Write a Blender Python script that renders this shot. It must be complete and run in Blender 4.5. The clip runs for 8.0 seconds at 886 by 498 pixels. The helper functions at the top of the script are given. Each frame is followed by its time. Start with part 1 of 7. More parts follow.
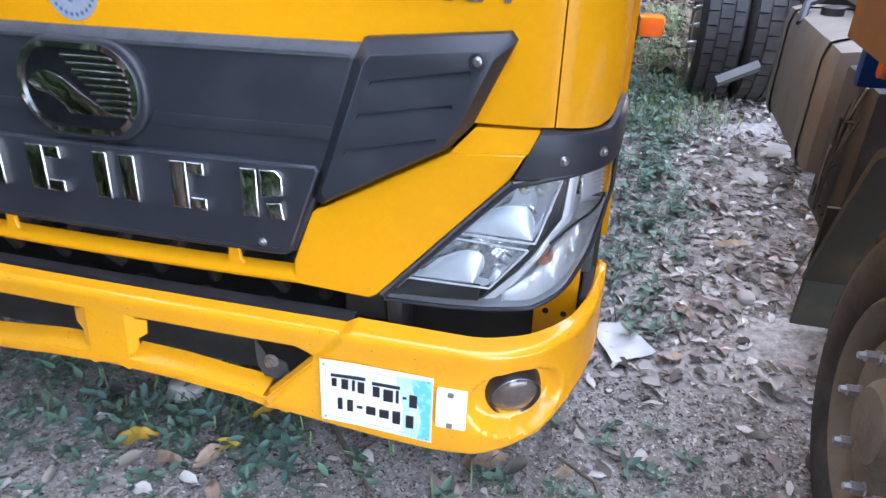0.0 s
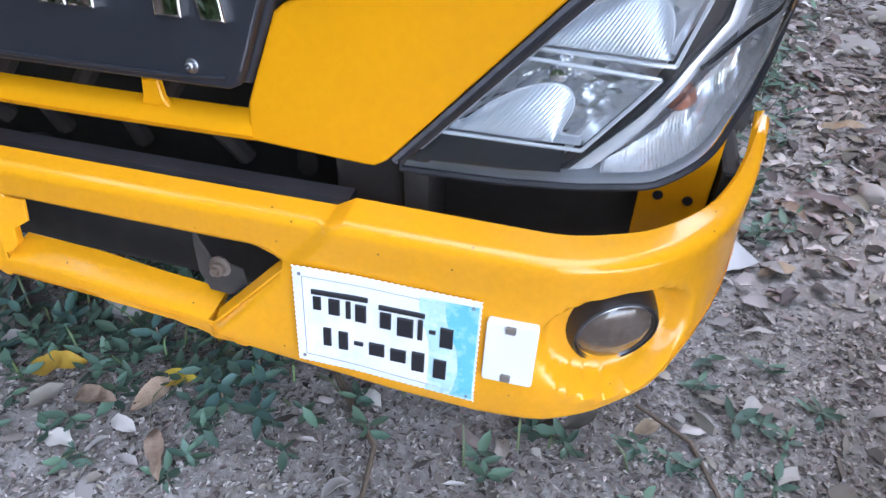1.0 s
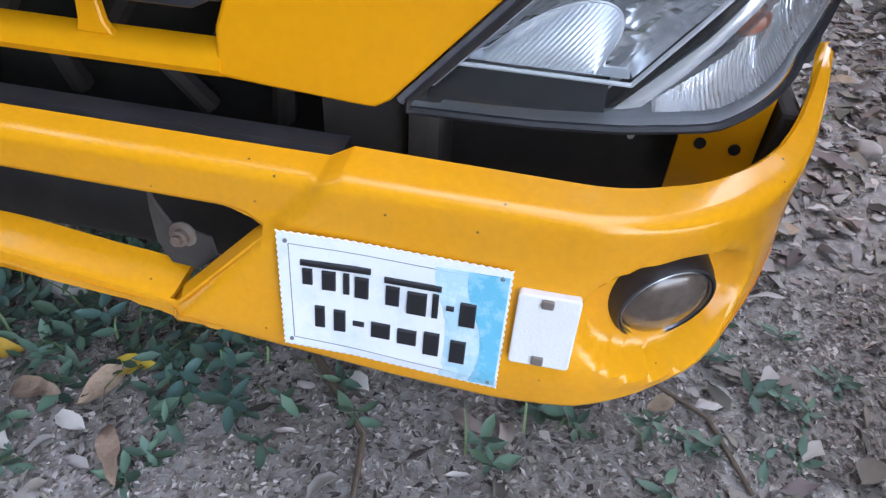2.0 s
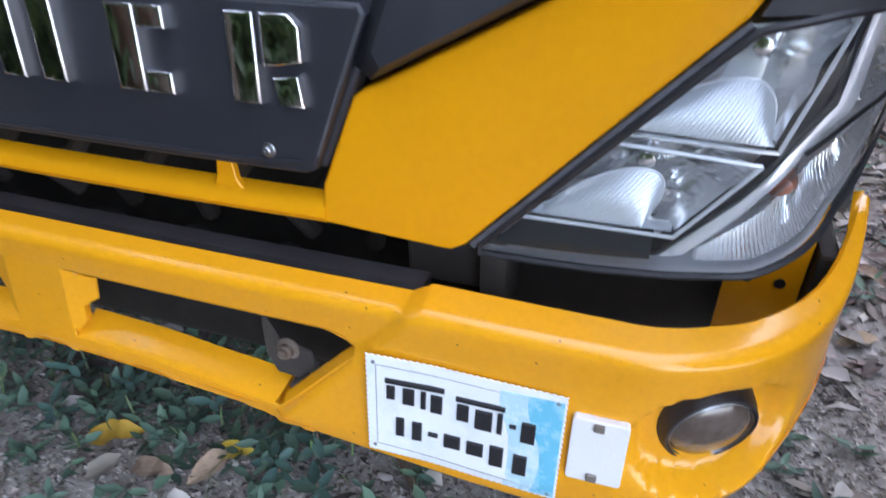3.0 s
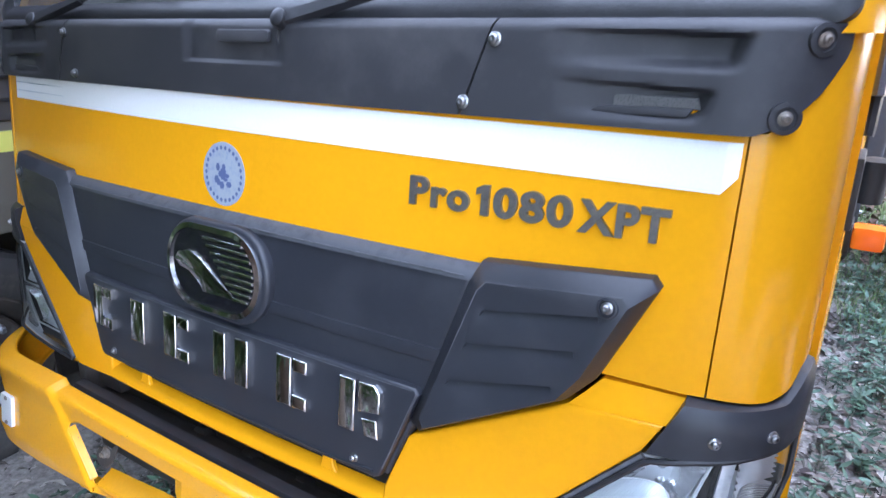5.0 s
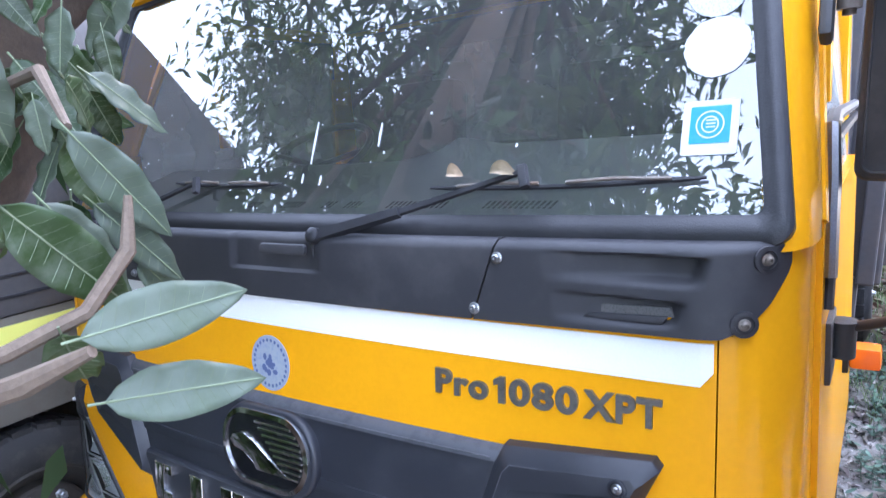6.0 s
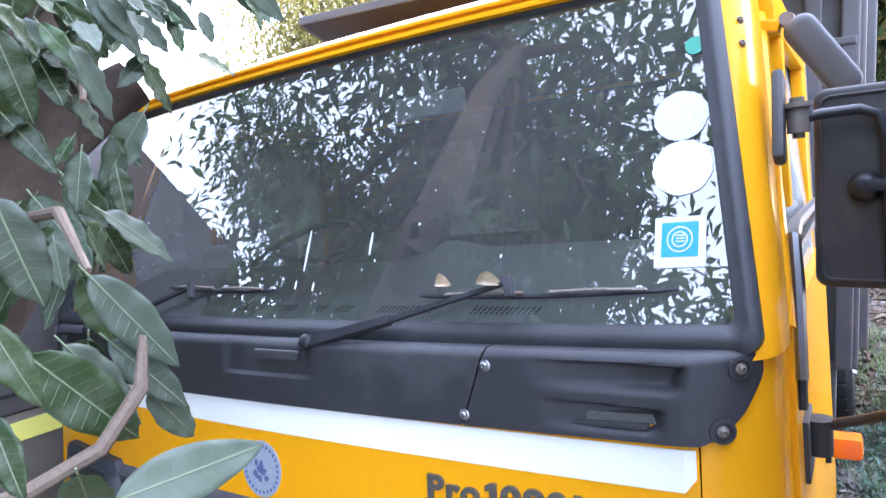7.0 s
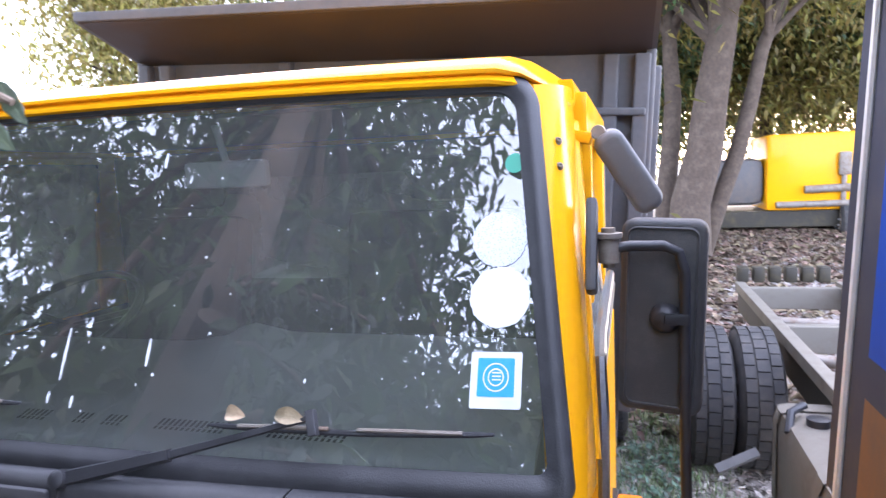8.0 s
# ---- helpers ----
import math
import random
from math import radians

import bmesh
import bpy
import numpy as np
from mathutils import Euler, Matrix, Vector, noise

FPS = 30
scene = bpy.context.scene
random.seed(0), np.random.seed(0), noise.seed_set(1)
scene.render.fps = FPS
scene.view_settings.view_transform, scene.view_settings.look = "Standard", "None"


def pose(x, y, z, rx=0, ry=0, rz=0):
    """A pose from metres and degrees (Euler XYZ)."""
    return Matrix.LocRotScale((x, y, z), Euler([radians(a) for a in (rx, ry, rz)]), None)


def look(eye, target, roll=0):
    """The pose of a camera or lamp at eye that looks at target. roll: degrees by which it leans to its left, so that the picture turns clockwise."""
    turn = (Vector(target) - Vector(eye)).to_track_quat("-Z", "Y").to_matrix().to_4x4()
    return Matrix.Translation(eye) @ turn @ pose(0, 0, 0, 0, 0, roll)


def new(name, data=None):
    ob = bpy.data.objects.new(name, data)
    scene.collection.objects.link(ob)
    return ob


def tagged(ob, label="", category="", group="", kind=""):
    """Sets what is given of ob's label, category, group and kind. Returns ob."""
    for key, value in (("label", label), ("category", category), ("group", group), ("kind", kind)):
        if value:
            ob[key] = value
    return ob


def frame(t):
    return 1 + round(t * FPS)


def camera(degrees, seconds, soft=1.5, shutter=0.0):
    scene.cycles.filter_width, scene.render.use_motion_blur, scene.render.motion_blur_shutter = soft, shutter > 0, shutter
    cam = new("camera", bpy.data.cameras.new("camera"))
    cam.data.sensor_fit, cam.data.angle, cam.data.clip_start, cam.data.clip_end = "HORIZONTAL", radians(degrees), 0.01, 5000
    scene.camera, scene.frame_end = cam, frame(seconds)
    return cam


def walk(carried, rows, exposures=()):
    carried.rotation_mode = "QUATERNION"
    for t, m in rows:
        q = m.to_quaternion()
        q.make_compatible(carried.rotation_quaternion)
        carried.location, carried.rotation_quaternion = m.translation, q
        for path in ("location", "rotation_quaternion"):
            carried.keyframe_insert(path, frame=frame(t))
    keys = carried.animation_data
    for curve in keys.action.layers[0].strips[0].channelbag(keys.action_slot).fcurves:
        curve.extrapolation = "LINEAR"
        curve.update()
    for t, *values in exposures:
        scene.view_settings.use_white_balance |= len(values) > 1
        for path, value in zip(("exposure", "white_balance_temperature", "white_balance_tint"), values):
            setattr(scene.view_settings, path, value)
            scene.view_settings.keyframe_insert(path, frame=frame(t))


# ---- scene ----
cam = camera(68.2, 8.0, soft=1.3, shutter=0.2)
PATH = [
    (0, (1.027, -1.069, 1.334), (0.572, 0.608, 0.343), 0.3),
    (0.5, (0.932, -0.873, 1.162), (0.635, 0.760, 0.045), 4.1),
    (1, (0.863, -0.677, 0.998), (0.430, 0.838, -0.233), 0.9),
    (1.2, (0.829, -0.669, 0.944), (0.446, 0.859, -0.288), 1.5),
    (2.3, (0.773, -0.581, 0.903), (0.494, 0.902, -0.409), 3.3),
    (2.5, (0.777, -0.585, 0.906), (0.477, 0.918, -0.378), 3.3),
    (3, (0.798, -0.639, 1.021), (0.238, 0.915, -0.105), -1.2),
    (3.5, (0.842, -0.706, 1.147), (-0.010, 0.862, 0.244), -3.7),
    (4, (0.878, -0.754, 1.220), (-0.060, 0.776, 0.336), -1.8),
    (4.5, (0.964, -0.761, 1.289), (-0.104, 0.756, 0.543), 1.1),
    (5, (1.051, -0.807, 1.423), (0.020, 0.786, 0.791), 0.5),
    (5.2, (1.071, -0.839, 1.497), (0.022, 0.741, 0.861), -2.4),
    (6.3, (1.134, -0.892, 1.671), (0.030, 0.752, 1.388), -4.7),
    (6.5, (1.137, -0.896, 1.683), (0.055, 0.769, 1.443), -5.0),
    (7, (1.150, -0.932, 1.717), (0.071, 0.744, 1.562), -5.6),
    (7.5, (1.149, -0.904, 1.798), (0.291, 0.902, 1.761), -2.6),
    (8, (1.101, -0.793, 1.938), (0.550, 1.115, 1.706), -2.5),
]
walk(cam, [(t, look(eye, target, roll)) for t, eye, target, roll in PATH], exposures=[(0, 4.17, 6050, 18), (1, 3.97, 6100, 18), (2.5, 3.58, 6350, 18), (3, 3.64, 6250, 18), (3.5, 3.86, 5950, 17), (4, 4.17, 5950, 17), (5, 4.30, 5850, 17), (6.5, 4.13, 5800, 20), (7.2, 4.14, 5900, 21), (8, 4.05, 6200, 24)])
SKY, SUN = 0.15, 0.22


# ---------- world and light ----------
world = bpy.data.worlds.new("world")
scene.world = world
world.use_nodes = True
wn, wl = world.node_tree.nodes, world.node_tree.links
sky = wn.new("ShaderNodeTexSky")
sky.sky_type = 'NISHITA'
sky.sun_disc = False
sky.sun_elevation = radians(30)
sky.sun_rotation = radians(8)
sky.air_density, sky.dust_density, sky.ozone_density = 1.0, 2.2, 1.0
wn["Background"].inputs[1].default_value = SKY
veil = wn.new("ShaderNodeMix")
veil.data_type = 'RGBA'
veil.inputs[0].default_value = 0.4
veil.inputs[7].default_value = (4.4, 4.7, 5.1, 1)
wl.new(sky.outputs[0], veil.inputs[6])
wl.new(veil.outputs[2], wn["Background"].inputs[0])
sun = new("sun", bpy.data.lights.new("sun", 'SUN'))
sun.data.energy, sun.data.angle, sun.data.color = SUN, radians(25), (1.0, 0.93, 0.84)
sun.matrix_world = look((0, 0, 0), (-math.sin(radians(8)) * 0.866, -math.cos(radians(8)) * 0.866, -0.5))


# ---------- materials ----------
def mat(name, color, rough=0.5, metal=0.0, grain=0.0, grain_size=40.0, stain=None, stain_size=3.0, stain_amount=0.4,
        bump=0.0, bump_size=200.0, coat=0.0, spread=0.0, trans=0.0, alpha=1.0, island=False, spec=0.5, dots=None):
    m = bpy.data.materials.new(name)
    m.use_nodes = True
    n, l = m.node_tree.nodes, m.node_tree.links
    b = n["Principled BSDF"]
    b.inputs["Roughness"].default_value = rough
    b.inputs["Metallic"].default_value = metal
    b.inputs["Coat Weight"].default_value = coat
    b.inputs["Coat Roughness"].default_value = 0.08
    b.inputs["Transmission Weight"].default_value = trans
    b.inputs["Specular IOR Level"].default_value = spec
    co = n.new("ShaderNodeTexCoord").outputs["Object"]
    col = n.new("ShaderNodeRGB")
    col.outputs[0].default_value = (*color, 1)
    c = col.outputs[0]

    def noise_tex(size, detail=6.0, rough_=0.6):
        t = n.new("ShaderNodeTexNoise")
        t.inputs["Scale"].default_value = size
        t.inputs["Detail"].default_value = detail
        t.inputs["Roughness"].default_value = rough_
        l.new(co, t.inputs["Vector"])
        return t.outputs["Fac"]

    def mixed(fac, a, bcol, kind='MIX'):
        x = n.new("ShaderNodeMix")
        x.data_type, x.blend_type = 'RGBA', kind
        if isinstance(fac, float):
            x.inputs[0].default_value = fac
        else:
            l.new(fac, x.inputs[0])
        l.new(a, x.inputs[6])
        if isinstance(bcol, tuple):
            x.inputs[7].default_value = (*bcol, 1)
        else:
            l.new(bcol, x.inputs[7])
        return x.outputs[2]

    def ramp(fac, lo, hi):
        r = n.new("ShaderNodeMapRange")
        r.inputs[1].default_value, r.inputs[2].default_value = lo, hi
        l.new(fac, r.inputs[0])
        return r.outputs[0]

    if spread:
        src = n.new("ShaderNodeNewGeometry").outputs["Random Per Island"] if island else n.new("ShaderNodeObjectInfo").outputs["Random"]
        h = n.new("ShaderNodeHueSaturation")
        r1 = n.new("ShaderNodeMapRange")
        r1.inputs[3].default_value, r1.inputs[4].default_value = 1 - spread, 1 + spread
        l.new(src, r1.inputs[0])
        l.new(r1.outputs[0], h.inputs["Value"])
        r2 = n.new("ShaderNodeMapRange")
        r2.inputs[3].default_value, r2.inputs[4].default_value = 0.5 - 0.06 * spread, 0.5 + 0.06 * spread
        wv = n.new("ShaderNodeMath")
        wv.operation = 'FRACT'
        mu = n.new("ShaderNodeMath")
        mu.operation = 'MULTIPLY'
        mu.inputs[1].default_value = 17.3
        l.new(src, mu.inputs[0])
        l.new(mu.outputs[0], wv.inputs[0])
        l.new(wv.outputs[0], r2.inputs[0])
        l.new(r2.outputs[0], h.inputs["Hue"])
        l.new(c, h.inputs["Color"])
        c = h.outputs[0]
    if grain:
        g = noise_tex(grain_size)
        c = mixed(ramp(g, 0.35, 0.75), c, mixed(grain, c, (0.02, 0.018, 0.015)))
    if stain:
        s = noise_tex(stain_size, 8.0, 0.7)
        f = n.new("ShaderNodeMath")
        f.operation = 'MULTIPLY'
        f.inputs[1].default_value = stain_amount
        l.new(ramp(s, 0.48, 0.72), f.inputs[0])
        c = mixed(f.outputs[0], c, stain)
        rr = n.new("ShaderNodeMapRange")
        rr.inputs[3].default_value, rr.inputs[4].default_value = rough, min(1, rough + 0.3)
        l.new(f.outputs[0], rr.inputs[0])
        l.new(rr.outputs[0], b.inputs["Roughness"])
    if dots:
        dcol, dsize, dlim = dots
        v = n.new("ShaderNodeTexVoronoi")
        v.inputs["Scale"].default_value = dsize
        l.new(co, v.inputs["Vector"])
        c = mixed(ramp(v.outputs["Distance"], dlim, dlim * 0.7), c, dcol)
    l.new(c, b.inputs["Base Color"])
    if bump:
        bn = n.new("ShaderNodeBump")
        bn.inputs["Strength"].default_value = bump
        bn.inputs["Distance"].default_value = 0.004
        l.new(noise_tex(bump_size), bn.inputs["Height"])
        l.new(bn.outputs[0], b.inputs["Normal"])
    return m


def thin_leaf(m, share=0.4, tint=1.6):
    """Lets light through a leaf: mixes translucency into a material."""
    n, l = m.node_tree.nodes, m.node_tree.links
    b, out = n["Principled BSDF"], n["Material Output"]
    tr, mx = n.new("ShaderNodeBsdfTranslucent"), n.new("ShaderNodeMixShader")
    gain = n.new("ShaderNodeHueSaturation")
    gain.inputs["Value"].default_value, gain.inputs["Hue"].default_value = tint, 0.485
    l.new(b.inputs["Base Color"].links[0].from_socket, gain.inputs["Color"])
    l.new(gain.outputs[0], tr.inputs[0])
    mx.inputs[0].default_value = share
    l.new(b.outputs[0], mx.inputs[1])
    l.new(tr.outputs[0], mx.inputs[2])
    l.new(mx.outputs[0], out.inputs[0])


def pane_mat(name, tint=(0.9, 0.95, 0.95), haze=0.0, haze_size=3.0, gloss=1.5):
    """Glass in a thin sheet: mirror gloss by Fresnel over clear, with a film of dust."""
    m = bpy.data.materials.new(name)
    m.use_nodes = True
    n, l = m.node_tree.nodes, m.node_tree.links
    n.remove(n["Principled BSDF"])
    out = n["Material Output"]
    tr = n.new("ShaderNodeBsdfTransparent")
    tr.inputs[0].default_value = (*tint, 1)
    gl = n.new("ShaderNodeBsdfGlossy")
    gl.inputs["Roughness"].default_value = 0.01
    fr_ = n.new("ShaderNodeFresnel")
    fr_.inputs[0].default_value = gloss
    mx = n.new("ShaderNodeMixShader")
    l.new(fr_.outputs[0], mx.inputs[0])
    l.new(tr.outputs[0], mx.inputs[1])
    l.new(gl.outputs[0], mx.inputs[2])
    top = mx.outputs[0]
    if haze:
        df = n.new("ShaderNodeBsdfDiffuse")
        df.inputs[0].default_value = (0.62, 0.64, 0.62, 1)
        t = n.new("ShaderNodeTexNoise")
        t.inputs["Scale"].default_value = haze_size
        t.inputs["Detail"].default_value = 9
        co = n.new("ShaderNodeTexCoord")
        l.new(co.outputs["Object"], t.inputs["Vector"])
        r = n.new("ShaderNodeMapRange")
        r.inputs[1].default_value, r.inputs[2].default_value = 0.3, 0.8
        r.inputs[3].default_value, r.inputs[4].default_value = haze * 0.35, haze
        l.new(t.outputs[0], r.inputs[0])
        m2 = n.new("ShaderNodeMixShader")
        l.new(r.outputs[0], m2.inputs[0])
        l.new(top, m2.inputs[1])
        l.new(df.outputs[0], m2.inputs[2])
        top = m2.outputs[0]
    l.new(top, out.inputs[0])
    return m


YELLOW = mat("yellow_paint", (0.84, 0.360, 0.003), 0.20, coat=0.06, spec=0.16, stain=(0.70, 0.31, 0.01), stain_size=4, stain_amount=0.2, bump=0.012, bump_size=25, grain=0.05, grain_size=90)
BUMPER_Y = mat("yellow_bumper_paint", (0.85, 0.368, 0.007), 0.20, coat=0.2, spec=0.4, stain=(0.70, 0.36, 0.05), stain_size=7, stain_amount=0.2, bump=0.015, bump_size=40, grain=0.08, grain_size=120, dots=((0.20, 0.10, 0.03), 30, 0.05))
BLACK = mat("black_grille_plastic", (0.023, 0.025, 0.032), 0.40, bump=0.14, bump_size=900, stain=(0.05, 0.052, 0.06), stain_size=7, stain_amount=0.45, grain=0.15, spec=0.5, dots=((0.10, 0.10, 0.10), 38, 0.030))
DUSTY_EDGE = mat("dust_greyed_plastic", (0.075, 0.078, 0.088), 0.5, stain=(0.025, 0.026, 0.03), stain_size=20, stain_amount=0.6, bump=0.2, bump_size=500)
COWL = mat("dusty_cowl_plastic", (0.030, 0.030, 0.034), 0.5, bump=0.2, bump_size=700, stain=(0.10, 0.095, 0.095), stain_size=6, stain_amount=0.4)
MESH = mat("grey_intake_mesh", (0.09, 0.088, 0.085), 0.6, dots=((0.02, 0.02, 0.02), 420, 0.35))
LAMP_BLACK = mat("black_lamp_plastic", (0.012, 0.012, 0.014), 0.4, spec=0.25, bump=0.1, bump_size=300)
# scuff grey, which also paints highlights along the grille's edges
SCUFF = mat("scuffed_plastic_edge", (0.11, 0.112, 0.125), 0.5, grain=0.6, grain_size=60)
RUBBER = mat("black_rubber", (0.020, 0.020, 0.023), 0.42, bump=0.2, bump_size=300, stain=(0.06, 0.06, 0.065), stain_size=12, stain_amount=0.35)
CAVITY = mat("dark_engine_grime", (0.028, 0.025, 0.022), 0.8, stain=(0.09, 0.075, 0.06), stain_size=10)
CHROME = mat("chrome", (0.85, 0.86, 0.88), 0.06, 1.0, bump=0.02, bump_size=60, stain=(0.4, 0.36, 0.3), stain_size=15, stain_amount=0.3)
REFLECTOR_SOFT = mat("satin_reflector", (0.92, 0.93, 0.95), 0.20, 0.15, coat=0.6, bump=0.05, bump_size=200)
# the grey mottling paints streaked reflections into the band's colour
REFLECTOR_DARK = mat("clear_chrome_band", (0.90, 0.91, 0.93), 0.16, 0.35, coat=0.6, bump=0.25, bump_size=14, stain=(0.35, 0.36, 0.40), stain_size=16, stain_amount=0.7)
# the grey mottling paints bright and dark facet reflections into the colour
REFLECTOR = mat("chrome_reflector", (0.97, 0.97, 0.98), 0.14, 0.75, coat=0.3, bump=0.04, bump_size=120, stain=(0.55, 0.57, 0.60), stain_size=34, stain_amount=0.5)
LETTER = mat("worn_silver", (0.23, 0.21, 0.19), 0.35, 0.7, stain=(0.10, 0.09, 0.08), stain_size=30, stain_amount=0.8)
GRIME = mat("grimy_steel", (0.055, 0.048, 0.042), 0.7, 0.2, stain=(0.11, 0.09, 0.07), stain_size=12, stain_amount=0.7, bump=0.3, bump_size=100)
SATIN = mat("satin_aluminium", (0.40, 0.40, 0.41), 0.36, 1.0, grain=0.3, grain_size=300)
STEEL = mat("dirty_steel", (0.24, 0.21, 0.18), 0.6, 0.5, stain=(0.16, 0.08, 0.04), stain_size=14, stain_amount=0.8, bump=0.2, bump_size=120)
RUST = mat("rusty_steel", (0.20, 0.10, 0.05), 0.8, 0.2, stain=(0.09, 0.06, 0.05), stain_size=20, stain_amount=0.8, bump=0.4, bump_size=150)
WHITE_TAPE = mat("white_reflective_tape", (0.92, 0.92, 0.90), 0.25, coat=0.4, grain=0.05, grain_size=300)
YELLOW_TAPE = mat("yellow_reflective_tape", (0.93, 0.90, 0.22), 0.3, coat=0.4)
PLATE_W = mat("white_number_plate", (0.86, 0.89, 0.90), 0.3, coat=0.3, stain=(0.55, 0.68, 0.72), stain_size=22, stain_amount=0.5, bump=0.15, bump_size=500)
PLATE_B = mat("blue_hologram", (0.16, 0.55, 0.74), 0.25, coat=0.3, stain=(0.55, 0.76, 0.84), stain_size=40, stain_amount=0.8)
INK = mat("black_print", (0.015, 0.015, 0.018), 0.45)
INK_BLUE = mat("blue_print", (0.09, 0.12, 0.24), 0.5)
SEAL = mat("pale_blue_sticker", (0.33, 0.365, 0.41), 0.5, stain=(0.2, 0.25, 0.4), stain_size=60, stain_amount=0.8)
CYAN = mat("blue_sticker", (0.01, 0.30, 0.56), 0.4, stain=(0.1, 0.4, 0.6), stain_size=80, stain_amount=0.4)
STICKER_W = mat("white_sticker", (0.62, 0.64, 0.66), 0.55, stain=(0.55, 0.58, 0.6), stain_size=30, stain_amount=0.6)
STICKER_DOT = mat("perforated_white_sticker", (0.52, 0.55, 0.59), 0.55, dots=((0.35, 0.38, 0.42), 240, 0.35))
PLASTIC_G = mat("dashboard_grey", (0.38, 0.41, 0.40), 0.75, bump=0.2, bump_size=400, stain=(0.32, 0.32, 0.31), stain_size=5, stain_amount=0.3)
SEAT = mat("dark_seat_cloth", (0.03, 0.028, 0.03), 0.9, bump=0.3, bump_size=200, stain=(0.07, 0.06, 0.05), stain_size=4)
LINER = mat("cab_liner", (0.07, 0.07, 0.07), 0.9, stain=(0.1, 0.09, 0.08), stain_size=3)
MIRROR_BACK = mat("mirror_back_plastic", (0.042, 0.042, 0.043), 0.55, bump=0.3, bump_size=500, stain=(0.13, 0.12, 0.11), stain_size=8, stain_amount=0.5)
POST = mat("slate_post_paint", (0.042, 0.046, 0.060), 0.8, spec=0.08, stain=(0.085, 0.08, 0.08), stain_size=5, stain_amount=0.4)
MIRROR_LIGHT = mat("greyed_mirror_plastic", (0.10, 0.10, 0.10), 0.5, bump=0.2, bump_size=400, stain=(0.19, 0.185, 0.18), stain_size=9)
MIRROR = mat("mirror_glass", (0.9, 0.9, 0.9), 0.01, 1.0)
GLOSS_BLACK = mat("glossy_black", (0.012, 0.012, 0.015), 0.15, coat=0.3)
AMBER = mat("amber_lens", (0.85, 0.20, 0.02), 0.2, coat=0.5, bump=0.2, bump_size=200)
AMBER_BULB = mat("amber_bulb", (0.50, 0.17, 0.09), 0.3, coat=0.4, bump=0.3, bump_size=150)
FOG = mat("brown_fog_glass", (0.085, 0.062, 0.048), 0.15, coat=0.6, stain=(0.22, 0.18, 0.155), stain_size=14, stain_amount=0.5)
HOLO = mat("pale_hologram", (0.50, 0.74, 0.84), 0.25, coat=0.3, stain=(0.82, 0.88, 0.90), stain_size=45, stain_amount=0.9)
GREY_INK = mat("thin_grey_print", (0.18, 0.18, 0.20), 0.5)
BEZEL = mat("grey_lamp_bezel", (0.55, 0.56, 0.58), 0.30, 0.4, grain=0.3, grain_size=80)
FLUTED = mat("fluted_glass", (0.80, 0.83, 0.87), 0.26, 0.40, bump=0.08, bump_size=200)
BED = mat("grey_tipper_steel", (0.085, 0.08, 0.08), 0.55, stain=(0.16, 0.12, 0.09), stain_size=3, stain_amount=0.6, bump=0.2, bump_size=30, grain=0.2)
# darker copy of the tipper steel, with shade put into its colour
BED_SHADED = mat("shaded_tipper_steel", (0.045, 0.035, 0.032), 0.6, stain=(0.09, 0.06, 0.05), stain_size=3, stain_amount=0.6)
BLUE = mat("blue_paint", (0.008, 0.050, 0.27), 0.55, spec=0.08, stain=(0.05, 0.07, 0.14), stain_size=4, stain_amount=0.4)
BROWN_PANEL = mat("dusty_brown_panel", (0.15, 0.085, 0.045), 0.8, spec=0.08, stain=(0.09, 0.08, 0.07), stain_size=4, stain_amount=0.7)
TYRE = mat("tyre_rubber", (0.035, 0.034, 0.034), 0.8, stain=(0.15, 0.13, 0.11), stain_size=8, stain_amount=0.5, bump=0.2, bump_size=200)
RIM = mat("grey_wheel_paint", (0.22, 0.19, 0.15), 0.55, 0.2, stain=(0.13, 0.09, 0.05), stain_size=9, stain_amount=0.7, bump=0.2, bump_size=100)
NUT = mat("galvanised_nut", (0.55, 0.56, 0.58), 0.35, 0.8)
TANK = mat("dusty_tank_steel", (0.18, 0.164, 0.135), 0.6, 0.3, stain=(0.16, 0.13, 0.10), stain_size=5, stain_amount=0.7, bump=0.15, bump_size=60)
FENDER = mat("black_mudguard", (0.022, 0.018, 0.010), 0.6, stain=(0.10, 0.075, 0.03), stain_size=4, stain_amount=0.6)
SOIL = mat("dry_soil", (0.46, 0.42, 0.385), 0.95, grain=0.7, grain_size=46, stain=(0.24, 0.20, 0.165), stain_size=3.4, stain_amount=0.75, bump=1.0, bump_size=110)
LITTER = mat("dry_leaf_litter", (0.20, 0.168, 0.142), 0.8, spread=0.75, island=True, bump=0.2, bump_size=120)
LITTER_PALE = mat("pale_dry_leaf", (0.47, 0.425, 0.385), 0.8, spread=0.4, island=True, bump=0.2, bump_size=120)
LEAF_BED = mat("brown_leaf_bed", (0.15, 0.105, 0.07), 0.85, spread=0.7, island=True)
YLEAF = mat("yellow_fallen_leaf", (0.62, 0.40, 0.05), 0.6, spread=0.2, stain=(0.3, 0.16, 0.03), stain_size=30)
DEAD = mat("crumpled_dead_leaf", (0.36, 0.26, 0.17), 0.75, spread=0.3, stain=(0.42, 0.32, 0.23), stain_size=18, stain_amount=0.7, bump=0.6, bump_size=90, grain=0.3, grain_size=60)
WEED = mat("weed_leaf", (0.090, 0.155, 0.105), 0.5, spread=0.45, island=True)
GRASS = mat("grass_blade", (0.15, 0.22, 0.08), 0.6, spread=0.45, island=True)
MANGO = mat("mango_leaf", (0.055, 0.095, 0.035), 0.38, spread=0.35, stain=(0.22, 0.24, 0.19), stain_size=14, stain_amount=0.45, bump=0.1, bump_size=60)
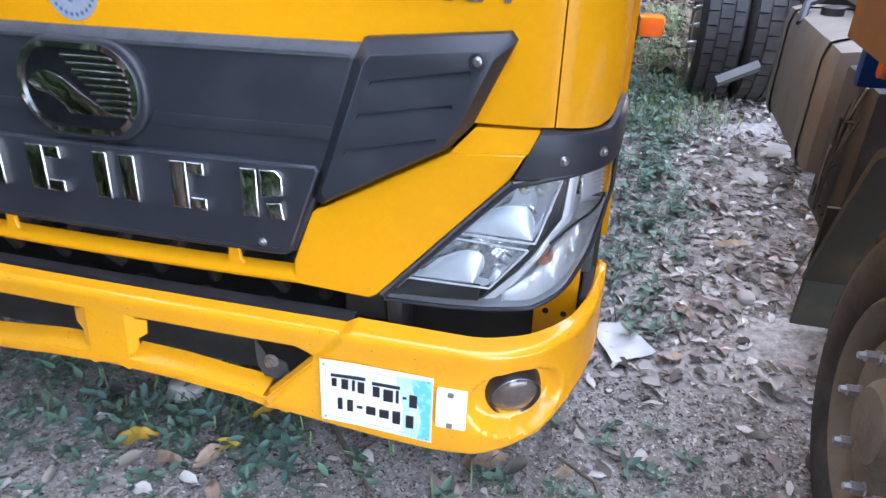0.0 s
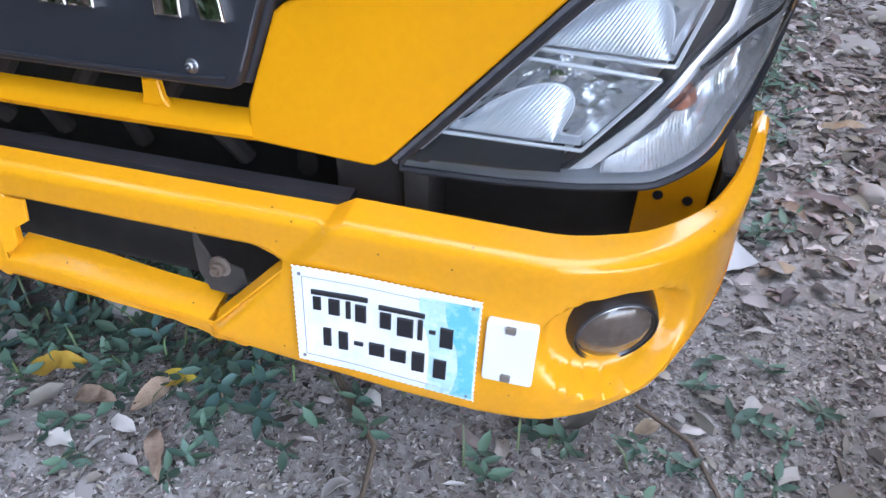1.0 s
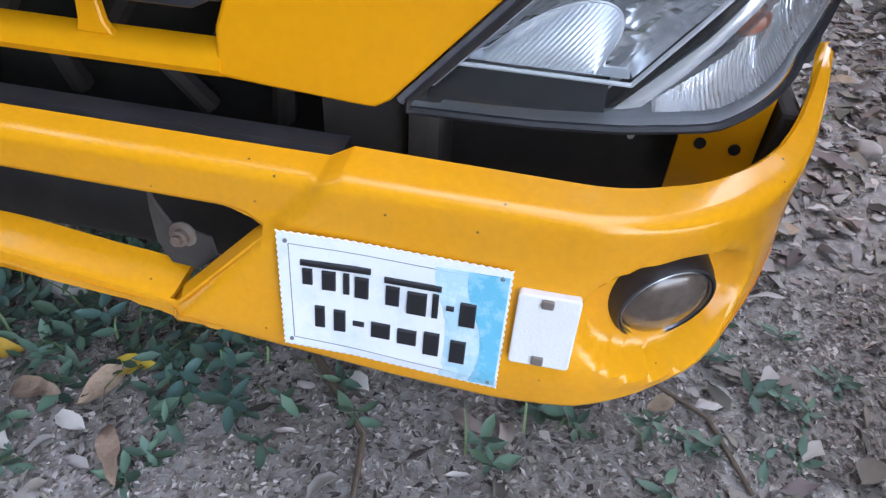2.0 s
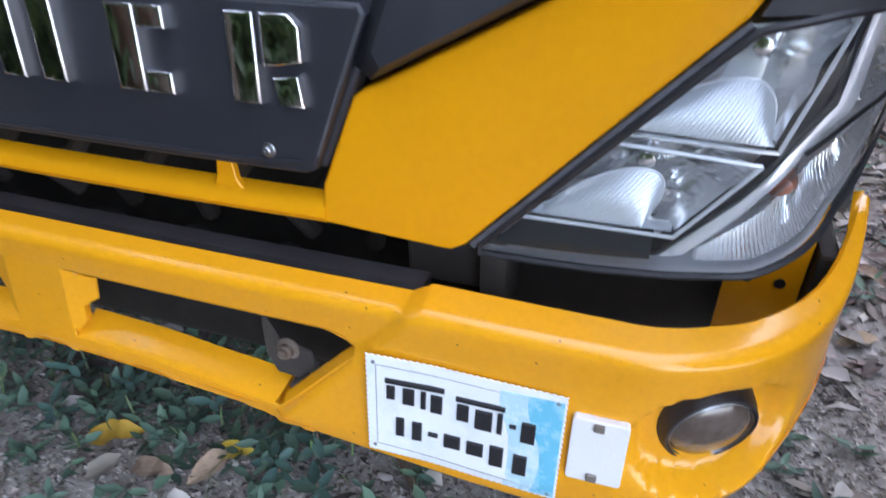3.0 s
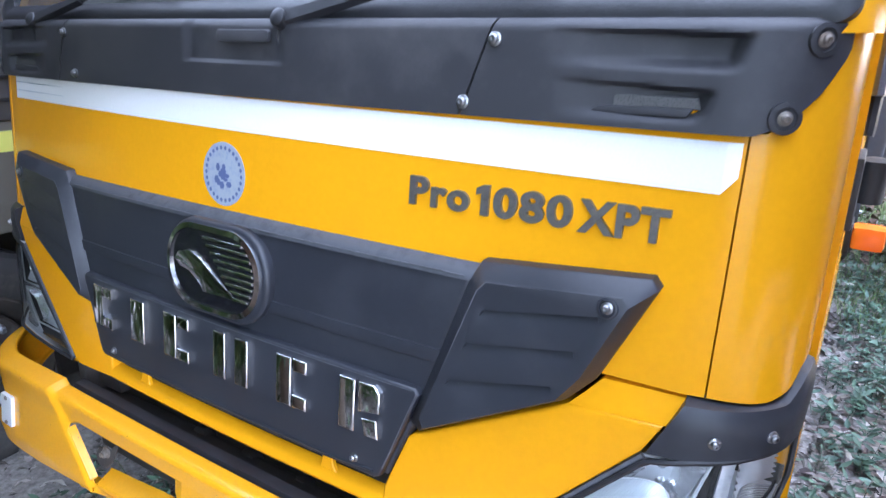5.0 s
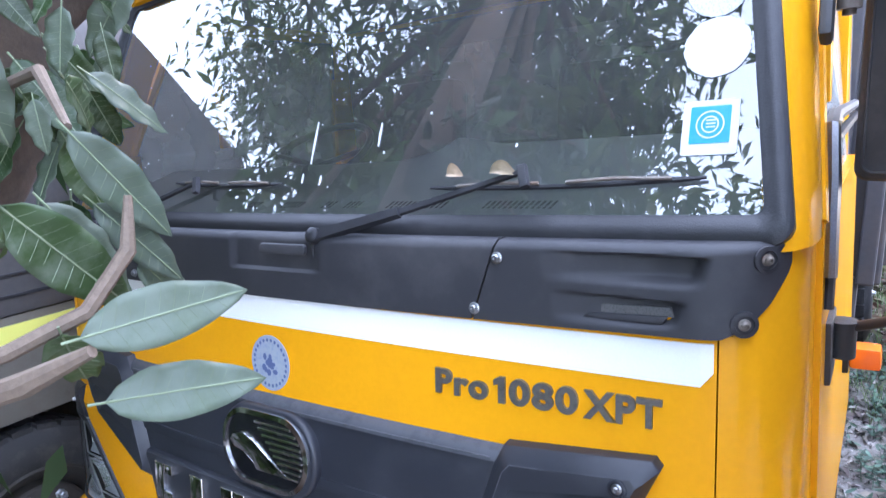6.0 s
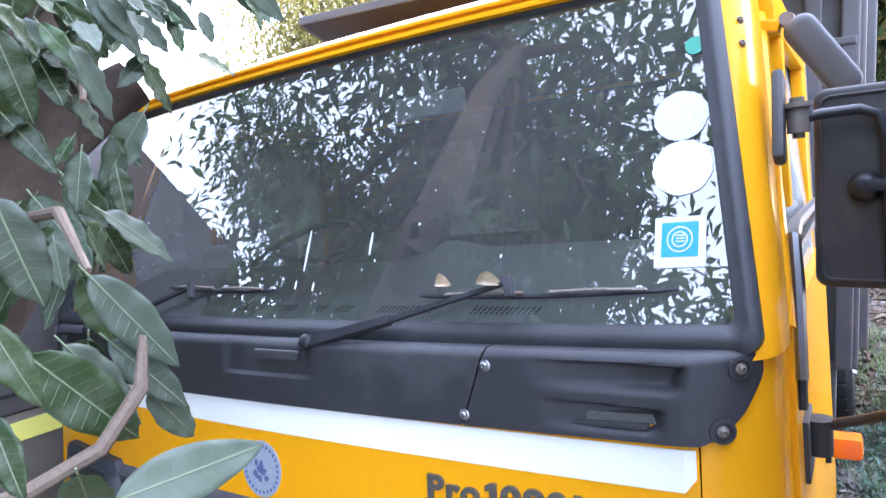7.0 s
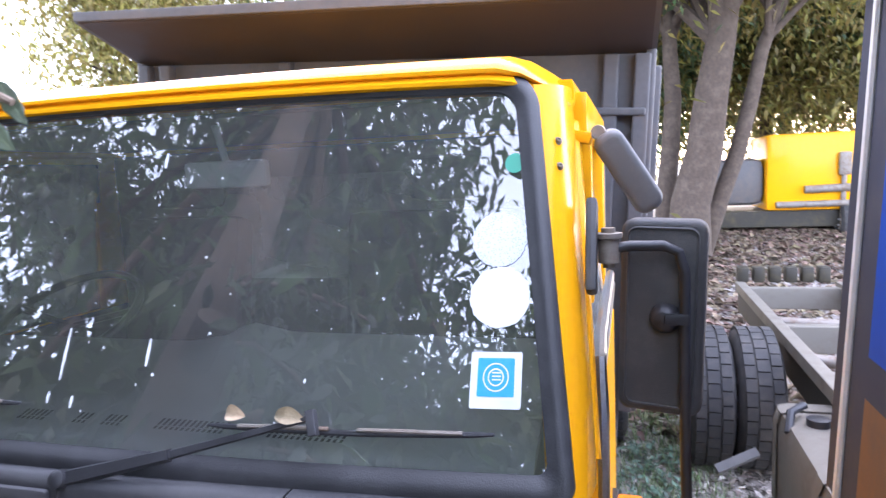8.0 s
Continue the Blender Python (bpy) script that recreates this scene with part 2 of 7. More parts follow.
MANGO_DUSTY = mat("dusty_mango_leaf", (0.115, 0.145, 0.105), 0.42, spread=0.25, stain=(0.08, 0.12, 0.06), stain_size=12, stain_amount=0.5, bump=0.1, bump_size=60)
VEIN = mat("leaf_vein", (0.17, 0.21, 0.12), 0.5)
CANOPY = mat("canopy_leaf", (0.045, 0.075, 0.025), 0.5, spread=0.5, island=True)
# yellowish copy of the canopy leaf, with sunlight put into its colour
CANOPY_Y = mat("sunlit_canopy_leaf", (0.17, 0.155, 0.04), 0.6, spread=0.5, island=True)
for leaf_kind in (CANOPY, CANOPY_Y, MANGO, MANGO_DUSTY):
    thin_leaf(leaf_kind)
BARK = mat("bark", (0.075, 0.052, 0.036), 0.95, bump=1.0, bump_size=28, stain=(0.13, 0.10, 0.075), stain_size=6, stain_amount=0.7, grain=0.6, grain_size=22)
TWIG = mat("twig_bark", (0.17, 0.125, 0.09), 0.8, bump=0.5, bump_size=160, grain=0.3, grain_size=150)
PAPER = mat("dirty_paper", (0.55, 0.54, 0.52), 0.8, stain=(0.35, 0.32, 0.28), stain_size=14)
STONE = mat("pale_stone", (0.36, 0.33, 0.30), 0.9, bump=0.6, bump_size=40, stain=(0.2, 0.18, 0.16), stain_size=8)
SIDE_GLASS = pane_mat("side_glass", (0.62, 0.64, 0.64), haze=0.40, haze_size=5)
# the windscreen's haze holds dust and also painted flare over the glass
SCREEN = pane_mat("windscreen_glass", (0.72, 0.75, 0.74), haze=0.075, haze_size=1.4, gloss=2.5)
LAMP_GLASS = pane_mat("lamp_glass", (0.93, 0.95, 0.96), haze=0.03, haze_size=8, gloss=1.38)


# ---------- helpers for building ----------
def part(name, bm, material, parent=None, label="", smooth=False, recalc=True):
    if recalc:
        bmesh.ops.recalc_face_normals(bm, faces=bm.faces[:])
    me = bpy.data.meshes.new(name)
    bm.to_mesh(me)
    bm.free()
    me.materials.append(material)
    if smooth:
        me.shade_smooth()
        me.set_sharp_from_angle(angle=radians(38))
    ob = new(name, me)
    ob.parent = parent
    if label:
        tagged(ob, label)
    return ob


def shared(name, me, m, parent=None, label=""):
    ob = new(name, me)
    ob.parent = parent
    ob.matrix_basis = m
    if label:
        tagged(ob, label)
    return ob


def thing(name, label, category, at=(0, 0, 0), group="", kind=""):
    ob = new(name)
    ob.location = at
    ob.empty_display_size = 0.1
    return tagged(ob, label, category, group, kind)


def add_box(bm, lo, hi, bevel=0.0, m=None, seg=2):
    cube = bmesh.ops.create_cube(bm, size=1.0)
    vs = cube["verts"]
    c = [(a + b) / 2 for a, b in zip(lo, hi)]
    s = [b - a for a, b in zip(lo, hi)]
    for v in vs:
        v.co = Vector((c[i] + v.co[i] * s[i] for i in range(3)))
    if bevel:
        es = list({e for v in vs for e in v.link_edges})
        r = bmesh.ops.bevel(bm, geom=es, offset=bevel, segments=seg, affect='EDGES', profile=0.6)
        vs = list({v for f in r["faces"] for v in f.verts} | {v for v in vs if v.is_valid})
    if m is not None:
        bmesh.ops.transform(bm, matrix=m, verts=vs)
    return vs


def box(lo, hi, bevel=0.0, m=None):
    bm = bmesh.new()
    add_box(bm, lo, hi, bevel, m)
    return bm


def add_tube(bm, pts, r, n=10, cap=True):
    """A round tube along points; r is one radius or one a point."""
    pts = [Vector(p) for p in pts]
    rs = [r] * len(pts) if isinstance(r, (int, float)) else r
    rings, up = [], None
    for i, p in enumerate(pts):
        d = (pts[min(i + 1, len(pts) - 1)] - pts[max(i - 1, 0)]).normalized()
        if up is None:
            up = Vector((0, 0, 1)) if abs(d.z) < 0.9 else Vector((1, 0, 0))
        a = d.cross(up).normalized()
        up = a.cross(d).normalized()
        rings.append([bm.verts.new(p + (a * math.cos(k * math.tau / n) + up * math.sin(k * math.tau / n)) * rs[i]) for k in range(n)])
    for q, w in zip(rings, rings[1:]):
        for k in range(n):
            bm.faces.new((q[k], q[(k + 1) % n], w[(k + 1) % n], w[k]))
    if cap:
        bm.faces.new(rings[0])
        bm.faces.new(rings[-1][::-1])
    return rings


def tube(pts, r, n=10):
    bm = bmesh.new()
    add_tube(bm, pts, r, n)
    return bm


def add_lathe(bm, profile, n=32, m=None):
    """Turns a profile of (radius, height) about z."""
    rings = []
    for r, h in profile:
        if r < 1e-5:
            rings.append([bm.verts.new((0, 0, h))])
        else:
            rings.append([bm.verts.new((r * math.cos(k * math.tau / n), r * math.sin(k * math.tau / n), h)) for k in range(n)])
    for a, b in zip(rings, rings[1:]):
        for k in range(n):
            va, vb = a[k % len(a)], a[(k + 1) % len(a)]
            vc, vd = b[(k + 1) % len(b)], b[k % len(b)]
            vs = []
            for v in (va, vb, vc, vd):
                if v not in vs:
                    vs.append(v)
            if len(vs) > 2:
                bm.faces.new(vs)
    if m is not None:
        bmesh.ops.transform(bm, matrix=m, verts=[v for r in rings for v in r])


def lathe(profile, n=32, m=None):
    bm = bmesh.new()
    add_lathe(bm, profile, n, m)
    return bm


def add_grid(bm, us, vs, f, back=None, closed=True):
    """A sheet f(u, v) with a back sheet and closed rims."""
    front = [[bm.verts.new(f(u, v)) for v in vs] for u in us]
    nu, nv = len(us), len(vs)
    for i in range(nu - 1):
        for j in range(nv - 1):
            bm.faces.new((front[i][j], front[i + 1][j], front[i + 1][j + 1], front[i][j + 1]))
    if back is None:
        return front
    rear = [[bm.verts.new(back(u, v)) for v in vs] for u in us]
    for i in range(nu - 1):
        for j in range(nv - 1):
            bm.faces.new((rear[i][j], rear[i][j + 1], rear[i + 1][j + 1], rear[i + 1][j]))
    for i in range(nu - 1):
        bm.faces.new((front[i][0], rear[i][0], rear[i + 1][0], front[i + 1][0]))
        bm.faces.new((front[i][-1], front[i + 1][-1], rear[i + 1][-1], rear[i][-1]))
    for j in range(nv - 1):
        bm.faces.new((front[0][j], front[0][j + 1], rear[0][j + 1], rear[0][j]))
        bm.faces.new((front[-1][j], rear[-1][j], rear[-1][j + 1], front[-1][j + 1]))
    return front


def span(a, b, n):
    return [a + (b - a) * i / n for i in range(n + 1)]


def lerp(table, x):
    """Straight-line reading of a table of (x, value)."""
    if x <= table[0][0]:
        return table[0][1]
    for (a, p), (b, q) in zip(table, table[1:]):
        if x <= b:
            return p + (q - p) * (x - a) / (b - a)
    return table[-1][1]


# the front of the cab: s runs round the corners, z is up, out is proud of the skin
CORNER_X, CORNER_R = 0.885, 0.15
CORNER_L = CORNER_R * math.pi / 2


def fr(s, z, out=0.0):
    a, g = abs(s), 1 if s >= 0 else -1
    if a <= CORNER_X:
        p, n = (a, 0.0), (0.0, -1.0)
    elif a < CORNER_X + CORNER_L:
        th = (a - CORNER_X) / CORNER_R
        p = (CORNER_X + CORNER_R * math.sin(th), CORNER_R - CORNER_R * math.cos(th))
        n = (math.sin(th), -math.cos(th))
    else:
        p, n = (CORNER_X + CORNER_R, CORNER_R + a - CORNER_X - CORNER_L), (1.0, 0.0)
    bow = 0.03 * (1 - min(1.0, a / 0.93) ** 2) ** 1.2
    taper = 0.075 * max(0.0, z - 1.45) * min(1.0, max(0.0, (a - 0.7) / 0.3))
    return Vector((g * (p[0] + n[0] * out - taper), p[1] + n[1] * out + 0.115 * (z - 0.69) - bow, z))


def ws(x, z, out=0.0):
    """The face of the windscreen, bowed forward in the middle."""
    bow = 0.04 * (1 - min(1.0, (x / 0.97) ** 2))
    return Vector((x, 0.15 + 0.45 * (z - 1.47) - out * 0.912 - bow, z + out * 0.41))


def add_plate(bm, poly, o0, o1, bevel=0.004, f=fr, seg=2):
    """A panel from a polygon of (x, z), from depth o0 to o1 proud of the surface f, with rounded front edges."""
    tb = bmesh.new()
    n = len(poly)
    back = [tb.verts.new((x, -o0, z)) for x, z in poly]
    front = [tb.verts.new((x, -o1, z)) for x, z in poly]
    top = tb.faces.new(front)
    tb.faces.new(back[::-1])
    for i in range(n):
        tb.faces.new((back[i], back[(i + 1) % n], front[(i + 1) % n], front[i]))
    if bevel:
        bmesh.ops.recalc_face_normals(tb, faces=tb.faces[:])
        bmesh.ops.bevel(tb, geom=list(top.edges), offset=bevel, segments=seg, affect='EDGES', profile=0.6)
    lo, hi = min(x for x, _ in poly), max(x for x, _ in poly)
    cuts = int((hi - lo) / 0.08)
    for k in range(1, cuts):
        bmesh.ops.bisect_plane(tb, geom=tb.verts[:] + tb.edges[:] + tb.faces[:], plane_co=(lo + (hi - lo) * k / cuts, 0, 0), plane_no=(1, 0, 0))
    made = {v: bm.verts.new(f(v.co.x, v.co.z, -v.co.y)) for v in tb.verts}
    for q in tb.faces:
        bm.faces.new([made[v] for v in q.verts])
    tb.free()


def plate(poly, o0, o1, bevel=0.004, f=fr, seg=2):
    bm = bmesh.new()
    add_plate(bm, poly, o0, o1, bevel, f, seg)
    return bm


def mirror_poly(poly, g):
    return [(x * g, z) for x, z in poly][::g]


def round_rect(cx, cz, w, h, r, n=5):
    out = []
    for k, (sx, sz) in enumerate(((1, 1), (-1, 1), (-1, -1), (1, -1))):
        for i in range(n + 1):
            a = math.pi / 2 * (k + i / n)
            out.append((cx + sx * (w / 2 - r) + r * math.cos(a), cz + sz * (h / 2 - r) + r * math.sin(a)))
    return out


def disc_poly(cx, cz, rx, rz, n=24):
    return [(cx + rx * math.cos(k * math.tau / n), cz + rz * math.sin(k * math.tau / n)) for k in range(n)]


def facing(p, normal, up=Vector((0, 0, 1))):
    """A pose at p whose z axis is the normal."""
    z = Vector(normal).normalized()
    x = up.cross(z).normalized()
    y = z.cross(x)
    m = Matrix((x, y, z)).transposed().to_4x4()
    m.translation = p
    return m


def screw(p, normal, r, parent, material=SATIN, label=""):
    m = facing(p, normal)
    bm = lathe([(r * 1.5, -0.002), (r * 1.5, 0.001), (r * 1.3, 0.002), (r, 0.0025), (r, 0.006), (r * 0.7, 0.008), (r * 0.45, 0.008), (r * 0.4, 0.005), (0, 0.005)], 16, m)
    return part("screw", bm, material, parent, label, True)


FRONT_N = Vector((0, -1, 0.115)).normalized()
SCREEN_N = Vector((0, -0.912, 0.41)).normalized()


# ---------- the yellow tipper truck ----------
truck = thing("tipper_truck", "yellow tipper lorry with black grille and grey steel body", "truck")


def cab_skin():
    foot = lambda s: lerp([(0, 0.90), (0.70, 0.90), (0.76, 0.951), (1.0, 0.951)], abs(s))
    hood = bmesh.new()
    add_grid(hood, span(-0.929, 0.929, 60), span(0, 1, 14), lambda s, v: fr(s, foot(s) + (1.335 - foot(s)) * v, -0.010), lambda s, v: fr(s, foot(s) + (1.335 - foot(s)) * v, -0.03))
    bmesh.ops.bevel(hood, geom=[e for e in hood.edges if e.is_boundary], offset=0.002, segments=1, affect='EDGES')
    part("front_panel", hood, YELLOW, truck, "glossy yellow front panel", True)
    side_lo = [(0.93, 1.305), (0.95, 1.305), (0.975, 1.325), (1.0, 1.355), (1.02, 1.40), (1.035, 1.455), (1.08, 1.455), (1.45, 1.455)]
    for g in (1, -1):
        bm = bmesh.new()
        ss = span(0.9315, 1.12, 20) + span(1.14, 1.32, 6)
        lower = lambda s: lerp([(0.93, 0.952), (1.02, 0.948), (1.06, 0.958), (1.085, 0.985), (1.12, 0.99), (1.2, 0.96), (1.35, 0.90)], s)
        add_grid(bm, ss, span(0, 1, 16), lambda s, v: fr(g * s, lower(s) + (lerp(side_lo, s) - lower(s)) * v, -0.008 + 0.006 * min(1.0, max(0.0, (s - 0.94) / 0.05))),
                 lambda s, v: fr(g * s, lower(s) + (lerp(side_lo, s) - lower(s)) * v, -0.03))
        part("corner_panel", bm, YELLOW, truck, "rounded yellow corner panel", True)
        # pillar beside the windscreen
        bm = bmesh.new()
        add_grid(bm, span(0, 1, 10), span(1.425, 2.09, 16),
                 lambda u, z: pillar_pt(g, u, z), lambda u, z: pillar_pt(g, u, z) + Vector((-0.02 * g, 0.03, 0)))
        part("windscreen_pillar", bm, YELLOW, truck, "", True)


def pillar_pt(g, u, z):
    """Across the pillar: from the rubber round the glass to the side of the cab."""
    e = ws(0.990 - 0.090 * max(0, z - 1.47), z, 0.0)
    b = Vector((1.043 - 0.08 * max(0, z - 1.45), e.y + 0.135, z))
    c = Vector((b.x + 0.004, e.y + 0.012, z))
    p = e * (1 - u) ** 2 + c * 2 * u * (1 - u) + b * u * u
    return Vector((g * p.x, p.y, p.z))


cab_skin()


def cab_shell():
    # sides, back, roof and floor of the cab
    for g in (1, -1):
        bm = bmesh.new()

        def side(y, z, o=0.0):
            return Vector((g * (1.043 - 0.08 * max(0, z - 1.45) - o), y, z))
        add_grid(bm, span(0.30, 1.52, 12), span(0.62, 1.44, 10), lambda y, z: side(max(y, 0.30), z), lambda y, z: side(y, z, 0.03))
        part("door_lower", bm, YELLOW, truck, "yellow cab door", True)
        bm = bmesh.new()
        for y0, y1, z0, z1 in ((0.36, 0.40, 1.44, 1.62), (0.74, 0.78, 1.62, 2.0), (1.38, 1.52, 1.44, 2.0), (0.60, 1.52, 2.0, 2.09)):
            add_box(bm, (g * 1.0 - 0.018, y0, z0), (g * 1.0 + 0.018, y1, z1), 0.006)
        part("window_frame", bm, YELLOW, truck, "", True)
        # slanting front edge of the door window
        bm = tube([side(0.30, 1.44, 0.01), side(0.43, 1.70, 0.01), side(0.60, 2.02, 0.01), side(0.68, 2.06, 0.01), side(1.45, 2.07, 0.01)], 0.017, 8)
        part("door_edge", bm, YELLOW, truck, "", True)
        bm = bmesh.new()
        add_grid(bm, span(0, 1, 4), span(1.44, 2.03, 6), lambda u, z: side(lerp([(1.44, 0.31), (2.05, 0.62)], z) * (1 - u) + 1.40 * u, z, 0.022),
                 lambda u, z: side(lerp([(1.44, 0.31), (2.05, 0.62)], z) * (1 - u) + 1.40 * u, z, 0.027))
        p = part("side_window", bm, SIDE_GLASS, truck, "dusty door window")
        p.visible_shadow = False
        bm = tube([side(0.34, 1.34, -0.006), side(0.36, 1.50, -0.010), side(0.40, 1.585, -0.012), side(0.52, 1.60, -0.010), side(1.3, 1.60, -0.008)], 0.013, 8)
        part("window_channel", bm, SATIN, truck, "worn aluminium window channel", True)
        bm = tube([side(0.355, 1.28, -0.004), side(0.385, 1.49, -0.012), side(0.43, 1.56, -0.012), side(1.3, 1.57, -0.01)], 0.010, 8)
        part("window_seal", bm, RUBBER, truck, "", True)
    bm = box((-1.02, 1.50, 0.62), (1.02, 1.53, 2.06), 0.01)
    part("rear_wall", bm, LINER, truck)
    bm = box((-1.02, 0.12, 0.62), (1.02, 1.5, 0.66), 0.01)
    part("cab_floor", bm, LINER, truck)
    # roof: a brow over the glass that sweeps back
    prof = [(0.423, 2.100), (0.405, 2.104), (0.402, 2.111), (0.412, 2.122), (0.45, 2.137), (0.55, 2.155), (0.75, 2.17), (1.2, 2.175), (1.50, 2.16), (1.54, 2.12), (1.54, 2.05)]
    bm = bmesh.new()
    xs = [-1 + 2 * i / 48 for i in range(49)]

    def roof(u, k, d=0.0):
        y, z = prof[k]
        a = abs(u)
        x = 0.995 * u
        e = max(0.0, (a - 0.86) / 0.14)
        drop = 0.085 * e ** 2.2
        bow, crown = 0.034 * (1 - u * u) * (1 - k / 10), 0.016 * (1 - u * u) + 0.006
        return Vector((x, y + 0.10 * e ** 2 * (1 - k / 10) - bow, z + crown - drop * (0.5 + 0.5 * min(1, k / 4)) - d))
    add_grid(bm, xs, list(range(len(prof))), lambda u, k: roof(u, k), lambda u, k: roof(u * 0.985, k, 0.02))
    part("roof", bm, YELLOW, truck, "yellow cab roof with dusty brow", True)
    for g in (1, -1):
        bm = bmesh.new()
        add_grid(bm, span(0.55, 1.5, 6), span(0, 1, 4), lambda y, v: Vector((g * (0.992 + 0.005 * math.sin(v * 3)), y, 2.06 + 0.05 * v)), lambda y, v: Vector((g * 0.965, y, 2.06 + 0.05 * v)))
        part("gutter", bm, YELLOW, truck, "", True)


cab_shell()


def windscreen():
    def ring(inset, o):
        """Corner-rounded outline of the glass opening."""
        pts = []
        r = max(0.02, 0.075 - inset)
        corners = [(1.010 - inset, 1.441 + inset), (0.940 - inset, 2.110 - inset), (-0.940 + inset, 2.110 - inset), (-1.010 + inset, 1.441 + inset)]
        for k, (x, z) in enumerate(corners):
            a0 = -math.pi / 2 + k * math.pi / 2
            rr = r if k in (1, 2) else r * 0.38
            cx, cz = x - math.copysign(rr, x), z + (rr if k in (0, 3) else -rr)
            for i in range(9):
                a = a0 + math.pi / 2 * i / 8
                pts.append((cx + rr * math.cos(a), cz + rr * math.sin(a)))
            if k in (1, 3):
                e = corners[(k + 1) % 4]
                ex = e[0] - math.copysign(r if k == 1 else r * 0.38, e[0])
                pts += [(pts[-1][0] + (ex - pts[-1][0]) * i / 16, pts[-1][1]) for i in range(1, 16)]
        crown = lambda x, z: 0.018 * (1 - min(1.0, abs(x) / 0.94) ** 2) * (z - 1.44) / 0.67
        return [ws(x, z + crown(x, z), o) for x, z in pts]
    bm = bmesh.new()
    loops = [[bm.verts.new(p) for p in ring(i, o)] for i, o in ((-0.008, -0.02), (-0.008, 0.006), (0.004, 0.014), (0.018, 0.013), (0.028, 0.006), (0.034, 0.004), (0.034, -0.012))]
    for a, b in zip(loops, loops[1:]):
        for k in range(len(a)):
            bm.faces.new((a[k], a[(k + 1) % len(a)], b[(k + 1) % len(b)], b[k]))
    part("windscreen_rubber", bm, RUBBER, truck, "weathered black rubber gasket", True)
    bm = bmesh.new()
    rim = ring(0.028, 0.0)
    lo_z, hi_z = 1.469, 2.100
    flat = [(p.x, p.z) for p in rim]

    def glass_edge(v):
        """Half width of the glass at a height."""
        best = 0.0
        for (x0, z0), (x1, z1) in zip(flat, flat[1:] + flat[:1]):
            if (z0 - v) * (z1 - v) <= 0 and abs(z1 - z0) > 1e-6:
                best = max(best, x0 + (x1 - x0) * (v - z0) / (z1 - z0))
        return best
    vs_ = [lo_z + 0.001 + (hi_z - lo_z - 0.016) * i / 24 for i in range(25)]
    add_grid(bm, span(-1, 1, 32), vs_, lambda u, z: ws(u * (glass_edge(z) + 0.004), z + 0.016 * (1 - u * u) * max(0.0, (z - 1.9) / 0.2), 0.0))
    glass = part("windscreen", bm, SCREEN, truck, "dusty windscreen glass reflecting the trees", True)
    glass.visible_shadow = False
    # stickers on the glass
    for cx, cz, r, m, lab in ((0.887, 1.820, 0.047, STICKER_DOT, "round perforated pale sticker"), (0.892, 1.728, 0.050, STICKER_W, "torn round white sticker")):
        rnd = random.Random(int(cz * 1000))
        poly = [(cx + (r + rnd.uniform(-0.0018, 0.001)) * math.cos(k * math.tau / 72), cz + 0.95 * (r + rnd.uniform(-0.0018, 0.001)) * math.sin(k * math.tau / 72)) for k in range(72)]
        part("round_sticker", plate(poly, 0.002, 0.003, 0, ws), m, truck, lab)
    part("green_sticker", plate(disc_poly(0.907, 1.948, 0.017, 0.017), 0.002, 0.003, 0, ws), mat("green_print", (0.02, 0.25, 0.16), 0.5), truck)
    sq = part("permit_sticker", plate(round_rect(0.892, 1.604, 0.082, 0.082, 0.003), 0.002, 0.003, 0, ws), STICKER_W, truck, "square blue and white windscreen permit")
    part("blue_field", plate(round_rect(0.892, 1.608, 0.059, 0.056, 0.002), 0.003, 0.0037, 0, ws), CYAN, sq)
    bm = bmesh.new()
    for r in (0.021, 0.013):
        ring_o, ring_i = disc_poly(0.892, 1.608, r, r, 28), disc_poly(0.892, 1.608, r - 0.0022, r - 0.0022, 28)
        vo, vi = [bm.verts.new(ws(x, z, 0.0043)) for x, z in ring_o], [bm.verts.new(ws(x, z, 0.0043)) for x, z in ring_i]
        for k in range(28):
            bm.faces.new((vo[k], vo[(k + 1) % 28], vi[(k + 1) % 28], vi[k]))
    for i in range(3):
        add_plate(bm, [(0.886, 1.6155 - 0.005 * i), (0.900, 1.6155 - 0.005 * i), (0.900, 1.6135 - 0.005 * i), (0.886, 1.6135 - 0.005 * i)], 0.0038, 0.0043, 0, ws)
    part("white_print", bm, STICKER_W, sq)
    # bird droppings and dried splashes
    rnd = random.Random(5)
    for k in range(70):
        x, z = rnd.uniform(-0.75, 0.9), rnd.uniform(1.53, 2.0)
        r = rnd.choice((0.001, 0.0013, 0.0016, 0.002, 0.003))
        bm = bmesh.new()
        bm.faces.new([bm.verts.new(ws(x + r * math.cos(a) * rnd.uniform(0.6, 1.2), z + r * math.sin(a) * rnd.uniform(0.6, 1.5), 0.002)) for a in span(0, math.tau * 0.88, 7)])
        part("dried_splash", bm, STICKER_W, glass, recalc=False)
    for x, z, h in ((0.247, 1.609, 0.047), (0.062, 1.58, 0.09), (0.045, 1.54, 0.02), (0.10, 1.535, 0.02), (0.20, 1.97, 0.03)):
        poly = [(x - 0.003, z + h), (x - 0.006, z + h * 0.5), (x - 0.003, z), (x + 0.003, z), (x + 0.005, z + h * 0.6), (x + 0.002, z + h)]
        part("bird_dropping", plate([(a * 0.6 + x * 0.4, b) for a, b in poly], 0.0015, 0.002, 0, ws), STICKER_W, glass, "white streak of bird dropping")


windscreen()


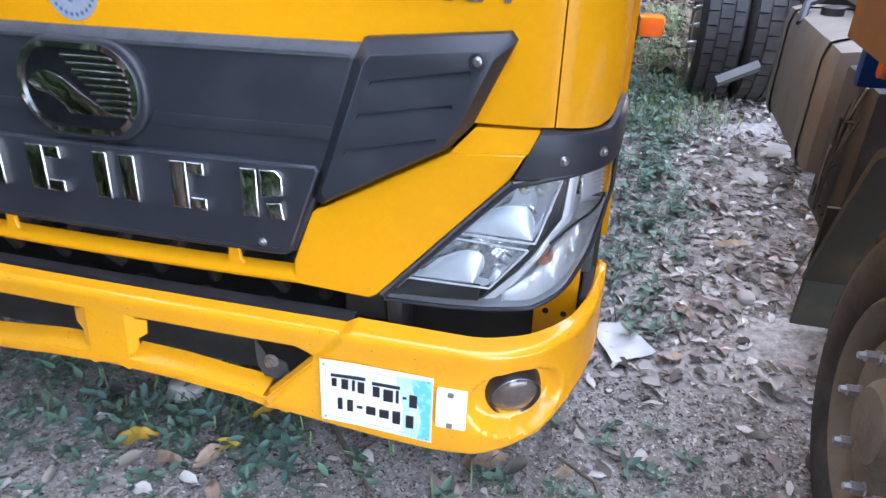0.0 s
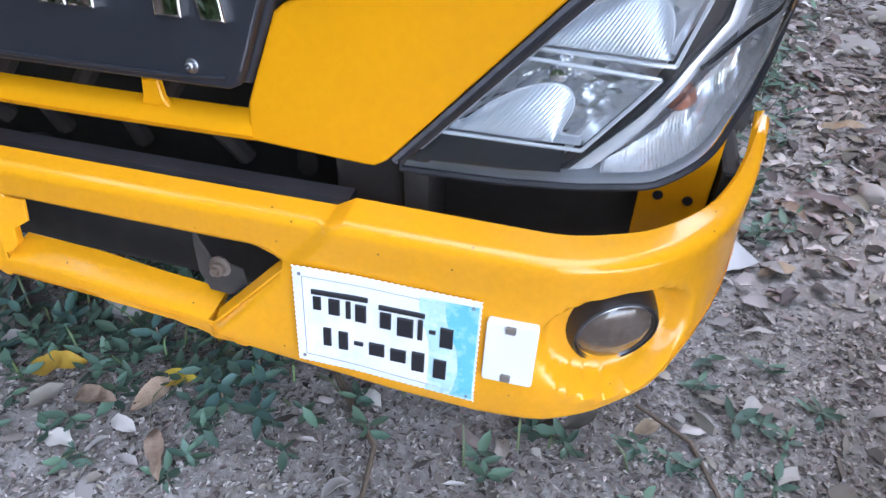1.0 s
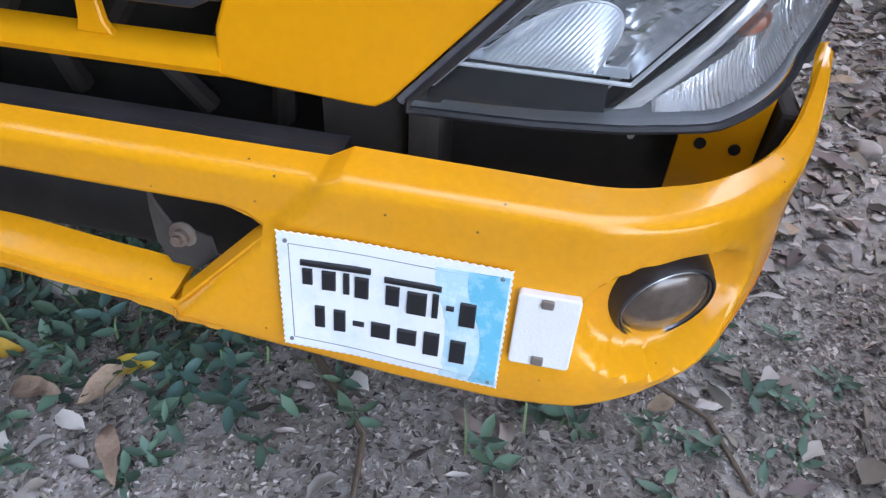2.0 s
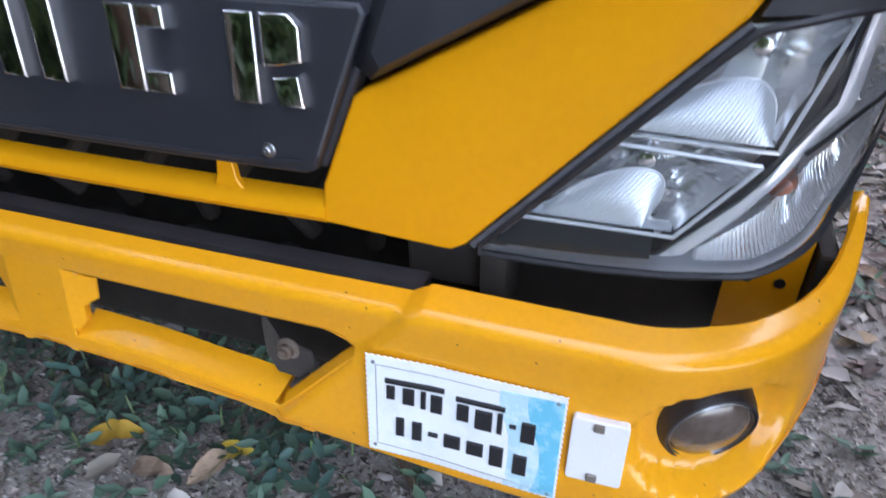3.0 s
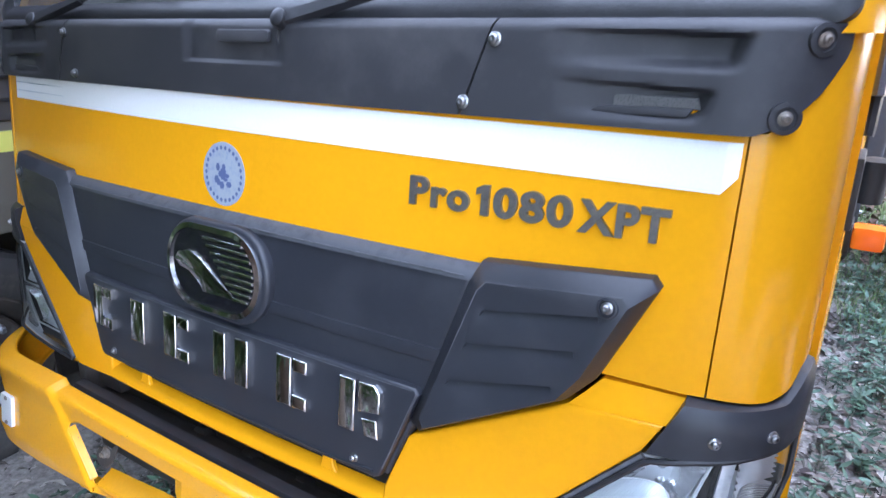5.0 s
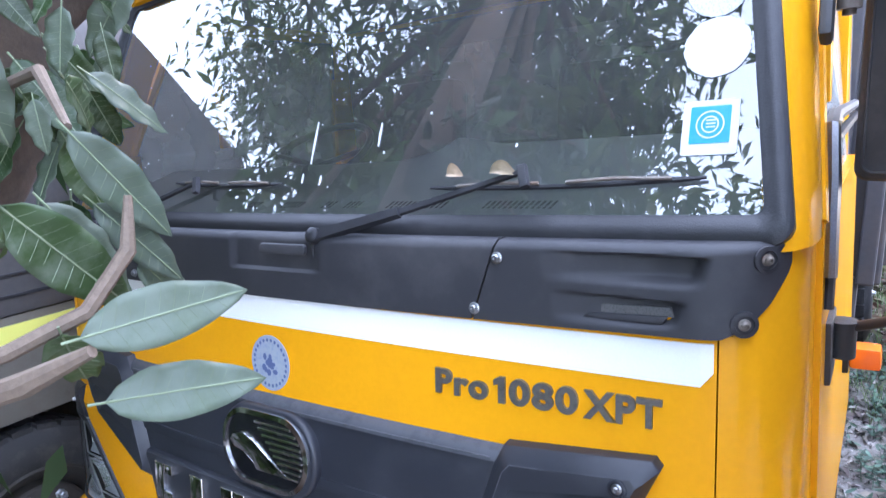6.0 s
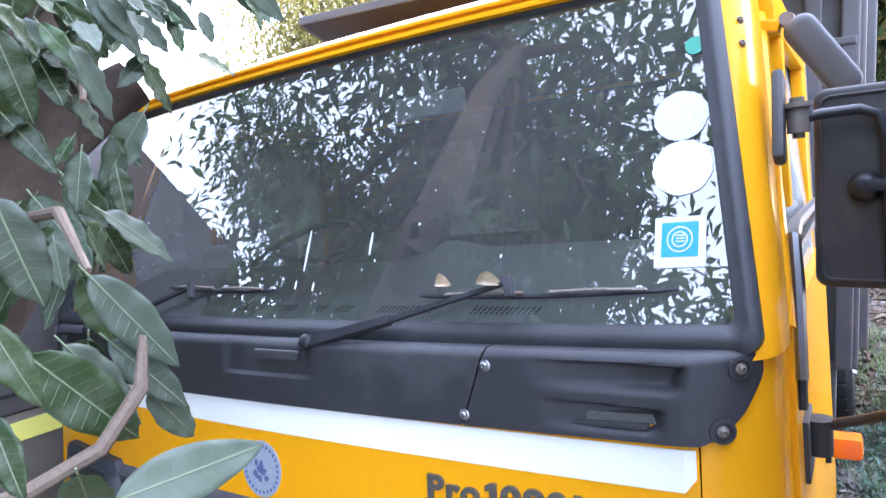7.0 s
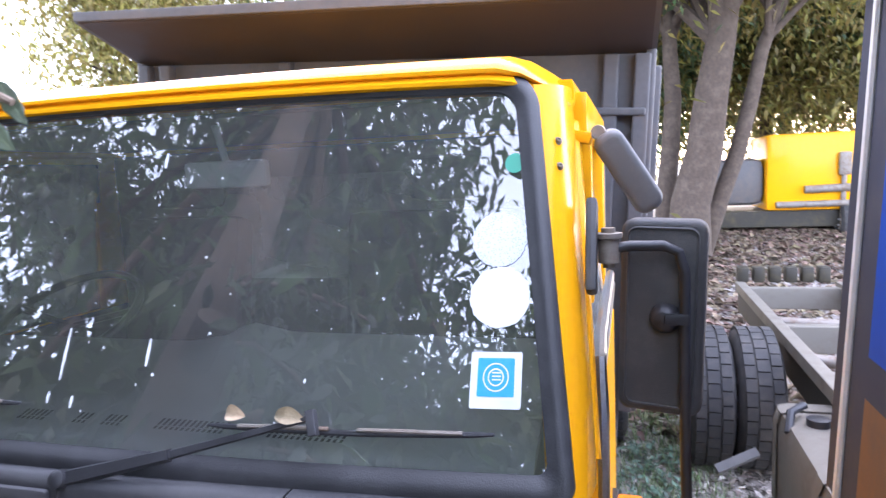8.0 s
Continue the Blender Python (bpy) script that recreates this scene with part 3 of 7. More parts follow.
def cowl():
    def edge_hi(s):
        return lerp([(0, 1.442), (1.02, 1.442), (1.045, 1.43)], abs(s))

    def edge_lo(s):
        return lerp([(0, 1.303), (0.93, 1.303), (0.965, 1.318), (1.0, 1.352), (1.03, 1.395), (1.045, 1.43)], abs(s))

    def step(a, b, v):
        t = min(1.0, max(0.0, (v - a) / (b - a)))
        return t * t * (3 - 2 * t)

    def sunk(x, z):
        """Pockets pressed into the panels: a sharp upper lip, a slope back to the face below."""
        a = abs(x)
        d = 0.0
        for x0, x1, zt0, zt1, zb0, zb1, deep in ((0.655, 0.925, 1.431, 1.424, 1.374, 1.372, 0.020), (0.672, 0.892, 1.366, 1.356, 1.306, 1.310, 0.018)):
            if x0 < a < x1:
                u = (a - x0) / (x1 - x0)
                zt, zb = zt0 + (zt1 - zt0) * u, zb0 + (zb1 - zb0) * u
                k = step(zt, zt - 0.007, z) * (1 - step(zb + 0.022, zb + 0.002, z))
                d = max(d, deep * min(1.0, u * 1.5) * k * (1 - step(x1 - 0.030, x1 - 0.004, a + (zt - z) * 0.25)))
        if x < 0.5 and x > -0.5:
            d = 0.008 * step(-0.118, -0.106, x) * (1 - step(0.13, 0.17, x)) * step(1.362, 1.370, z)
        return d

    def piece(a, b, sa, n):
        def pt(u, v, o):
            s = a[0] + (b[0] - a[0]) * u
            t = a[1] + (b[1] - a[1]) * u
            x = s + (t - s) * v
            z = edge_lo(x) + (edge_hi(x) - edge_lo(x)) * v
            roll = 0.012 * max(0.0, (v - 0.88) / 0.12) ** 2
            return fr(x, z, o - roll - (sunk(x, z) if o > 0 else 0.0))
        bmp = bmesh.new()
        add_grid(bmp, span(0, 1, n), span(0, 1, 40), lambda u, v: pt(u, v, 0.004), lambda u, v: pt(u, v, -0.02))
        return bmp
    mid = part("cowl_panel", piece((-0.61, -0.57), (0.522, 0.570), 0, 120), COWL, truck, "dusty black plastic cowl panel", True)
    right = part("cowl_panel", piece((0.526, 0.574), (1.035, 1.035), 0, 90), COWL, truck, "dusty black plastic cowl panel", True)
    left_p = part("cowl_panel", piece((-1.035, -1.035), (-0.614, -0.574), 0, 90), COWL, truck, "dusty black plastic cowl panel", True)
    for host, g in ((right, 1), (left_p, -1)):
        part("intake", plate(mirror_poly([(0.735, 1.335), (0.745, 1.345), (0.860, 1.345), (0.866, 1.330), (0.735, 1.326)], g), -0.016, -0.006, 0.002), MESH, host, "grey intake mesh")
        part("intake_lip", plate(mirror_poly([(0.722, 1.322), (0.735, 1.330), (0.858, 1.332), (0.850, 1.320)], g), -0.016, 0.000, 0.003), COWL, host, "", True)
        for x, z in ((0.575, 1.413), (0.524 + 0.006, 1.323)):
            screw(fr(g * x, z, 0.006), FRONT_N, 0.007, host)
        for s, z in ((0.992, 1.417), (0.962, 1.326)):
            p = fr(g * s, z, 0.004)
            nrm = (fr(g * s, z, 0.1) - fr(g * s, z, 0)).normalized()
            bm = lathe([(0.020, 0.0), (0.020, 0.004), (0.014, 0.005), (0.013, 0.002), (0, 0.002)], 20, facing(p, nrm))
            part("boss", bm, COWL, host, "", True)
            screw(p + nrm * 0.003, nrm, 0.006, host, STEEL)
    # shallow framed recess with a handle at the bonnet's middle
    part("latch_cover", plate(round_rect(0.06, 1.412, 0.14, 0.022, 0.008), 0.004, 0.013, 0.004), COWL, mid, "", True)
    # wipers
    for px, ax, bx0, bx1, bz0, bz1 in ((0.150, 0.600, 0.402, 0.896, 1.522, 1.527), (-0.735, -0.30, -0.42, -0.005, 1.545, 1.537)):
        arm = thing_part("wiper", truck, "black windscreen wiper with a worn blade")
        a = ws(px, 1.425, 0.035)
        b = ws(ax, 1.540, 0.030)
        bm = lathe([(0.0, -0.03), (0.016, -0.03), (0.018, 0.0), (0.016, 0.014), (0.008, 0.019), (0, 0.019)], 18, facing(a, SCREEN_N))
        part("pivot", bm, RUBBER, arm, "", True)
        bm = bmesh.new()
        mid1 = a.lerp(b, 0.45) + Vector((0, 0, -0.004))
        d = (b - a).normalized()
        w = d.cross(SCREEN_N)
        for p, q, w0, w1, h in ((a, mid1, 0.015, 0.011, 0.010), (mid1, b, 0.008, 0.005, 0.005)):
            vs = []
            for e, ww in ((p, w0), (q, w1)):
                for sgn in (-1, 1):
                    vs.append(e + w * ww * sgn - SCREEN_N * h * 0.4)
                for sgn in (1, -1):
                    vs.append(e + w * ww * 0.7 * sgn + SCREEN_N * h)
            v = [bm.verts.new(c) for c in vs]
            for quad in ((0, 1, 5, 4), (1, 2, 6, 5), (2, 3, 7, 6), (3, 0, 4, 7), (0, 3, 2, 1), (4, 5, 6, 7)):
                bm.faces.new([v[i] for i in quad])
        part("arm", bm, RUBBER, arm)
        bm = bmesh.new()
        add_box(bm, (-0.012, -0.008, -0.006), (0.03, 0.008, 0.008), 0.002, facing(b, SCREEN_N, d))
        part("blade_clip", bm, COWL, arm)
        e0, e1 = ws(bx0, bz0, 0.012), ws(bx1, bz1, 0.012)
        bm = bmesh.new()
        add_tube(bm, [e0.lerp(e1, t) + Vector((0, 0, -0.006 * math.sin(t * math.pi))) for t in span(0, 1, 14)], [0.0025] + [0.005] * 13 + [0.0025], 6)
        part("blade", bm, RUBBER, arm, "", True)
        bm = bmesh.new()
        for t0, t1 in ((0.12, 0.45), (0.55, 0.9)):
            add_tube(bm, [e0.lerp(e1, t0) + SCREEN_N * 0.004, e0.lerp(e1, (t0 + t1) / 2) + SCREEN_N * 0.014, e0.lerp(e1, t1) + SCREEN_N * 0.004], 0.0035, 6)
        part("blade_bow", bm, STEEL, arm, "", True)
        # washer hose loop below the pivot
        bm = tube([a + Vector((0.012 + 0.022 * math.cos(t), -0.002, -0.03 + 0.024 * math.sin(t))) for t in span(0.6, 5.6, 14)], 0.0032, 6)
        part("washer_hose", bm, RUBBER, arm, "", True)


def thing_part(name, parent, label=""):
    ob = new(name)
    ob.parent = parent
    if label:
        tagged(ob, label)
    return ob


cowl()


def lettering(text, x0, x1, z0, height, out, depth, parent, material, label, thick=0.0):
    """Raised letters laid on the front panel."""
    cu = bpy.data.curves.new("lettering", 'FONT')
    cu.body = text
    cu.size, cu.extrude, cu.offset, cu.bevel_depth, cu.space_character = 1.0, 0.01, thick, 0.0, 1.12
    ob = new("lettering", cu)
    me = bpy.data.meshes.new_from_object(ob.evaluated_get(bpy.context.evaluated_depsgraph_get()))
    bpy.data.objects.remove(ob)
    co = np.array([v.co[:] for v in me.vertices])
    lo, hi = co.min(0), co.max(0)
    for v in me.vertices:
        u, w, d = ((v.co[i] - lo[i]) / (hi[i] - lo[i]) for i in range(3))
        v.co = fr(x0 + (x1 - x0) * u, z0 + height * w, out + depth * d)
    me.materials.clear()
    me.materials.append(material)
    ob = new("model_lettering", me)
    ob.parent = parent
    return tagged(ob, label)


def front_dressing():
    zt = lambda x: 1.300 - 0.0075 * x
    zb = lambda x: 1.237 - 0.0105 * x
    bm = bmesh.new()
    xs = span(-0.872, 0.905, 30)
    add_grid(bm, xs, [0, 1], lambda x, v: fr(x, zb(x) + (zt(x) - zb(x)) * v, -0.0075), lambda x, v: fr(x, zb(x) + (zt(x) - zb(x)) * v, -0.011))
    add_plate(bm, [(0.905, zb(0.905)), (0.924, zb(0.92) + 0.022), (0.924, zt(0.92)), (0.905, zt(0.905))], -0.011, -0.0075, 0)
    tape = part("reflective_stripe", bm, WHITE_TAPE, truck, "bright white reflective tape across the bonnet")
    for f in (0.34, 0.68):
        bm = tube([fr(x, zb(x) + (zt(x) - zb(x)) * f, -0.0075) for x in (-0.87, -0.75, -0.62)], [0.001, 0.0009, 0.0004], 4)
        part("tape_crease", bm, SEAL, tape)
    for text, x0, x1, z0, h, t in (("Pro", 0.438, 0.548, 1.154, 0.047, 0.034), ("080", 0.590, 0.715, 1.154, 0.047, 0.034), ("XPT", 0.724, 0.850, 1.153, 0.047, 0.034)):
        lettering(text, x0, x1, z0, h, -0.010, 0.006, truck, LETTER, "raised worn silver model lettering", t)
    part("model_lettering", plate([(0.569, 1.154), (0.582, 1.154), (0.582, 1.201), (0.571, 1.201), (0.560, 1.195), (0.560, 1.185), (0.569, 1.188)], -0.010, -0.004, 0), LETTER, truck, "raised worn silver model lettering")
    seal = part("round_seal", plate(disc_poly(-0.014, 1.149, 0.062, 0.063, 40), -0.011, -0.0085, 0), SEAL, truck, "faded round pale blue sticker")
    bm = bmesh.new()
    rnd = random.Random(3)
    for k in range(26):
        a = k * math.tau / 26
        c = (-0.014 + 0.052 * math.cos(a), 1.149 + 0.052 * math.sin(a))
        add_plate(bm, disc_poly(c[0], c[1], 0.004, 0.0045, 5), -0.0086, -0.008, 0)
    for k in range(16):
        a, r = rnd.uniform(0, math.tau), rnd.uniform(0, 0.026)
        add_plate(bm, disc_poly(-0.014 + r * math.cos(a), 1.149 + r * math.sin(a), rnd.uniform(0.003, 0.009), rnd.uniform(0.003, 0.009), 6), -0.0086, -0.008, 0)
    part("seal_print", bm, INK_BLUE, seal)


front_dressing()


def grille():
    gr = thing_part("grille", truck, "black plastic grille with chrome badge and letters")
    outline = [(0.436, 0.668), (0.476, 0.764), (0.492, 0.80), (0.522, 0.902), (0.571, 1.052), (0.560, 1.066)]
    poly = outline + [(-x, z) for x, z in outline[::-1]]
    part("main_panel", plate(poly, -0.02, 0.010, 0.008, seg=3), BLACK, gr, "", True)
    # the sloping ledge on top of the main panel
    bm = bmesh.new()
    add_grid(bm, span(-0.585, 0.585, 30), [0, 1, 2, 3], lambda x, v: fr(x, 1.055 + (0.0, 0.008, 0.020, 0.026)[v], (0.013, 0.012, 0.0, -0.02)[v]),
             lambda x, v: fr(x, 1.05, -0.02))
    part("top_ledge", bm, DUSTY_EDGE, gr, "dusty sloping ledge", True)
    # wear and a painted highlight along the ledge's front edge
    part("worn_edge", tube([fr(x, 1.0625, 0.0135) for x in span(-0.56, 0.56, 12)], 0.0012, 5), SCUFF, gr, "", True)
    # slight crease across the panel
    part("crease", plate([(-0.53, 0.930), (0.53, 0.930), (0.52, 0.905), (-0.52, 0.905)], 0.0, 0.0135, 0.003), BLACK, gr, "", True)
    for g in (1, -1):
        wing = [(0.497, 0.776), (0.745, 0.908), (0.785, 0.952), (0.853, 1.096), (0.842, 1.110), (0.588, 1.090), (0.567, 1.052), (0.517, 0.902), (0.478, 0.790)]
        inner = [(0.517, 0.797), (0.735, 0.913), (0.767, 0.956), (0.820, 1.070), (0.810, 1.083), (0.608, 1.067), (0.593, 1.050), (0.541, 0.905), (0.508, 0.813)]
        bm = bmesh.new()
        loops = [[bm.verts.new(fr(g * x, z, o)) for x, z in pl] for pl, o in ((wing, -0.025), (wing, 0.0095), ([(a * 0.93 + c * 0.07, d * 0.93 + e * 0.07) for (a, d), (c, e) in zip(wing, inner)], 0.0135),
                                                                              ([(a * 0.08 + c * 0.92, d * 0.08 + e * 0.92) for (a, d), (c, e) in zip(wing, inner)], 0.030), (inner, 0.0325))]
        for l0, l1 in zip(loops, loops[1:]):
            for k in range(len(l0)):
                bm.faces.new((l0[k], l0[(k + 1) % len(l0)], l1[(k + 1) % len(l1)], l1[k]))
        edges = [bm.edges.get((loops[-1][k], loops[-1][(k + 1) % len(inner)])) for k in range(len(inner))]
        for (x0, z0), (x1, z1) in (((0.601, 1.019), (0.785, 1.046)), ((0.577, 0.960), (0.756, 0.988)), ((0.551, 0.892), (0.729, 0.927))):
            hole = [(x0, z0 - 0.008), (x0 + 0.004, z0 - 0.012), (x1 - 0.006, z1 - 0.010), (x1, z1 - 0.004), (x1 - 0.003, z1 + 0.005), (x0 + 0.006, z0 + 0.004)]
            deep = [(x0 + 0.005, z0 - 0.001), (x0 + 0.007, z0 - 0.002), (x1 - 0.009, z1), (x1 - 0.006, z1 + 0.001), (x1 - 0.006, z1 + 0.003), (x0 + 0.009, z0 + 0.002)]
            h0 = [bm.verts.new(fr(g * x, z, 0.0325)) for x, z in hole]
            h1 = [bm.verts.new(fr(g * x, z, 0.0255)) for x, z in deep]
            for k in range(6):
                bm.faces.new((h0[k], h0[(k + 1) % 6], h1[(k + 1) % 6], h1[k]))
            bm.faces.new(h1)
            edges += [bm.edges.get((h0[k], h0[(k + 1) % 6])) for k in range(6)]
        bmesh.ops.triangle_fill(bm, use_beauty=True, edges=edges)
        w = part("wing", bm, BLACK, gr, "", True)
        # wear and a painted highlight along the wing's ridge
        part("worn_edge", tube([fr(g * x, z, 0.0315) for x, z in ((0.509, 0.815), (0.542, 0.905), (0.594, 1.050), (0.608, 1.066), (0.700, 1.073), (0.808, 1.082))], [0.0004, 0.0012, 0.0014, 0.0014, 0.0010, 0.0004], 5), SCUFF, w, "", True)
        p = fr(g * 0.793, 1.066, 0.0325)
        bm = lathe([(0.016, -0.001), (0.0155, 0.002), (0.012, 0.003), (0.011, 0.0005), (0, 0.0005)], 20, facing(p, FRONT_N))
        part("screw_seat", bm, BLACK, w, "", True)
        screw(p, FRONT_N, 0.006, w)
    # raised plate that carries the letters
    pl = [(0.431, 0.672), (0.500, 0.846), (0.492, 0.857), (-0.492, 0.857), (-0.500, 0.846), (-0.431, 0.672), (-0.418, 0.666), (0.418, 0.666)]
    letters = part("name_panel", plate(pl[::-1], 0.0, 0.026, 0.006, seg=3), BLACK, gr, "", True)
    for g in (1, -1):
        screw(fr(g * 0.373, 0.690, 0.026), FRONT_N, 0.006, letters)
    bm = bmesh.new()
    add_tube(bm, [fr(x, 0.676 if abs(x) < 0.41 else 0.680, 0.026) for x in [-0.416] + span(-0.41, 0.41, 12) + [0.416]], 0.003, 6)
    part("lower_lip", bm, BLACK, letters, "", True)
    # pale scuffs and edge highlights, drawn as thin tubes along the raised edges
    part("worn_edge", tube([fr(x, z, 0.0246) for x, z in [(-0.435, 0.690), (-0.494, 0.846)] + [(x, 0.852) for x in span(-0.486, 0.486, 12)] + [(0.494, 0.846), (0.435, 0.690)]], 0.0016, 5), SCUFF, letters, "", True)
    # plain chrome shapes where the maker's name stands
    z0, z1 = 0.747, 0.845
    h = z1 - z0
    for x0, x1, kind in ((-0.440, -0.364, 1), (-0.284, -0.233, 0), (-0.160, -0.074, 1), (0.005, 0.107, 2), (0.186, 0.263, 1), (0.341, 0.430, 3)):
        w = x1 - x0
        if kind == 0:
            pieces = [[(x0, z0), (x1, z0), (x1, z1), (x0, z1)]]
        elif kind == 1:
            pieces = [[(x0, z0), (x0 + w * 0.50, z0), (x0 + w * 0.50, z1), (x0, z1)], [(x0 + w * 0.54, z0), (x1, z0), (x1, z0 + h * 0.26), (x0 + w * 0.54, z0 + h * 0.26)],
                      [(x0 + w * 0.54, z1 - h * 0.26), (x1, z1 - h * 0.26), (x1, z1), (x0 + w * 0.54, z1)]]
        elif kind == 2:
            pieces = [[(x0, z0), (x0 + w * 0.36, z0), (x0 + w * 0.36, z1), (x0, z1)], [(x1 - w * 0.36, z0), (x1, z0), (x1, z1), (x1 - w * 0.36, z1)]]
        else:
            pieces = [[(x0, z0), (x0 + w * 0.40, z0), (x0 + w * 0.40, z1), (x0, z1)], [(x0 + w * 0.48, z0 + h * 0.42), (x1, z0 + h * 0.5), (x1, z1 - h * 0.12), (x1 - w * 0.15, z1), (x0 + w * 0.48, z1)],
                      [(x0 + w * 0.66, z0), (x1, z0), (x1 - w * 0.06, z0 + h * 0.36), (x0 + w * 0.58, z0 + h * 0.32)]]
        for poly in pieces:
            part("chrome_shape", plate(poly, 0.022, 0.037, 0.004, seg=3), CHROME, letters, "mirror chrome raised shape", True)
    # oval badge
    cx, cz = -0.001, 0.967
    bm = bmesh.new()
    add_plate(bm, round_rect(cx + 0.004, cz - 0.002, 0.302, 0.196, 0.092, 10), 0.0, 0.030, 0.012, seg=3)
    part("badge_base", bm, BLACK, gr, "", True)
    bm = bmesh.new()
    outer, inner = round_rect(cx - 0.002, cz, 0.278, 0.176, 0.084, 10), round_rect(cx - 0.002, cz, 0.256, 0.154, 0.073, 10)
    rows = []
    for poly, o in ((outer, 0.028), (outer, 0.034), (inner, 0.036), (inner, 0.028)):
        rows.append([bm.verts.new(fr(x, z, o)) for x, z in poly])
    for a, b in zip(rows, rows[1:] + rows[:1]):
        for k in range(len(a)):
            bm.faces.new((a[k], a[(k + 1) % len(a)], b[(k + 1) % len(b)], b[k]))
    part("badge_ring", bm, CHROME, gr, "chrome ring", True)
    part("badge_field", plate(round_rect(cx - 0.002, cz, 0.256, 0.154, 0.073, 10), 0.026, 0.031, 0), mat("badge_black", (0.01, 0.01, 0.012), 0.12, coat=0.6), gr)
    for k in range(9):
        z = cz + 0.062 - k * 0.0135
        half = math.sqrt(max(0.0, 0.070 ** 2 - max(0, abs(z - cz) - 0.004) ** 2)) + 0.055
        x1 = cx + half - 0.006
        x0 = cx - 0.03 + k * 0.0115
        part("badge_bar", plate([(x0, z - 0.0032), (x1, z - 0.0032), (x1, z + 0.0032), (x0 + 0.004, z + 0.0032)], 0.029, 0.0345, 0.001, seg=1, f=lambda x, q, o: fr(x, q, o + (0.2 * (q - z) if o > 0.03 else 0.0))), CHROME, gr)
    blob = [(-0.10, 0.005), (-0.085, 0.022), (-0.055, 0.030), (-0.025, 0.020), (0.0, 0.0), (0.03, -0.022), (0.06, -0.04), (0.075, -0.055), (0.03, -0.064), (-0.02, -0.062), (-0.035, -0.03), (-0.06, -0.012), (-0.085, -0.008)]
    part("badge_shape", plate([(cx + a * 1.12, cz + b * 1.12) for a, b in blob][::-1], 0.029, 0.0375, 0.002, f=lambda x, z, o: fr(x, z, o + (0.13 * (z - cz) if o > 0.03 else 0.0))), CHROME, gr, "plain mirror chrome shape", True)


grille()


def lower_panel():
    """The yellow piece under the grille that carries the lamps' inner edge, with its bar across."""
    bm = bmesh.new()
    for g in (1, -1):
        flat = [(0.428, 0.644), (0.424, 0.594), (0.578, 0.583), (0.590, 0.583), (0.606, 0.592), (0.858, 0.858), (0.885, 0.906), (0.746, 0.899), (0.508, 0.774), (0.484, 0.763), (0.472, 0.754)]
        add_plate(bm, mirror_poly(flat, g), -0.03, 0.006, 0.006, seg=3)
        ledge = [(0.746, 0.899), (0.887, 0.906), (0.911, 0.945), (0.788, 0.943)]
        vs = [bm.verts.new(fr(g * x, z, o)) for (x, z), o in zip(ledge, (0.004, 0.004, -0.012, -0.012))]
        vb = [bm.verts.new(fr(g * x, z, -0.03)) for x, z in ledge]
        bm.faces.new(vs)
        bm.faces.new(vb[::-1])
        for k in range(4):
            bm.faces.new((vs[k], vb[k], vb[(k + 1) % 4], vs[(k + 1) % 4]))
        add_plate(bm, mirror_poly([(0.270, 0.620), (0.312, 0.620), (0.304, 0.633), (0.301, 0.655), (0.277, 0.655), (0.275, 0.633)], g), -0.008, 0.001, 0.002, seg=1)
    prof = [(0.592, -0.03), (0.590, -0.006), (0.594, 0.004), (0.602, 0.009), (0.612, 0.007), (0.620, 0.0), (0.624, -0.02)]
    add_grid(bm, span(-0.43, 0.43, 20), list(range(len(prof))), lambda x, k: fr(x, prof[k][0], prof[k][1]), lambda x, k: fr(x, 0.608, -0.032))
    part("lower_panel", bm, YELLOW, truck, "yellow lower panel with a rounded bar under the grille", True)


lower_panel()


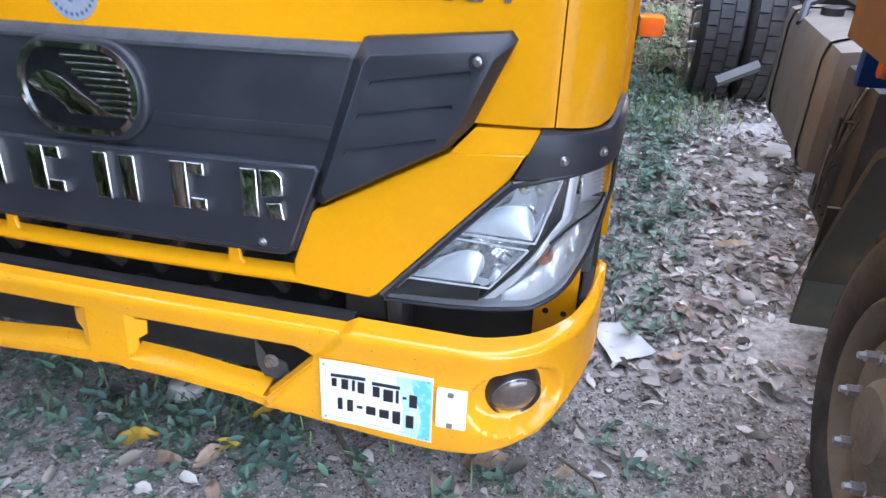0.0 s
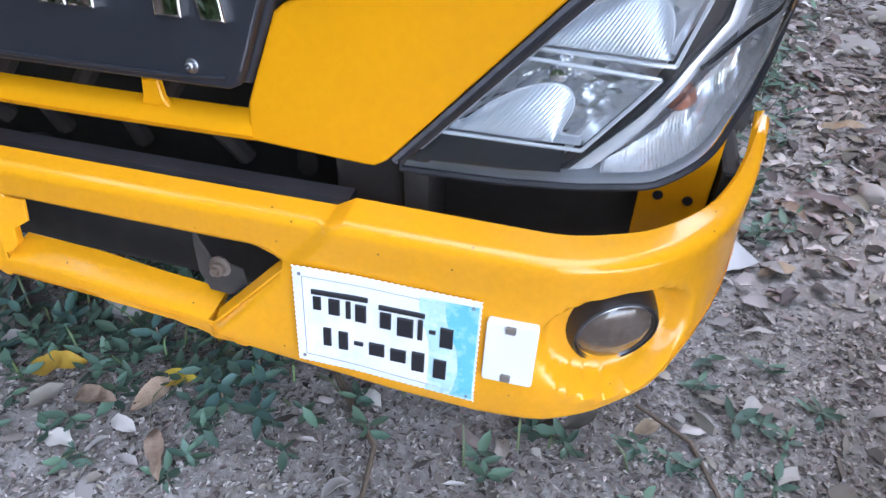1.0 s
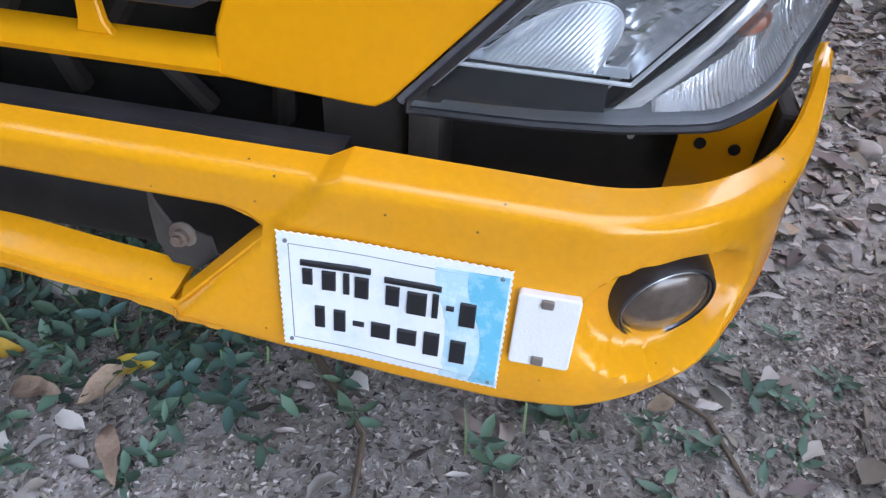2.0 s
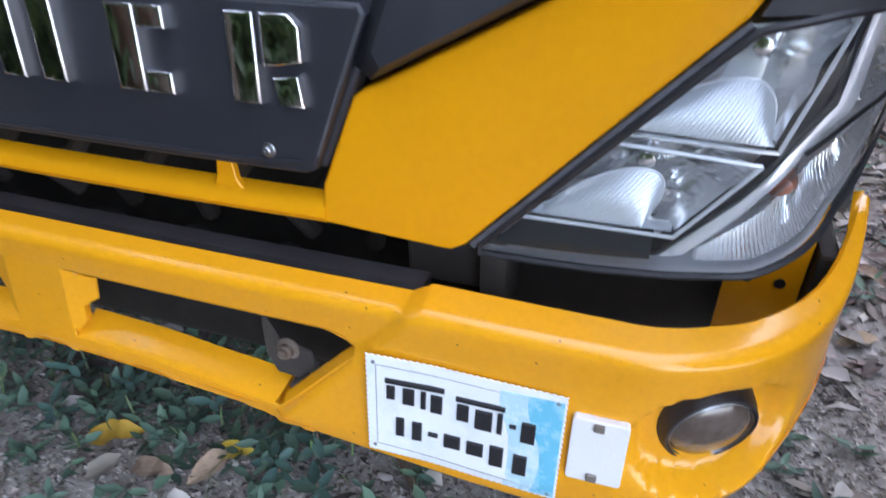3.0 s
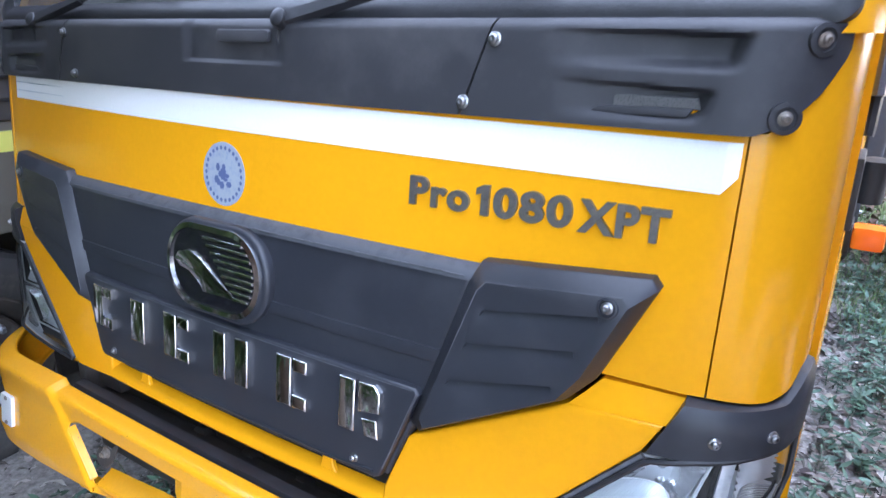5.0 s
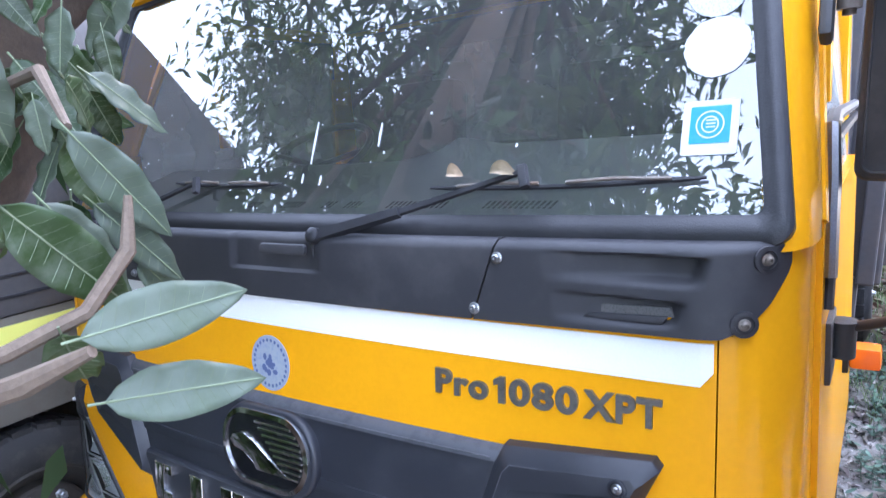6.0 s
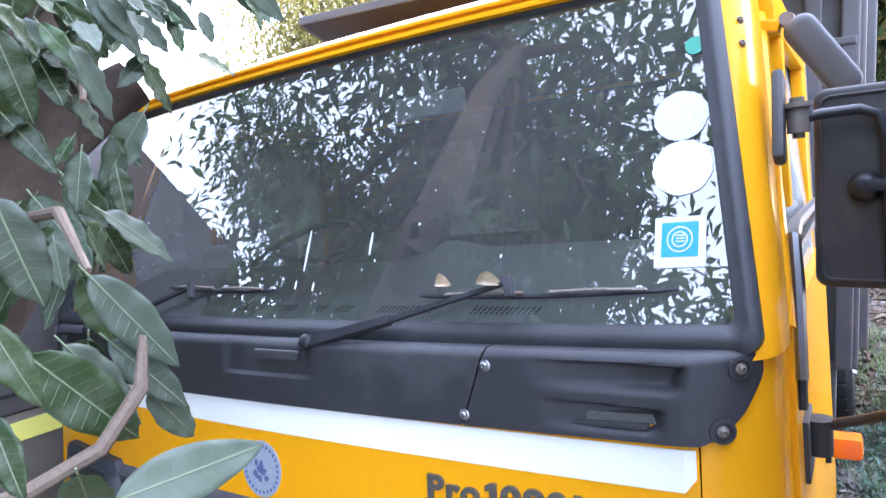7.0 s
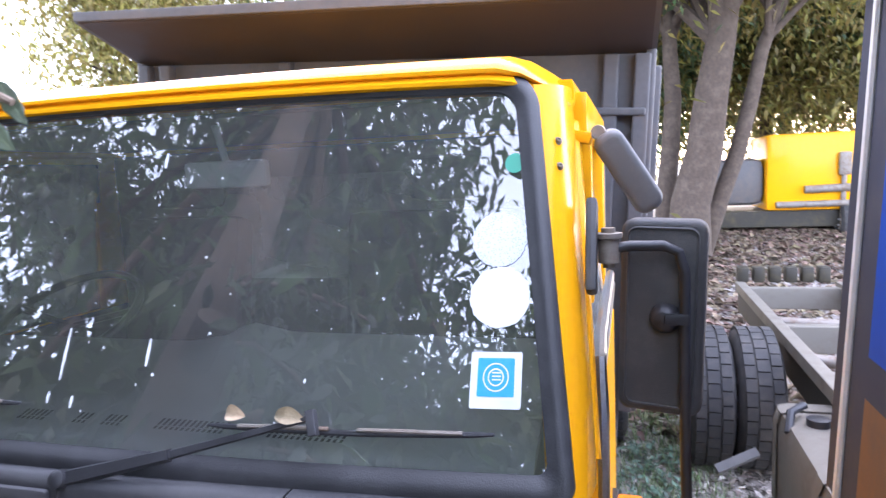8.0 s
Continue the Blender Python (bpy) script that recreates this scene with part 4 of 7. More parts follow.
def headlamp(g):
    def lf(s, z, o=0.0):
        """The lamp's face draws in towards its foot at the corner."""
        return fr(s, z - 0.019, o - 0.028 * min(1.0, max(0.0, (0.82 - z) / 0.15)) * min(1.0, max(0.0, (abs(s) - 0.91) / 0.12)))
    lamp = thing_part("headlamp", truck, "clear glass headlamp with chrome reflectors and an amber bulb")
    top = [(0.62, 0.610), (0.868, 0.868), (0.93, 0.884), (1.00, 0.893), (1.13, 0.900)]
    bot = [(0.62, 0.604), (0.75, 0.607), (0.834, 0.613), (0.92, 0.626), (0.98, 0.645), (1.03, 0.665), (1.08, 0.70), (1.11, 0.745), (1.13, 0.80)]
    ss = [0.624] + span(0.64, 1.128, 44)

    def pt(s, v, o):
        z0, z1 = lerp(bot, s), lerp(top, s)
        bulge = 0.010 * math.sin(math.pi * min(1, max(0, (s - 0.6) / 0.5))) * math.sin(math.pi * (0.15 + 0.7 * v))
        return lf(g * s, z0 + (z1 - z0) * v, o + bulge)
    bm = bmesh.new()
    add_grid(bm, ss, span(0, 1, 14), lambda s, v: pt(s, 0.045 + 0.94 * v, 0.0))
    p = part("lens", bm, LAMP_GLASS, lamp, "clear outer glass", True)
    p.visible_shadow = False
    # black housing: rim and back
    bm = bmesh.new()
    rim = [pt(s, 0.0, 0.004) for s in ss] + [pt(ss[-1], v, 0.004) for v in span(0.1, 1, 8)] + [pt(s, 1.0, 0.004) for s in ss[::-1]]
    add_tube(bm, rim + rim[:2], 0.0045, 6)
    part("rim", bm, RUBBER, lamp, "", True)
    bm = bmesh.new()
    add_grid(bm, span(0.640, 0.864, 14), [0, 1, 2], lambda s, v: lf(g * (s + (-0.003, 0.002, 0.007)[v]), lerp(top, s) - (-0.003, 0.0, 0.004)[v], (0.003, 0.005, -0.006)[v]), lambda s, v: lf(g * s, lerp(top, s) - 0.004, -0.012))
    part("inner_bezel", bm, BEZEL, lamp, "grey lamp bezel", True)
    part("gasket", tube([lf(g * s, z, 0.003) for s, z in ((0.615, 0.612), (0.694, 0.695), (0.774, 0.780), (0.862, 0.872))], 0.0050, 6), SCUFF, lamp, "grey rubber gasket", True)
    bm = bmesh.new()
    add_grid(bm, ss, span(0, 1, 6), lambda s, v: pt(s, v, -0.085), lambda s, v: pt(s, v, -0.09))
    back = part("housing", bm, REFLECTOR_SOFT, lamp, "", True)
    for v in (0.0, 1.0):
        bm = bmesh.new()
        add_grid(bm, ss, [0, 1], lambda s, d: pt(s, v, -0.002 - 0.085 * d))
        part("housing_wall", bm, REFLECTOR_SOFT, lamp)
    # black step along the foot, inward of the signal lamp
    bm = bmesh.new()
    add_grid(bm, span(0.640, 0.812, 12), span(0, 1, 3), lambda s, v: lf(g * s, min(lerp(bot, s) + 0.010 + 0.030 * v, lerp(top, s) - 0.006), -0.004 - 0.012 * v), lambda s, v: lf(g * s, lerp(bot, s) + 0.004, -0.05))
    part("foot_step", bm, LAMP_BLACK, lamp, "", True)

    def bowl(bl, br, tr, tl, facets, deep, dome):
        """A window with a faceted reflector above and a fluted half-round glass at its foot."""
        def uv(u, v, d):
            x = (bl[0] * (1 - u) + br[0] * u) * (1 - v) + (tl[0] * (1 - u) + tr[0] * u) * v
            z = (bl[1] * (1 - u) + br[1] * u) * (1 - v) + (tl[1] * (1 - u) + tr[1] * u) * v
            return lf(g * x, z, d)
        bm = bmesh.new()
        n = facets * 3
        us = [i / n for i in range(n + 1)]

        def refl(u, v):
            c = 2 * u - 1
            i, j = min(int(u * facets), facets - 1), min(int(v * 3), 2)
            k, q = u * facets - i, v * 3 - j
            lean_u, lean_v = math.sin(i * 2.7 + j * 4.1 + facets), math.sin(i * 4.3 + j * 1.9 + 1.0)
            d = -deep + deep * 0.75 * (c * c) ** 0.9 + deep * 0.45 * max(0, v - 0.55) ** 2 * 4 + (1 - c * c) * (0.007 * lean_u * (k - 0.5) + 0.012 * lean_v * (q - 0.5) + 0.004 * (i % 2))
            return uv(u, v, min(-0.008, d))
        add_grid(bm, us, span(0, 1, 16), refl)
        part("reflector", bm, REFLECTOR, lamp, "faceted chrome reflector")
        # fluted dome
        m = 120

        def hood(u):
            mid, half, tall = dome
            return max(0.045, tall * math.sqrt(max(0.0, 1 - ((u - mid) / half) ** 2)))
        bm = bmesh.new()
        add_grid(bm, [i / m for i in range(m + 1)], span(0, 1, 7), lambda u, w: uv(0.03 + 0.94 * u, 0.03 + (hood(u) - 0.03) * w, -0.012 - 0.020 * w * w + 0.00025 * math.sin(u * m * math.pi * 0.5)))
        part("fluted_lens", bm, FLUTED, lamp, "fluted half-round glass", True)
        bm = bmesh.new()
        add_tube(bm, [uv(0.03 + 0.94 * u, hood(u), -0.031) for u in span(0, 1, 24)], 0.0012, 5)
        part("lens_edge", bm, REFLECTOR_SOFT, lamp, "", True)
        bm = lathe([(0, 0.028), (0.009, 0.026), (0.013, 0.015), (0.014, -0.02)], 14, facing(uv(0.42, 0.70, -deep * 0.8), FRONT_N))
        part("bulb_cap", bm, CHROME, lamp, "", True)
        # bright frame round the window
        bm = bmesh.new()
        loop = [uv(0, v, -0.006) for v in span(0, 1, 6)] + [uv(u, 1, -0.006) for u in span(0, 1, 6)] + [uv(1, v, -0.006) for v in span(1, 0, 6)] + [uv(u, 0, -0.006) for u in span(1, 0, 6)]
        add_tube(bm, loop, 0.0025, 5)
        part("bowl_frame", bm, REFLECTOR_SOFT, lamp, "", True)
    bowl((0.668, 0.652), (0.832, 0.650), (0.902, 0.738), (0.752, 0.748), 7, 0.075, (0.44, 0.36, 0.66))
    bowl((0.766, 0.758), (0.914, 0.752), (0.956, 0.880), (0.862, 0.868), 6, 0.085, (0.46, 0.52, 0.50))

    def band(rows_, o, m, nm, lab=""):
        """A raised strip between two curves of (s, z)."""
        bm = bmesh.new()
        left_, right_ = rows_
        nn = 16

        def along(c, t):
            k = t * (len(c) - 1)
            i = min(int(k), len(c) - 2)
            return (c[i][0] + (c[i + 1][0] - c[i][0]) * (k - i), c[i][1] + (c[i + 1][1] - c[i][1]) * (k - i))

        def pt2(t, w, d):
            q, r = along(left_, t), along(right_, t)
            return lf(g * (q[0] * (1 - w) + r[0] * w), q[1] * (1 - w) + r[1] * w, d + 0.0015 * math.sin(math.pi * w) + 0.002 * math.sin(t * 19) * w)
        add_grid(bm, span(0, 1, nn), span(0, 1, 5), lambda t, w: pt2(t, w, o), lambda t, w: pt2(t, w, o - 0.03))
        part(nm, bm, m, lamp, lab, True)
    band(([(0.810, 0.624), (0.880, 0.700), (0.915, 0.745), (0.955, 0.800), (0.962, 0.880)], [(0.818, 0.624), (0.887, 0.697), (0.923, 0.742), (0.963, 0.797), (0.972, 0.882)]), -0.010, LAMP_BLACK, "dark_band")
    band(([(0.820, 0.622), (0.889, 0.695), (0.925, 0.740), (0.966, 0.795), (0.975, 0.885)], [(0.846, 0.628), (0.905, 0.692), (0.945, 0.745), (0.988, 0.790), (0.997, 0.884)]), -0.012, REFLECTOR_DARK, "chrome_band", "bright chrome band")
    # signal lamp: ribbed chrome trough that wraps the corner
    bm = bmesh.new()

    def sig(s, v):
        z0 = lerp(bot, s) + 0.010
        z1 = lerp([(0.850, 0.634), (0.915, 0.692), (0.955, 0.744), (1.0, 0.778), (1.06, 0.79), (1.115, 0.80)], s)
        k = 0.0028 * abs(((s * 200) % 1.0) * 2 - 1)
        return lf(g * s, z0 + (z1 - z0) * v, -0.008 - 0.032 * math.sin(math.pi * v) ** 0.8 + k + 0.006 * math.sin(s * 61) * math.sin(math.pi * v))
    add_grid(bm, span(0.856, 1.112, 205), span(0, 1, 8), sig)
    part("signal_reflector", bm, REFLECTOR, lamp, "ribbed chrome signal reflector")
    bm = bmesh.new()

    def park(s, v):
        z0, z1 = lerp([(1.0, 0.792), (1.115, 0.812)], s), lerp(top, s) - 0.010
        k = 0.006 * abs(((v * 9) % 1.0) * 2 - 1)
        return lf(g * s, z0 + (z1 - z0) * v, -0.014 - 0.03 * math.sin(math.pi * (s - 1.0) / 0.12) + k)
    add_grid(bm, span(1.0, 1.115, 10), span(0, 1, 36), park)
    part("parking_reflector", bm, REFLECTOR_SOFT, lamp, "ribbed chrome parking reflector")
    bm = tube([lf(g * s, lerp([(0.945, 0.748), (1.0, 0.784), (1.115, 0.806)], s), -0.008) for s in span(0.945, 1.115, 8)], 0.0025, 6)
    part("dark_line", bm, LAMP_BLACK, lamp, "", True)
    bm = lathe([(0, 0.030), (0.014, 0.026), (0.021, 0.012), (0.022, -0.006), (0.018, -0.02)], 18, facing(lf(g * 0.945, 0.705, -0.042), FRONT_N) @ Matrix.Diagonal((0.95, 0.75, 0.9, 1)))
    part("signal_bulb", bm, AMBER_BULB, lamp, "amber signal bulb", True)
    # trim above the glass
    bm = bmesh.new()
    prof = [(0.0, -0.004), (0.04, 0.010), (0.5, 0.013), (0.80, 0.012), (0.92, 0.006), (1.0, -0.02)]

    def cap(u, k, d=0.0):
        v, o = prof[k]
        s = lerp([(0, 0.864), (1, 1.145)], u) + (1 - u) * 0.044 * v
        z0 = lerp([(0.868, 0.858), (0.93, 0.863), (1.0, 0.870), (1.15, 0.882)], s)
        z1 = lerp([(0.9, 0.950), (1.05, 0.948), (1.09, 0.980), (1.15, 0.985)], s)
        return fr(g * s, z0 + (z1 - z0) * v, o - d)
    add_grid(bm, span(0, 1, 26), list(range(len(prof))), lambda u, k: cap(u, k), lambda u, k: cap(u, k, 0.02))
    trim = part("headlamp_trim", bm, BLACK, truck, "black plastic trim over the headlamp", True)
    for s, z in ((0.947, 0.899), (1.022, 0.905)):
        nrm = (fr(g * s, z, 0.1) - fr(g * s, z, 0)).normalized()
        screw(fr(g * s, z, 0.013), nrm, 0.006, trim)


headlamp(1)
headlamp(-1)


# ---------- bumper ----------
def bump_plan(s):
    """Along the bumper: place and outward direction in plan."""
    a, g = abs(s), 1 if s >= 0 else -1
    x0, ax, by = 0.80, 0.252, 0.30
    if a <= x0:
        return Vector((s, 0.0, 0)), Vector((0, -1, 0))
    th = min((a - x0) / 0.36, 1.0) * math.pi / 2
    p = Vector((g * (x0 + ax * math.sin(th)), by * (1 - math.cos(th)), 0))
    n = Vector((g * math.sin(th) / ax, -math.cos(th) / by, 0)).normalized()
    return p, n


def bump_pt(s, z, o=0.0):
    p, n = bump_plan(s)
    y = -0.128 - 0.010 * (1 - min(1.0, abs(s) / 0.8) ** 2) - 0.16 * max(0.0, 0.50 - z) + 0.25 * max(0.0, 0.36 - z)
    w = p + n * o
    return Vector((w.x, w.y + y, z))


FOG_S, FOG_Z = 0.911, 0.441
SLOT_LO = [(0, 0.394), (0.178, 0.387), (0.386, 0.364), (0.402, 0.380), (0.498, 0.474)]
SLOT_HI = [(0, 0.500), (0.455, 0.499), (0.480, 0.494), (0.492, 0.486), (0.498, 0.476)]


def bump_dent(s, z):
    """The middle set back behind a slanting fold, the round recess of the fog lamp and the swollen lip under it."""
    a = abs(s)
    d = math.hypot((a - FOG_S) * 0.74, z - FOG_Z)
    t = min(1.0, max(0.0, (0.073 - d) / 0.017))
    scoop = 0.027 * t * t * (3 - 2 * t)
    fold = min(1.0, max(0.0, (a - 0.395 - (z - 0.365) * 0.94) / 0.022 + 0.35))
    middle = 0.011 * (1 - fold * fold * (3 - 2 * fold))
    lip = 0.008 * math.exp(-((z - 0.374 - 1.6 * (a - FOG_S) ** 2) / 0.019) ** 2) * math.exp(-((a - FOG_S - 0.01) / 0.060) ** 4)
    return lip - scoop - middle


def bumper():
    ends = 1.155
    ss = sorted(set([round(v, 4) for v in span(-ends, ends, 110)] + [round(g * v, 4) for g in (-1, 1) for v in [0.05, 0.052, 0.385, 0.393, 0.402, 0.42, 0.45, 0.475, 0.485, 0.492, 0.4985, 0.560, 0.568, 0.576, 0.584] + span(0.80, 1.03, 46) + span(0.378, 0.612, 39)]))

    def rows(s):
        a = abs(s)
        z_bot = lerp([(0, 0.368), (0.18, 0.360), (0.39, 0.342), (0.51, 0.328), (0.65, 0.312), (0.76, 0.306), (0.84, 0.314), (0.90, 0.330), (0.95, 0.354), (1.02, 0.39), (1.155, 0.46)], a)
        z_top = lerp([(0, 0.548), (0.560, 0.548), (0.584, 0.556), (0.8, 0.556), (0.95, 0.556), (1.05, 0.562), (1.10, 0.578), (1.13, 0.603), (1.155, 0.628)], a)
        hi, lo = lerp(SLOT_HI, a), lerp(SLOT_LO, a)
        hole = 0.051 < a < 0.497
        if a <= 0.051:
            lo, hi = 0.394, 0.500
        if a >= 0.497:
            lo = lerp([(0.497, 0.474), (0.62, 0.42), (1.2, 0.48)], a)
            hi = lo + 0.009
        deep = lerp([(0, 0.050), (0.560, 0.050), (0.584, 0.054), (0.9, 0.048), (1.155, 0.012)], a)
        back_z = lerp([(0, 0.004), (0.560, 0.004), (0.584, 0.008), (0.9, 0.006), (1.05, 0.006), (1.155, 0.004)], a)

        def face(z):
            return bump_pt(s, z, bump_dent(s, z))
        lo_o, hi_o = bump_dent(s, z_bot + 0.011), bump_dent(s, z_top - 0.012)
        out = [bump_pt(s, z_bot + 0.014, lo_o - 0.040), bump_pt(s, z_bot + 0.002, lo_o - 0.022), bump_pt(s, z_bot, lo_o - 0.010), bump_pt(s, z_bot + 0.004, lo_o - 0.003), face(z_bot + 0.011)]
        out += [face(z_bot + (lo - z_bot) * f) for f in (0.12, 0.2, 0.28, 0.36, 0.44, 0.52, 0.6, 0.68, 0.76, 0.84, 0.92)]
        out += [face(lo), face(hi)]
        out += [face(hi + (z_top - 0.012 - hi) * f) for f in (0.1, 0.2, 0.3, 0.4, 0.5, 0.6, 0.7, 0.8, 0.9, 1.0)]
        out += [bump_pt(s, z_top - 0.005, hi_o - 0.002), bump_pt(s, z_top - 0.001, hi_o - 0.007), bump_pt(s, z_top + back_z * 0.3, hi_o - 0.018), bump_pt(s, z_top + back_z, -deep), bump_pt(s, z_top + back_z - 0.003, -deep - 0.004), bump_pt(s, z_top + back_z - 0.02, -deep - 0.005)]
        return out, hole
    bm = bmesh.new()
    cols = [rows(s) for s in ss]
    vs = [[bm.verts.new(p) for p in c] for c, _ in cols]
    k_hole = 16
    for i in range(len(ss) - 1):
        mid = abs(ss[i] + ss[i + 1]) / 2
        for j in range(len(vs[0]) - 1):
            if j == k_hole and 0.0515 < mid < 0.4975:
                continue
            bm.faces.new((vs[i][j], vs[i + 1][j], vs[i + 1][j + 1], vs[i][j + 1]))
    bm.normal_update()
    bump = part("bumper", bm, BUMPER_Y, truck, "yellow steel bumper with chipped paint and two slots", True)
    sol = bump.modifiers.new("thickness", 'SOLIDIFY')
    sol.thickness, sol.offset = 0.004, -1
    # shelves inside the slots: sloping lower beam, side cheeks and underside of the upper beam
    for g in (1, -1):
        bm = bmesh.new()
        add_grid(bm, span(0.053, 0.376, 16), [0, 1, 2, 3], lambda s, v: bump_pt(g * (s + 0.004 * v * (s > 0.3)), lerp(SLOT_LO, s) + (-0.001, 0.004, 0.015, 0.017)[v], (-0.001, -0.008, -0.038, -0.044)[v] - 0.011),
                 lambda s, v: bump_pt(g * s, lerp(SLOT_LO, s) - 0.008, (-0.003, -0.01, -0.03, -0.043)[v] - 0.011))
        part("lower_shelf", bm, BUMPER_Y, bump, "", True)
        bm = bmesh.new()
        add_grid(bm, span(0.396, 0.499, 10), [0, 1, 2], lambda s, v: bump_pt(g * (s - 0.003 * v), lerp(SLOT_LO, s) + 0.002 * v, -0.006 - 0.008 * v),
                 lambda s, v: bump_pt(g * s, lerp(SLOT_LO, s) - 0.004, -0.006 - 0.008 * v))
        part("slot_cheek", bm, BUMPER_Y, bump, "", True)
        bm = bmesh.new()
        add_grid(bm, span(0.050, 0.490, 14), [0, 1], lambda s, v: bump_pt(g * s, lerp(SLOT_HI, s) + 0.004 * v, -0.012 - 0.036 * v), lambda s, v: bump_pt(g * s, 0.506, -0.012 - 0.036 * v))
        part("upper_lip", bm, BUMPER_Y, bump, "", True)
        bm = bmesh.new()
        add_grid(bm, span(0.386, 0.502, 4), [0, 1], lambda z, v: bump_pt(g * (0.050 + 0.006 * v), z, -0.012 - 0.03 * v), lambda z, v: bump_pt(g * 0.046, z, -0.012 - 0.03 * v))
        part("post_cheek", bm, BUMPER_Y, bump, "", True)
        # small bent tab by the post
        bm = plate(mirror_poly([(0.050, 0.500), (0.066, 0.497), (0.072, 0.490), (0.094, 0.484), (0.092, 0.452), (0.072, 0.440), (0.070, 0.415), (0.062, 0.405), (0.050, 0.402)], g), 0, 0.004, 0.001, lambda x, z, o: bump_pt(x, z, -0.015 + o - 0.35 * (abs(x) - 0.05)), 1)
        part("bent_tab", bm, BUMPER_Y, bump)
        # bracket with bolt at the slot's end
        tip = [(0.340, 0.488), (0.352, 0.462), (0.372, 0.440), (0.420, 0.432), (0.428, 0.412), (0.404, 0.394), (0.372, 0.396), (0.354, 0.418), (0.346, 0.450)]
        bm = plate(mirror_poly(tip[::-1], g), 0.0, 0.003, 0.001, lambda x, z, o: bump_pt(x, z, -0.044 + o + 0.2 * (0.43 - z)), 1)
        part("rusty_bracket", bm, GRIME, bump, "rusty bent bracket")
        bm = lathe([(0.017, 0), (0.017, 0.003), (0.014, 0.004), (0.010, 0.004), (0.010, 0.011), (0.006, 0.012), (0.006, 0.018), (0, 0.018)], 12, facing(Vector((g * 0.386, -0.104, 0.428)), Vector((0, -1, 0.2))))
        part("bolt", bm, STEEL, bump, "", True)
        # fog lamp deep in its round recess
        c = bump_pt(g * FOG_S, FOG_Z, 0.0)
        _, n = bump_plan(g * FOG_S)
        n = (n + Vector((-0.10 * g, 0, -0.10))).normalized()
        m = facing(c - n * 0.016, n)
        fog = thing_part("fog_lamp", bump, "round brown-tinted fog lamp set in the bumper")
        part("shell", lathe([(0.064, -0.040), (0.058, -0.014), (0.0545, -0.005), (0.0530, 0.000), (0.0505, 0.001), (0.0495, -0.004), (0.0495, -0.024)], 40, m), RUBBER, fog, "", True)
        part("ring", lathe([(0.0495, -0.012), (0.0492, -0.001), (0.0475, 0.0005), (0.0465, -0.002)], 40, m), SATIN, fog, "worn bright ring", True)
        part("glass", lathe([(0.0475, -0.005), (0.042, 0.001), (0.030, 0.006), (0.015, 0.009), (0, 0.0095)], 40, m), FOG, fog, "", True)
        # reflector
        rf = part("reflector", plate(mirror_poly(round_rect(0.793, 0.430, 0.058, 0.084, 0.004), g), 0.0, 0.009, 0.002, bump_pt), mat("white_reflector", (0.82, 0.82, 0.80), 0.25, coat=0.5, bump=0.2, bump_size=300), bump, "white plastic reflector")
        for z in (0.465, 0.396):
            part("reflector_clip", plate(mirror_poly(round_rect(0.793, z, 0.012, 0.009, 0.002), g), 0.008, 0.012, 0.001, bump_pt), STEEL, rf)
    # black strip along the back of the upper beam
    bm = bmesh.new()
    add_grid(bm, span(-0.566, 0.566, 30), [0, 1, 2], lambda s, v: Vector((s, (-0.065, -0.059, -0.035)[v] - 0.010 * (1 - (s / 0.8) ** 2), (0.538, 0.548, 0.550)[v])), lambda s, v: Vector((s, (-0.063, -0.055, -0.035)[v] - 0.010 * (1 - (s / 0.8) ** 2), 0.536)))
    part("step_pad", bm, RUBBER, truck, "black step strip behind the bumper", True)
    # number plate: only bars for its writing
    def np_pt(x, z, o=0.0):
        return bump_pt(x, z, o + 0.003) + Vector((0, -0.006 * max(0, (0.60 - x)) / 0.1, 0))
    quad = [(0.521, 0.497), (0.757, 0.492), (0.757, 0.340), (0.524, 0.357)]
    bm = bmesh.new()

    def plate_pt(i, j, o):
        u, v = i / 60, j / 40
        if i in (0, 60) and j % 2 and 0 < j < 40:
            u += 0.007 if i == 0 else -0.007
        if j in (0, 40) and i % 2 and 0 < i < 60:
            v += 0.011 if j == 0 else -0.011
        x = (quad[3][0] * (1 - u) + quad[2][0] * u) * (1 - v) + (quad[0][0] * (1 - u) + quad[1][0] * u) * v
        z = (quad[3][1] * (1 - u) + quad[2][1] * u) * (1 - v) + (quad[0][1] * (1 - u) + quad[1][1] * u) * v
        return np_pt(x, z, o)
    add_grid(bm, list(range(61)), list(range(41)), lambda i, j: plate_pt(i, j, 0.003), lambda i, j: plate_pt(i, j, 0.001))
    num = part("number_plate", bm, PLATE_W, truck, "white embossed number plate with a blue hologram edge")
    for nm, x0, x1, lift, m in (("pale_hologram", 0.694, 0.754, 0.0036, HOLO), ("hologram", 0.726, 0.754, 0.0040, PLATE_B)):
        bm = bmesh.new()
        add_grid(bm, span(0, 1, 6), span(0, 1, 14), lambda u, v: np_pt(x0 + 0.012 * math.sin(v * 5) * (1 - u) + (x1 - x0) * u, 0.346 + 0.138 * v, lift), lambda u, v: np_pt(x0 + (x1 - x0) * u, 0.346 + 0.138 * v, 0.0028))
        part(nm, bm, m, num)
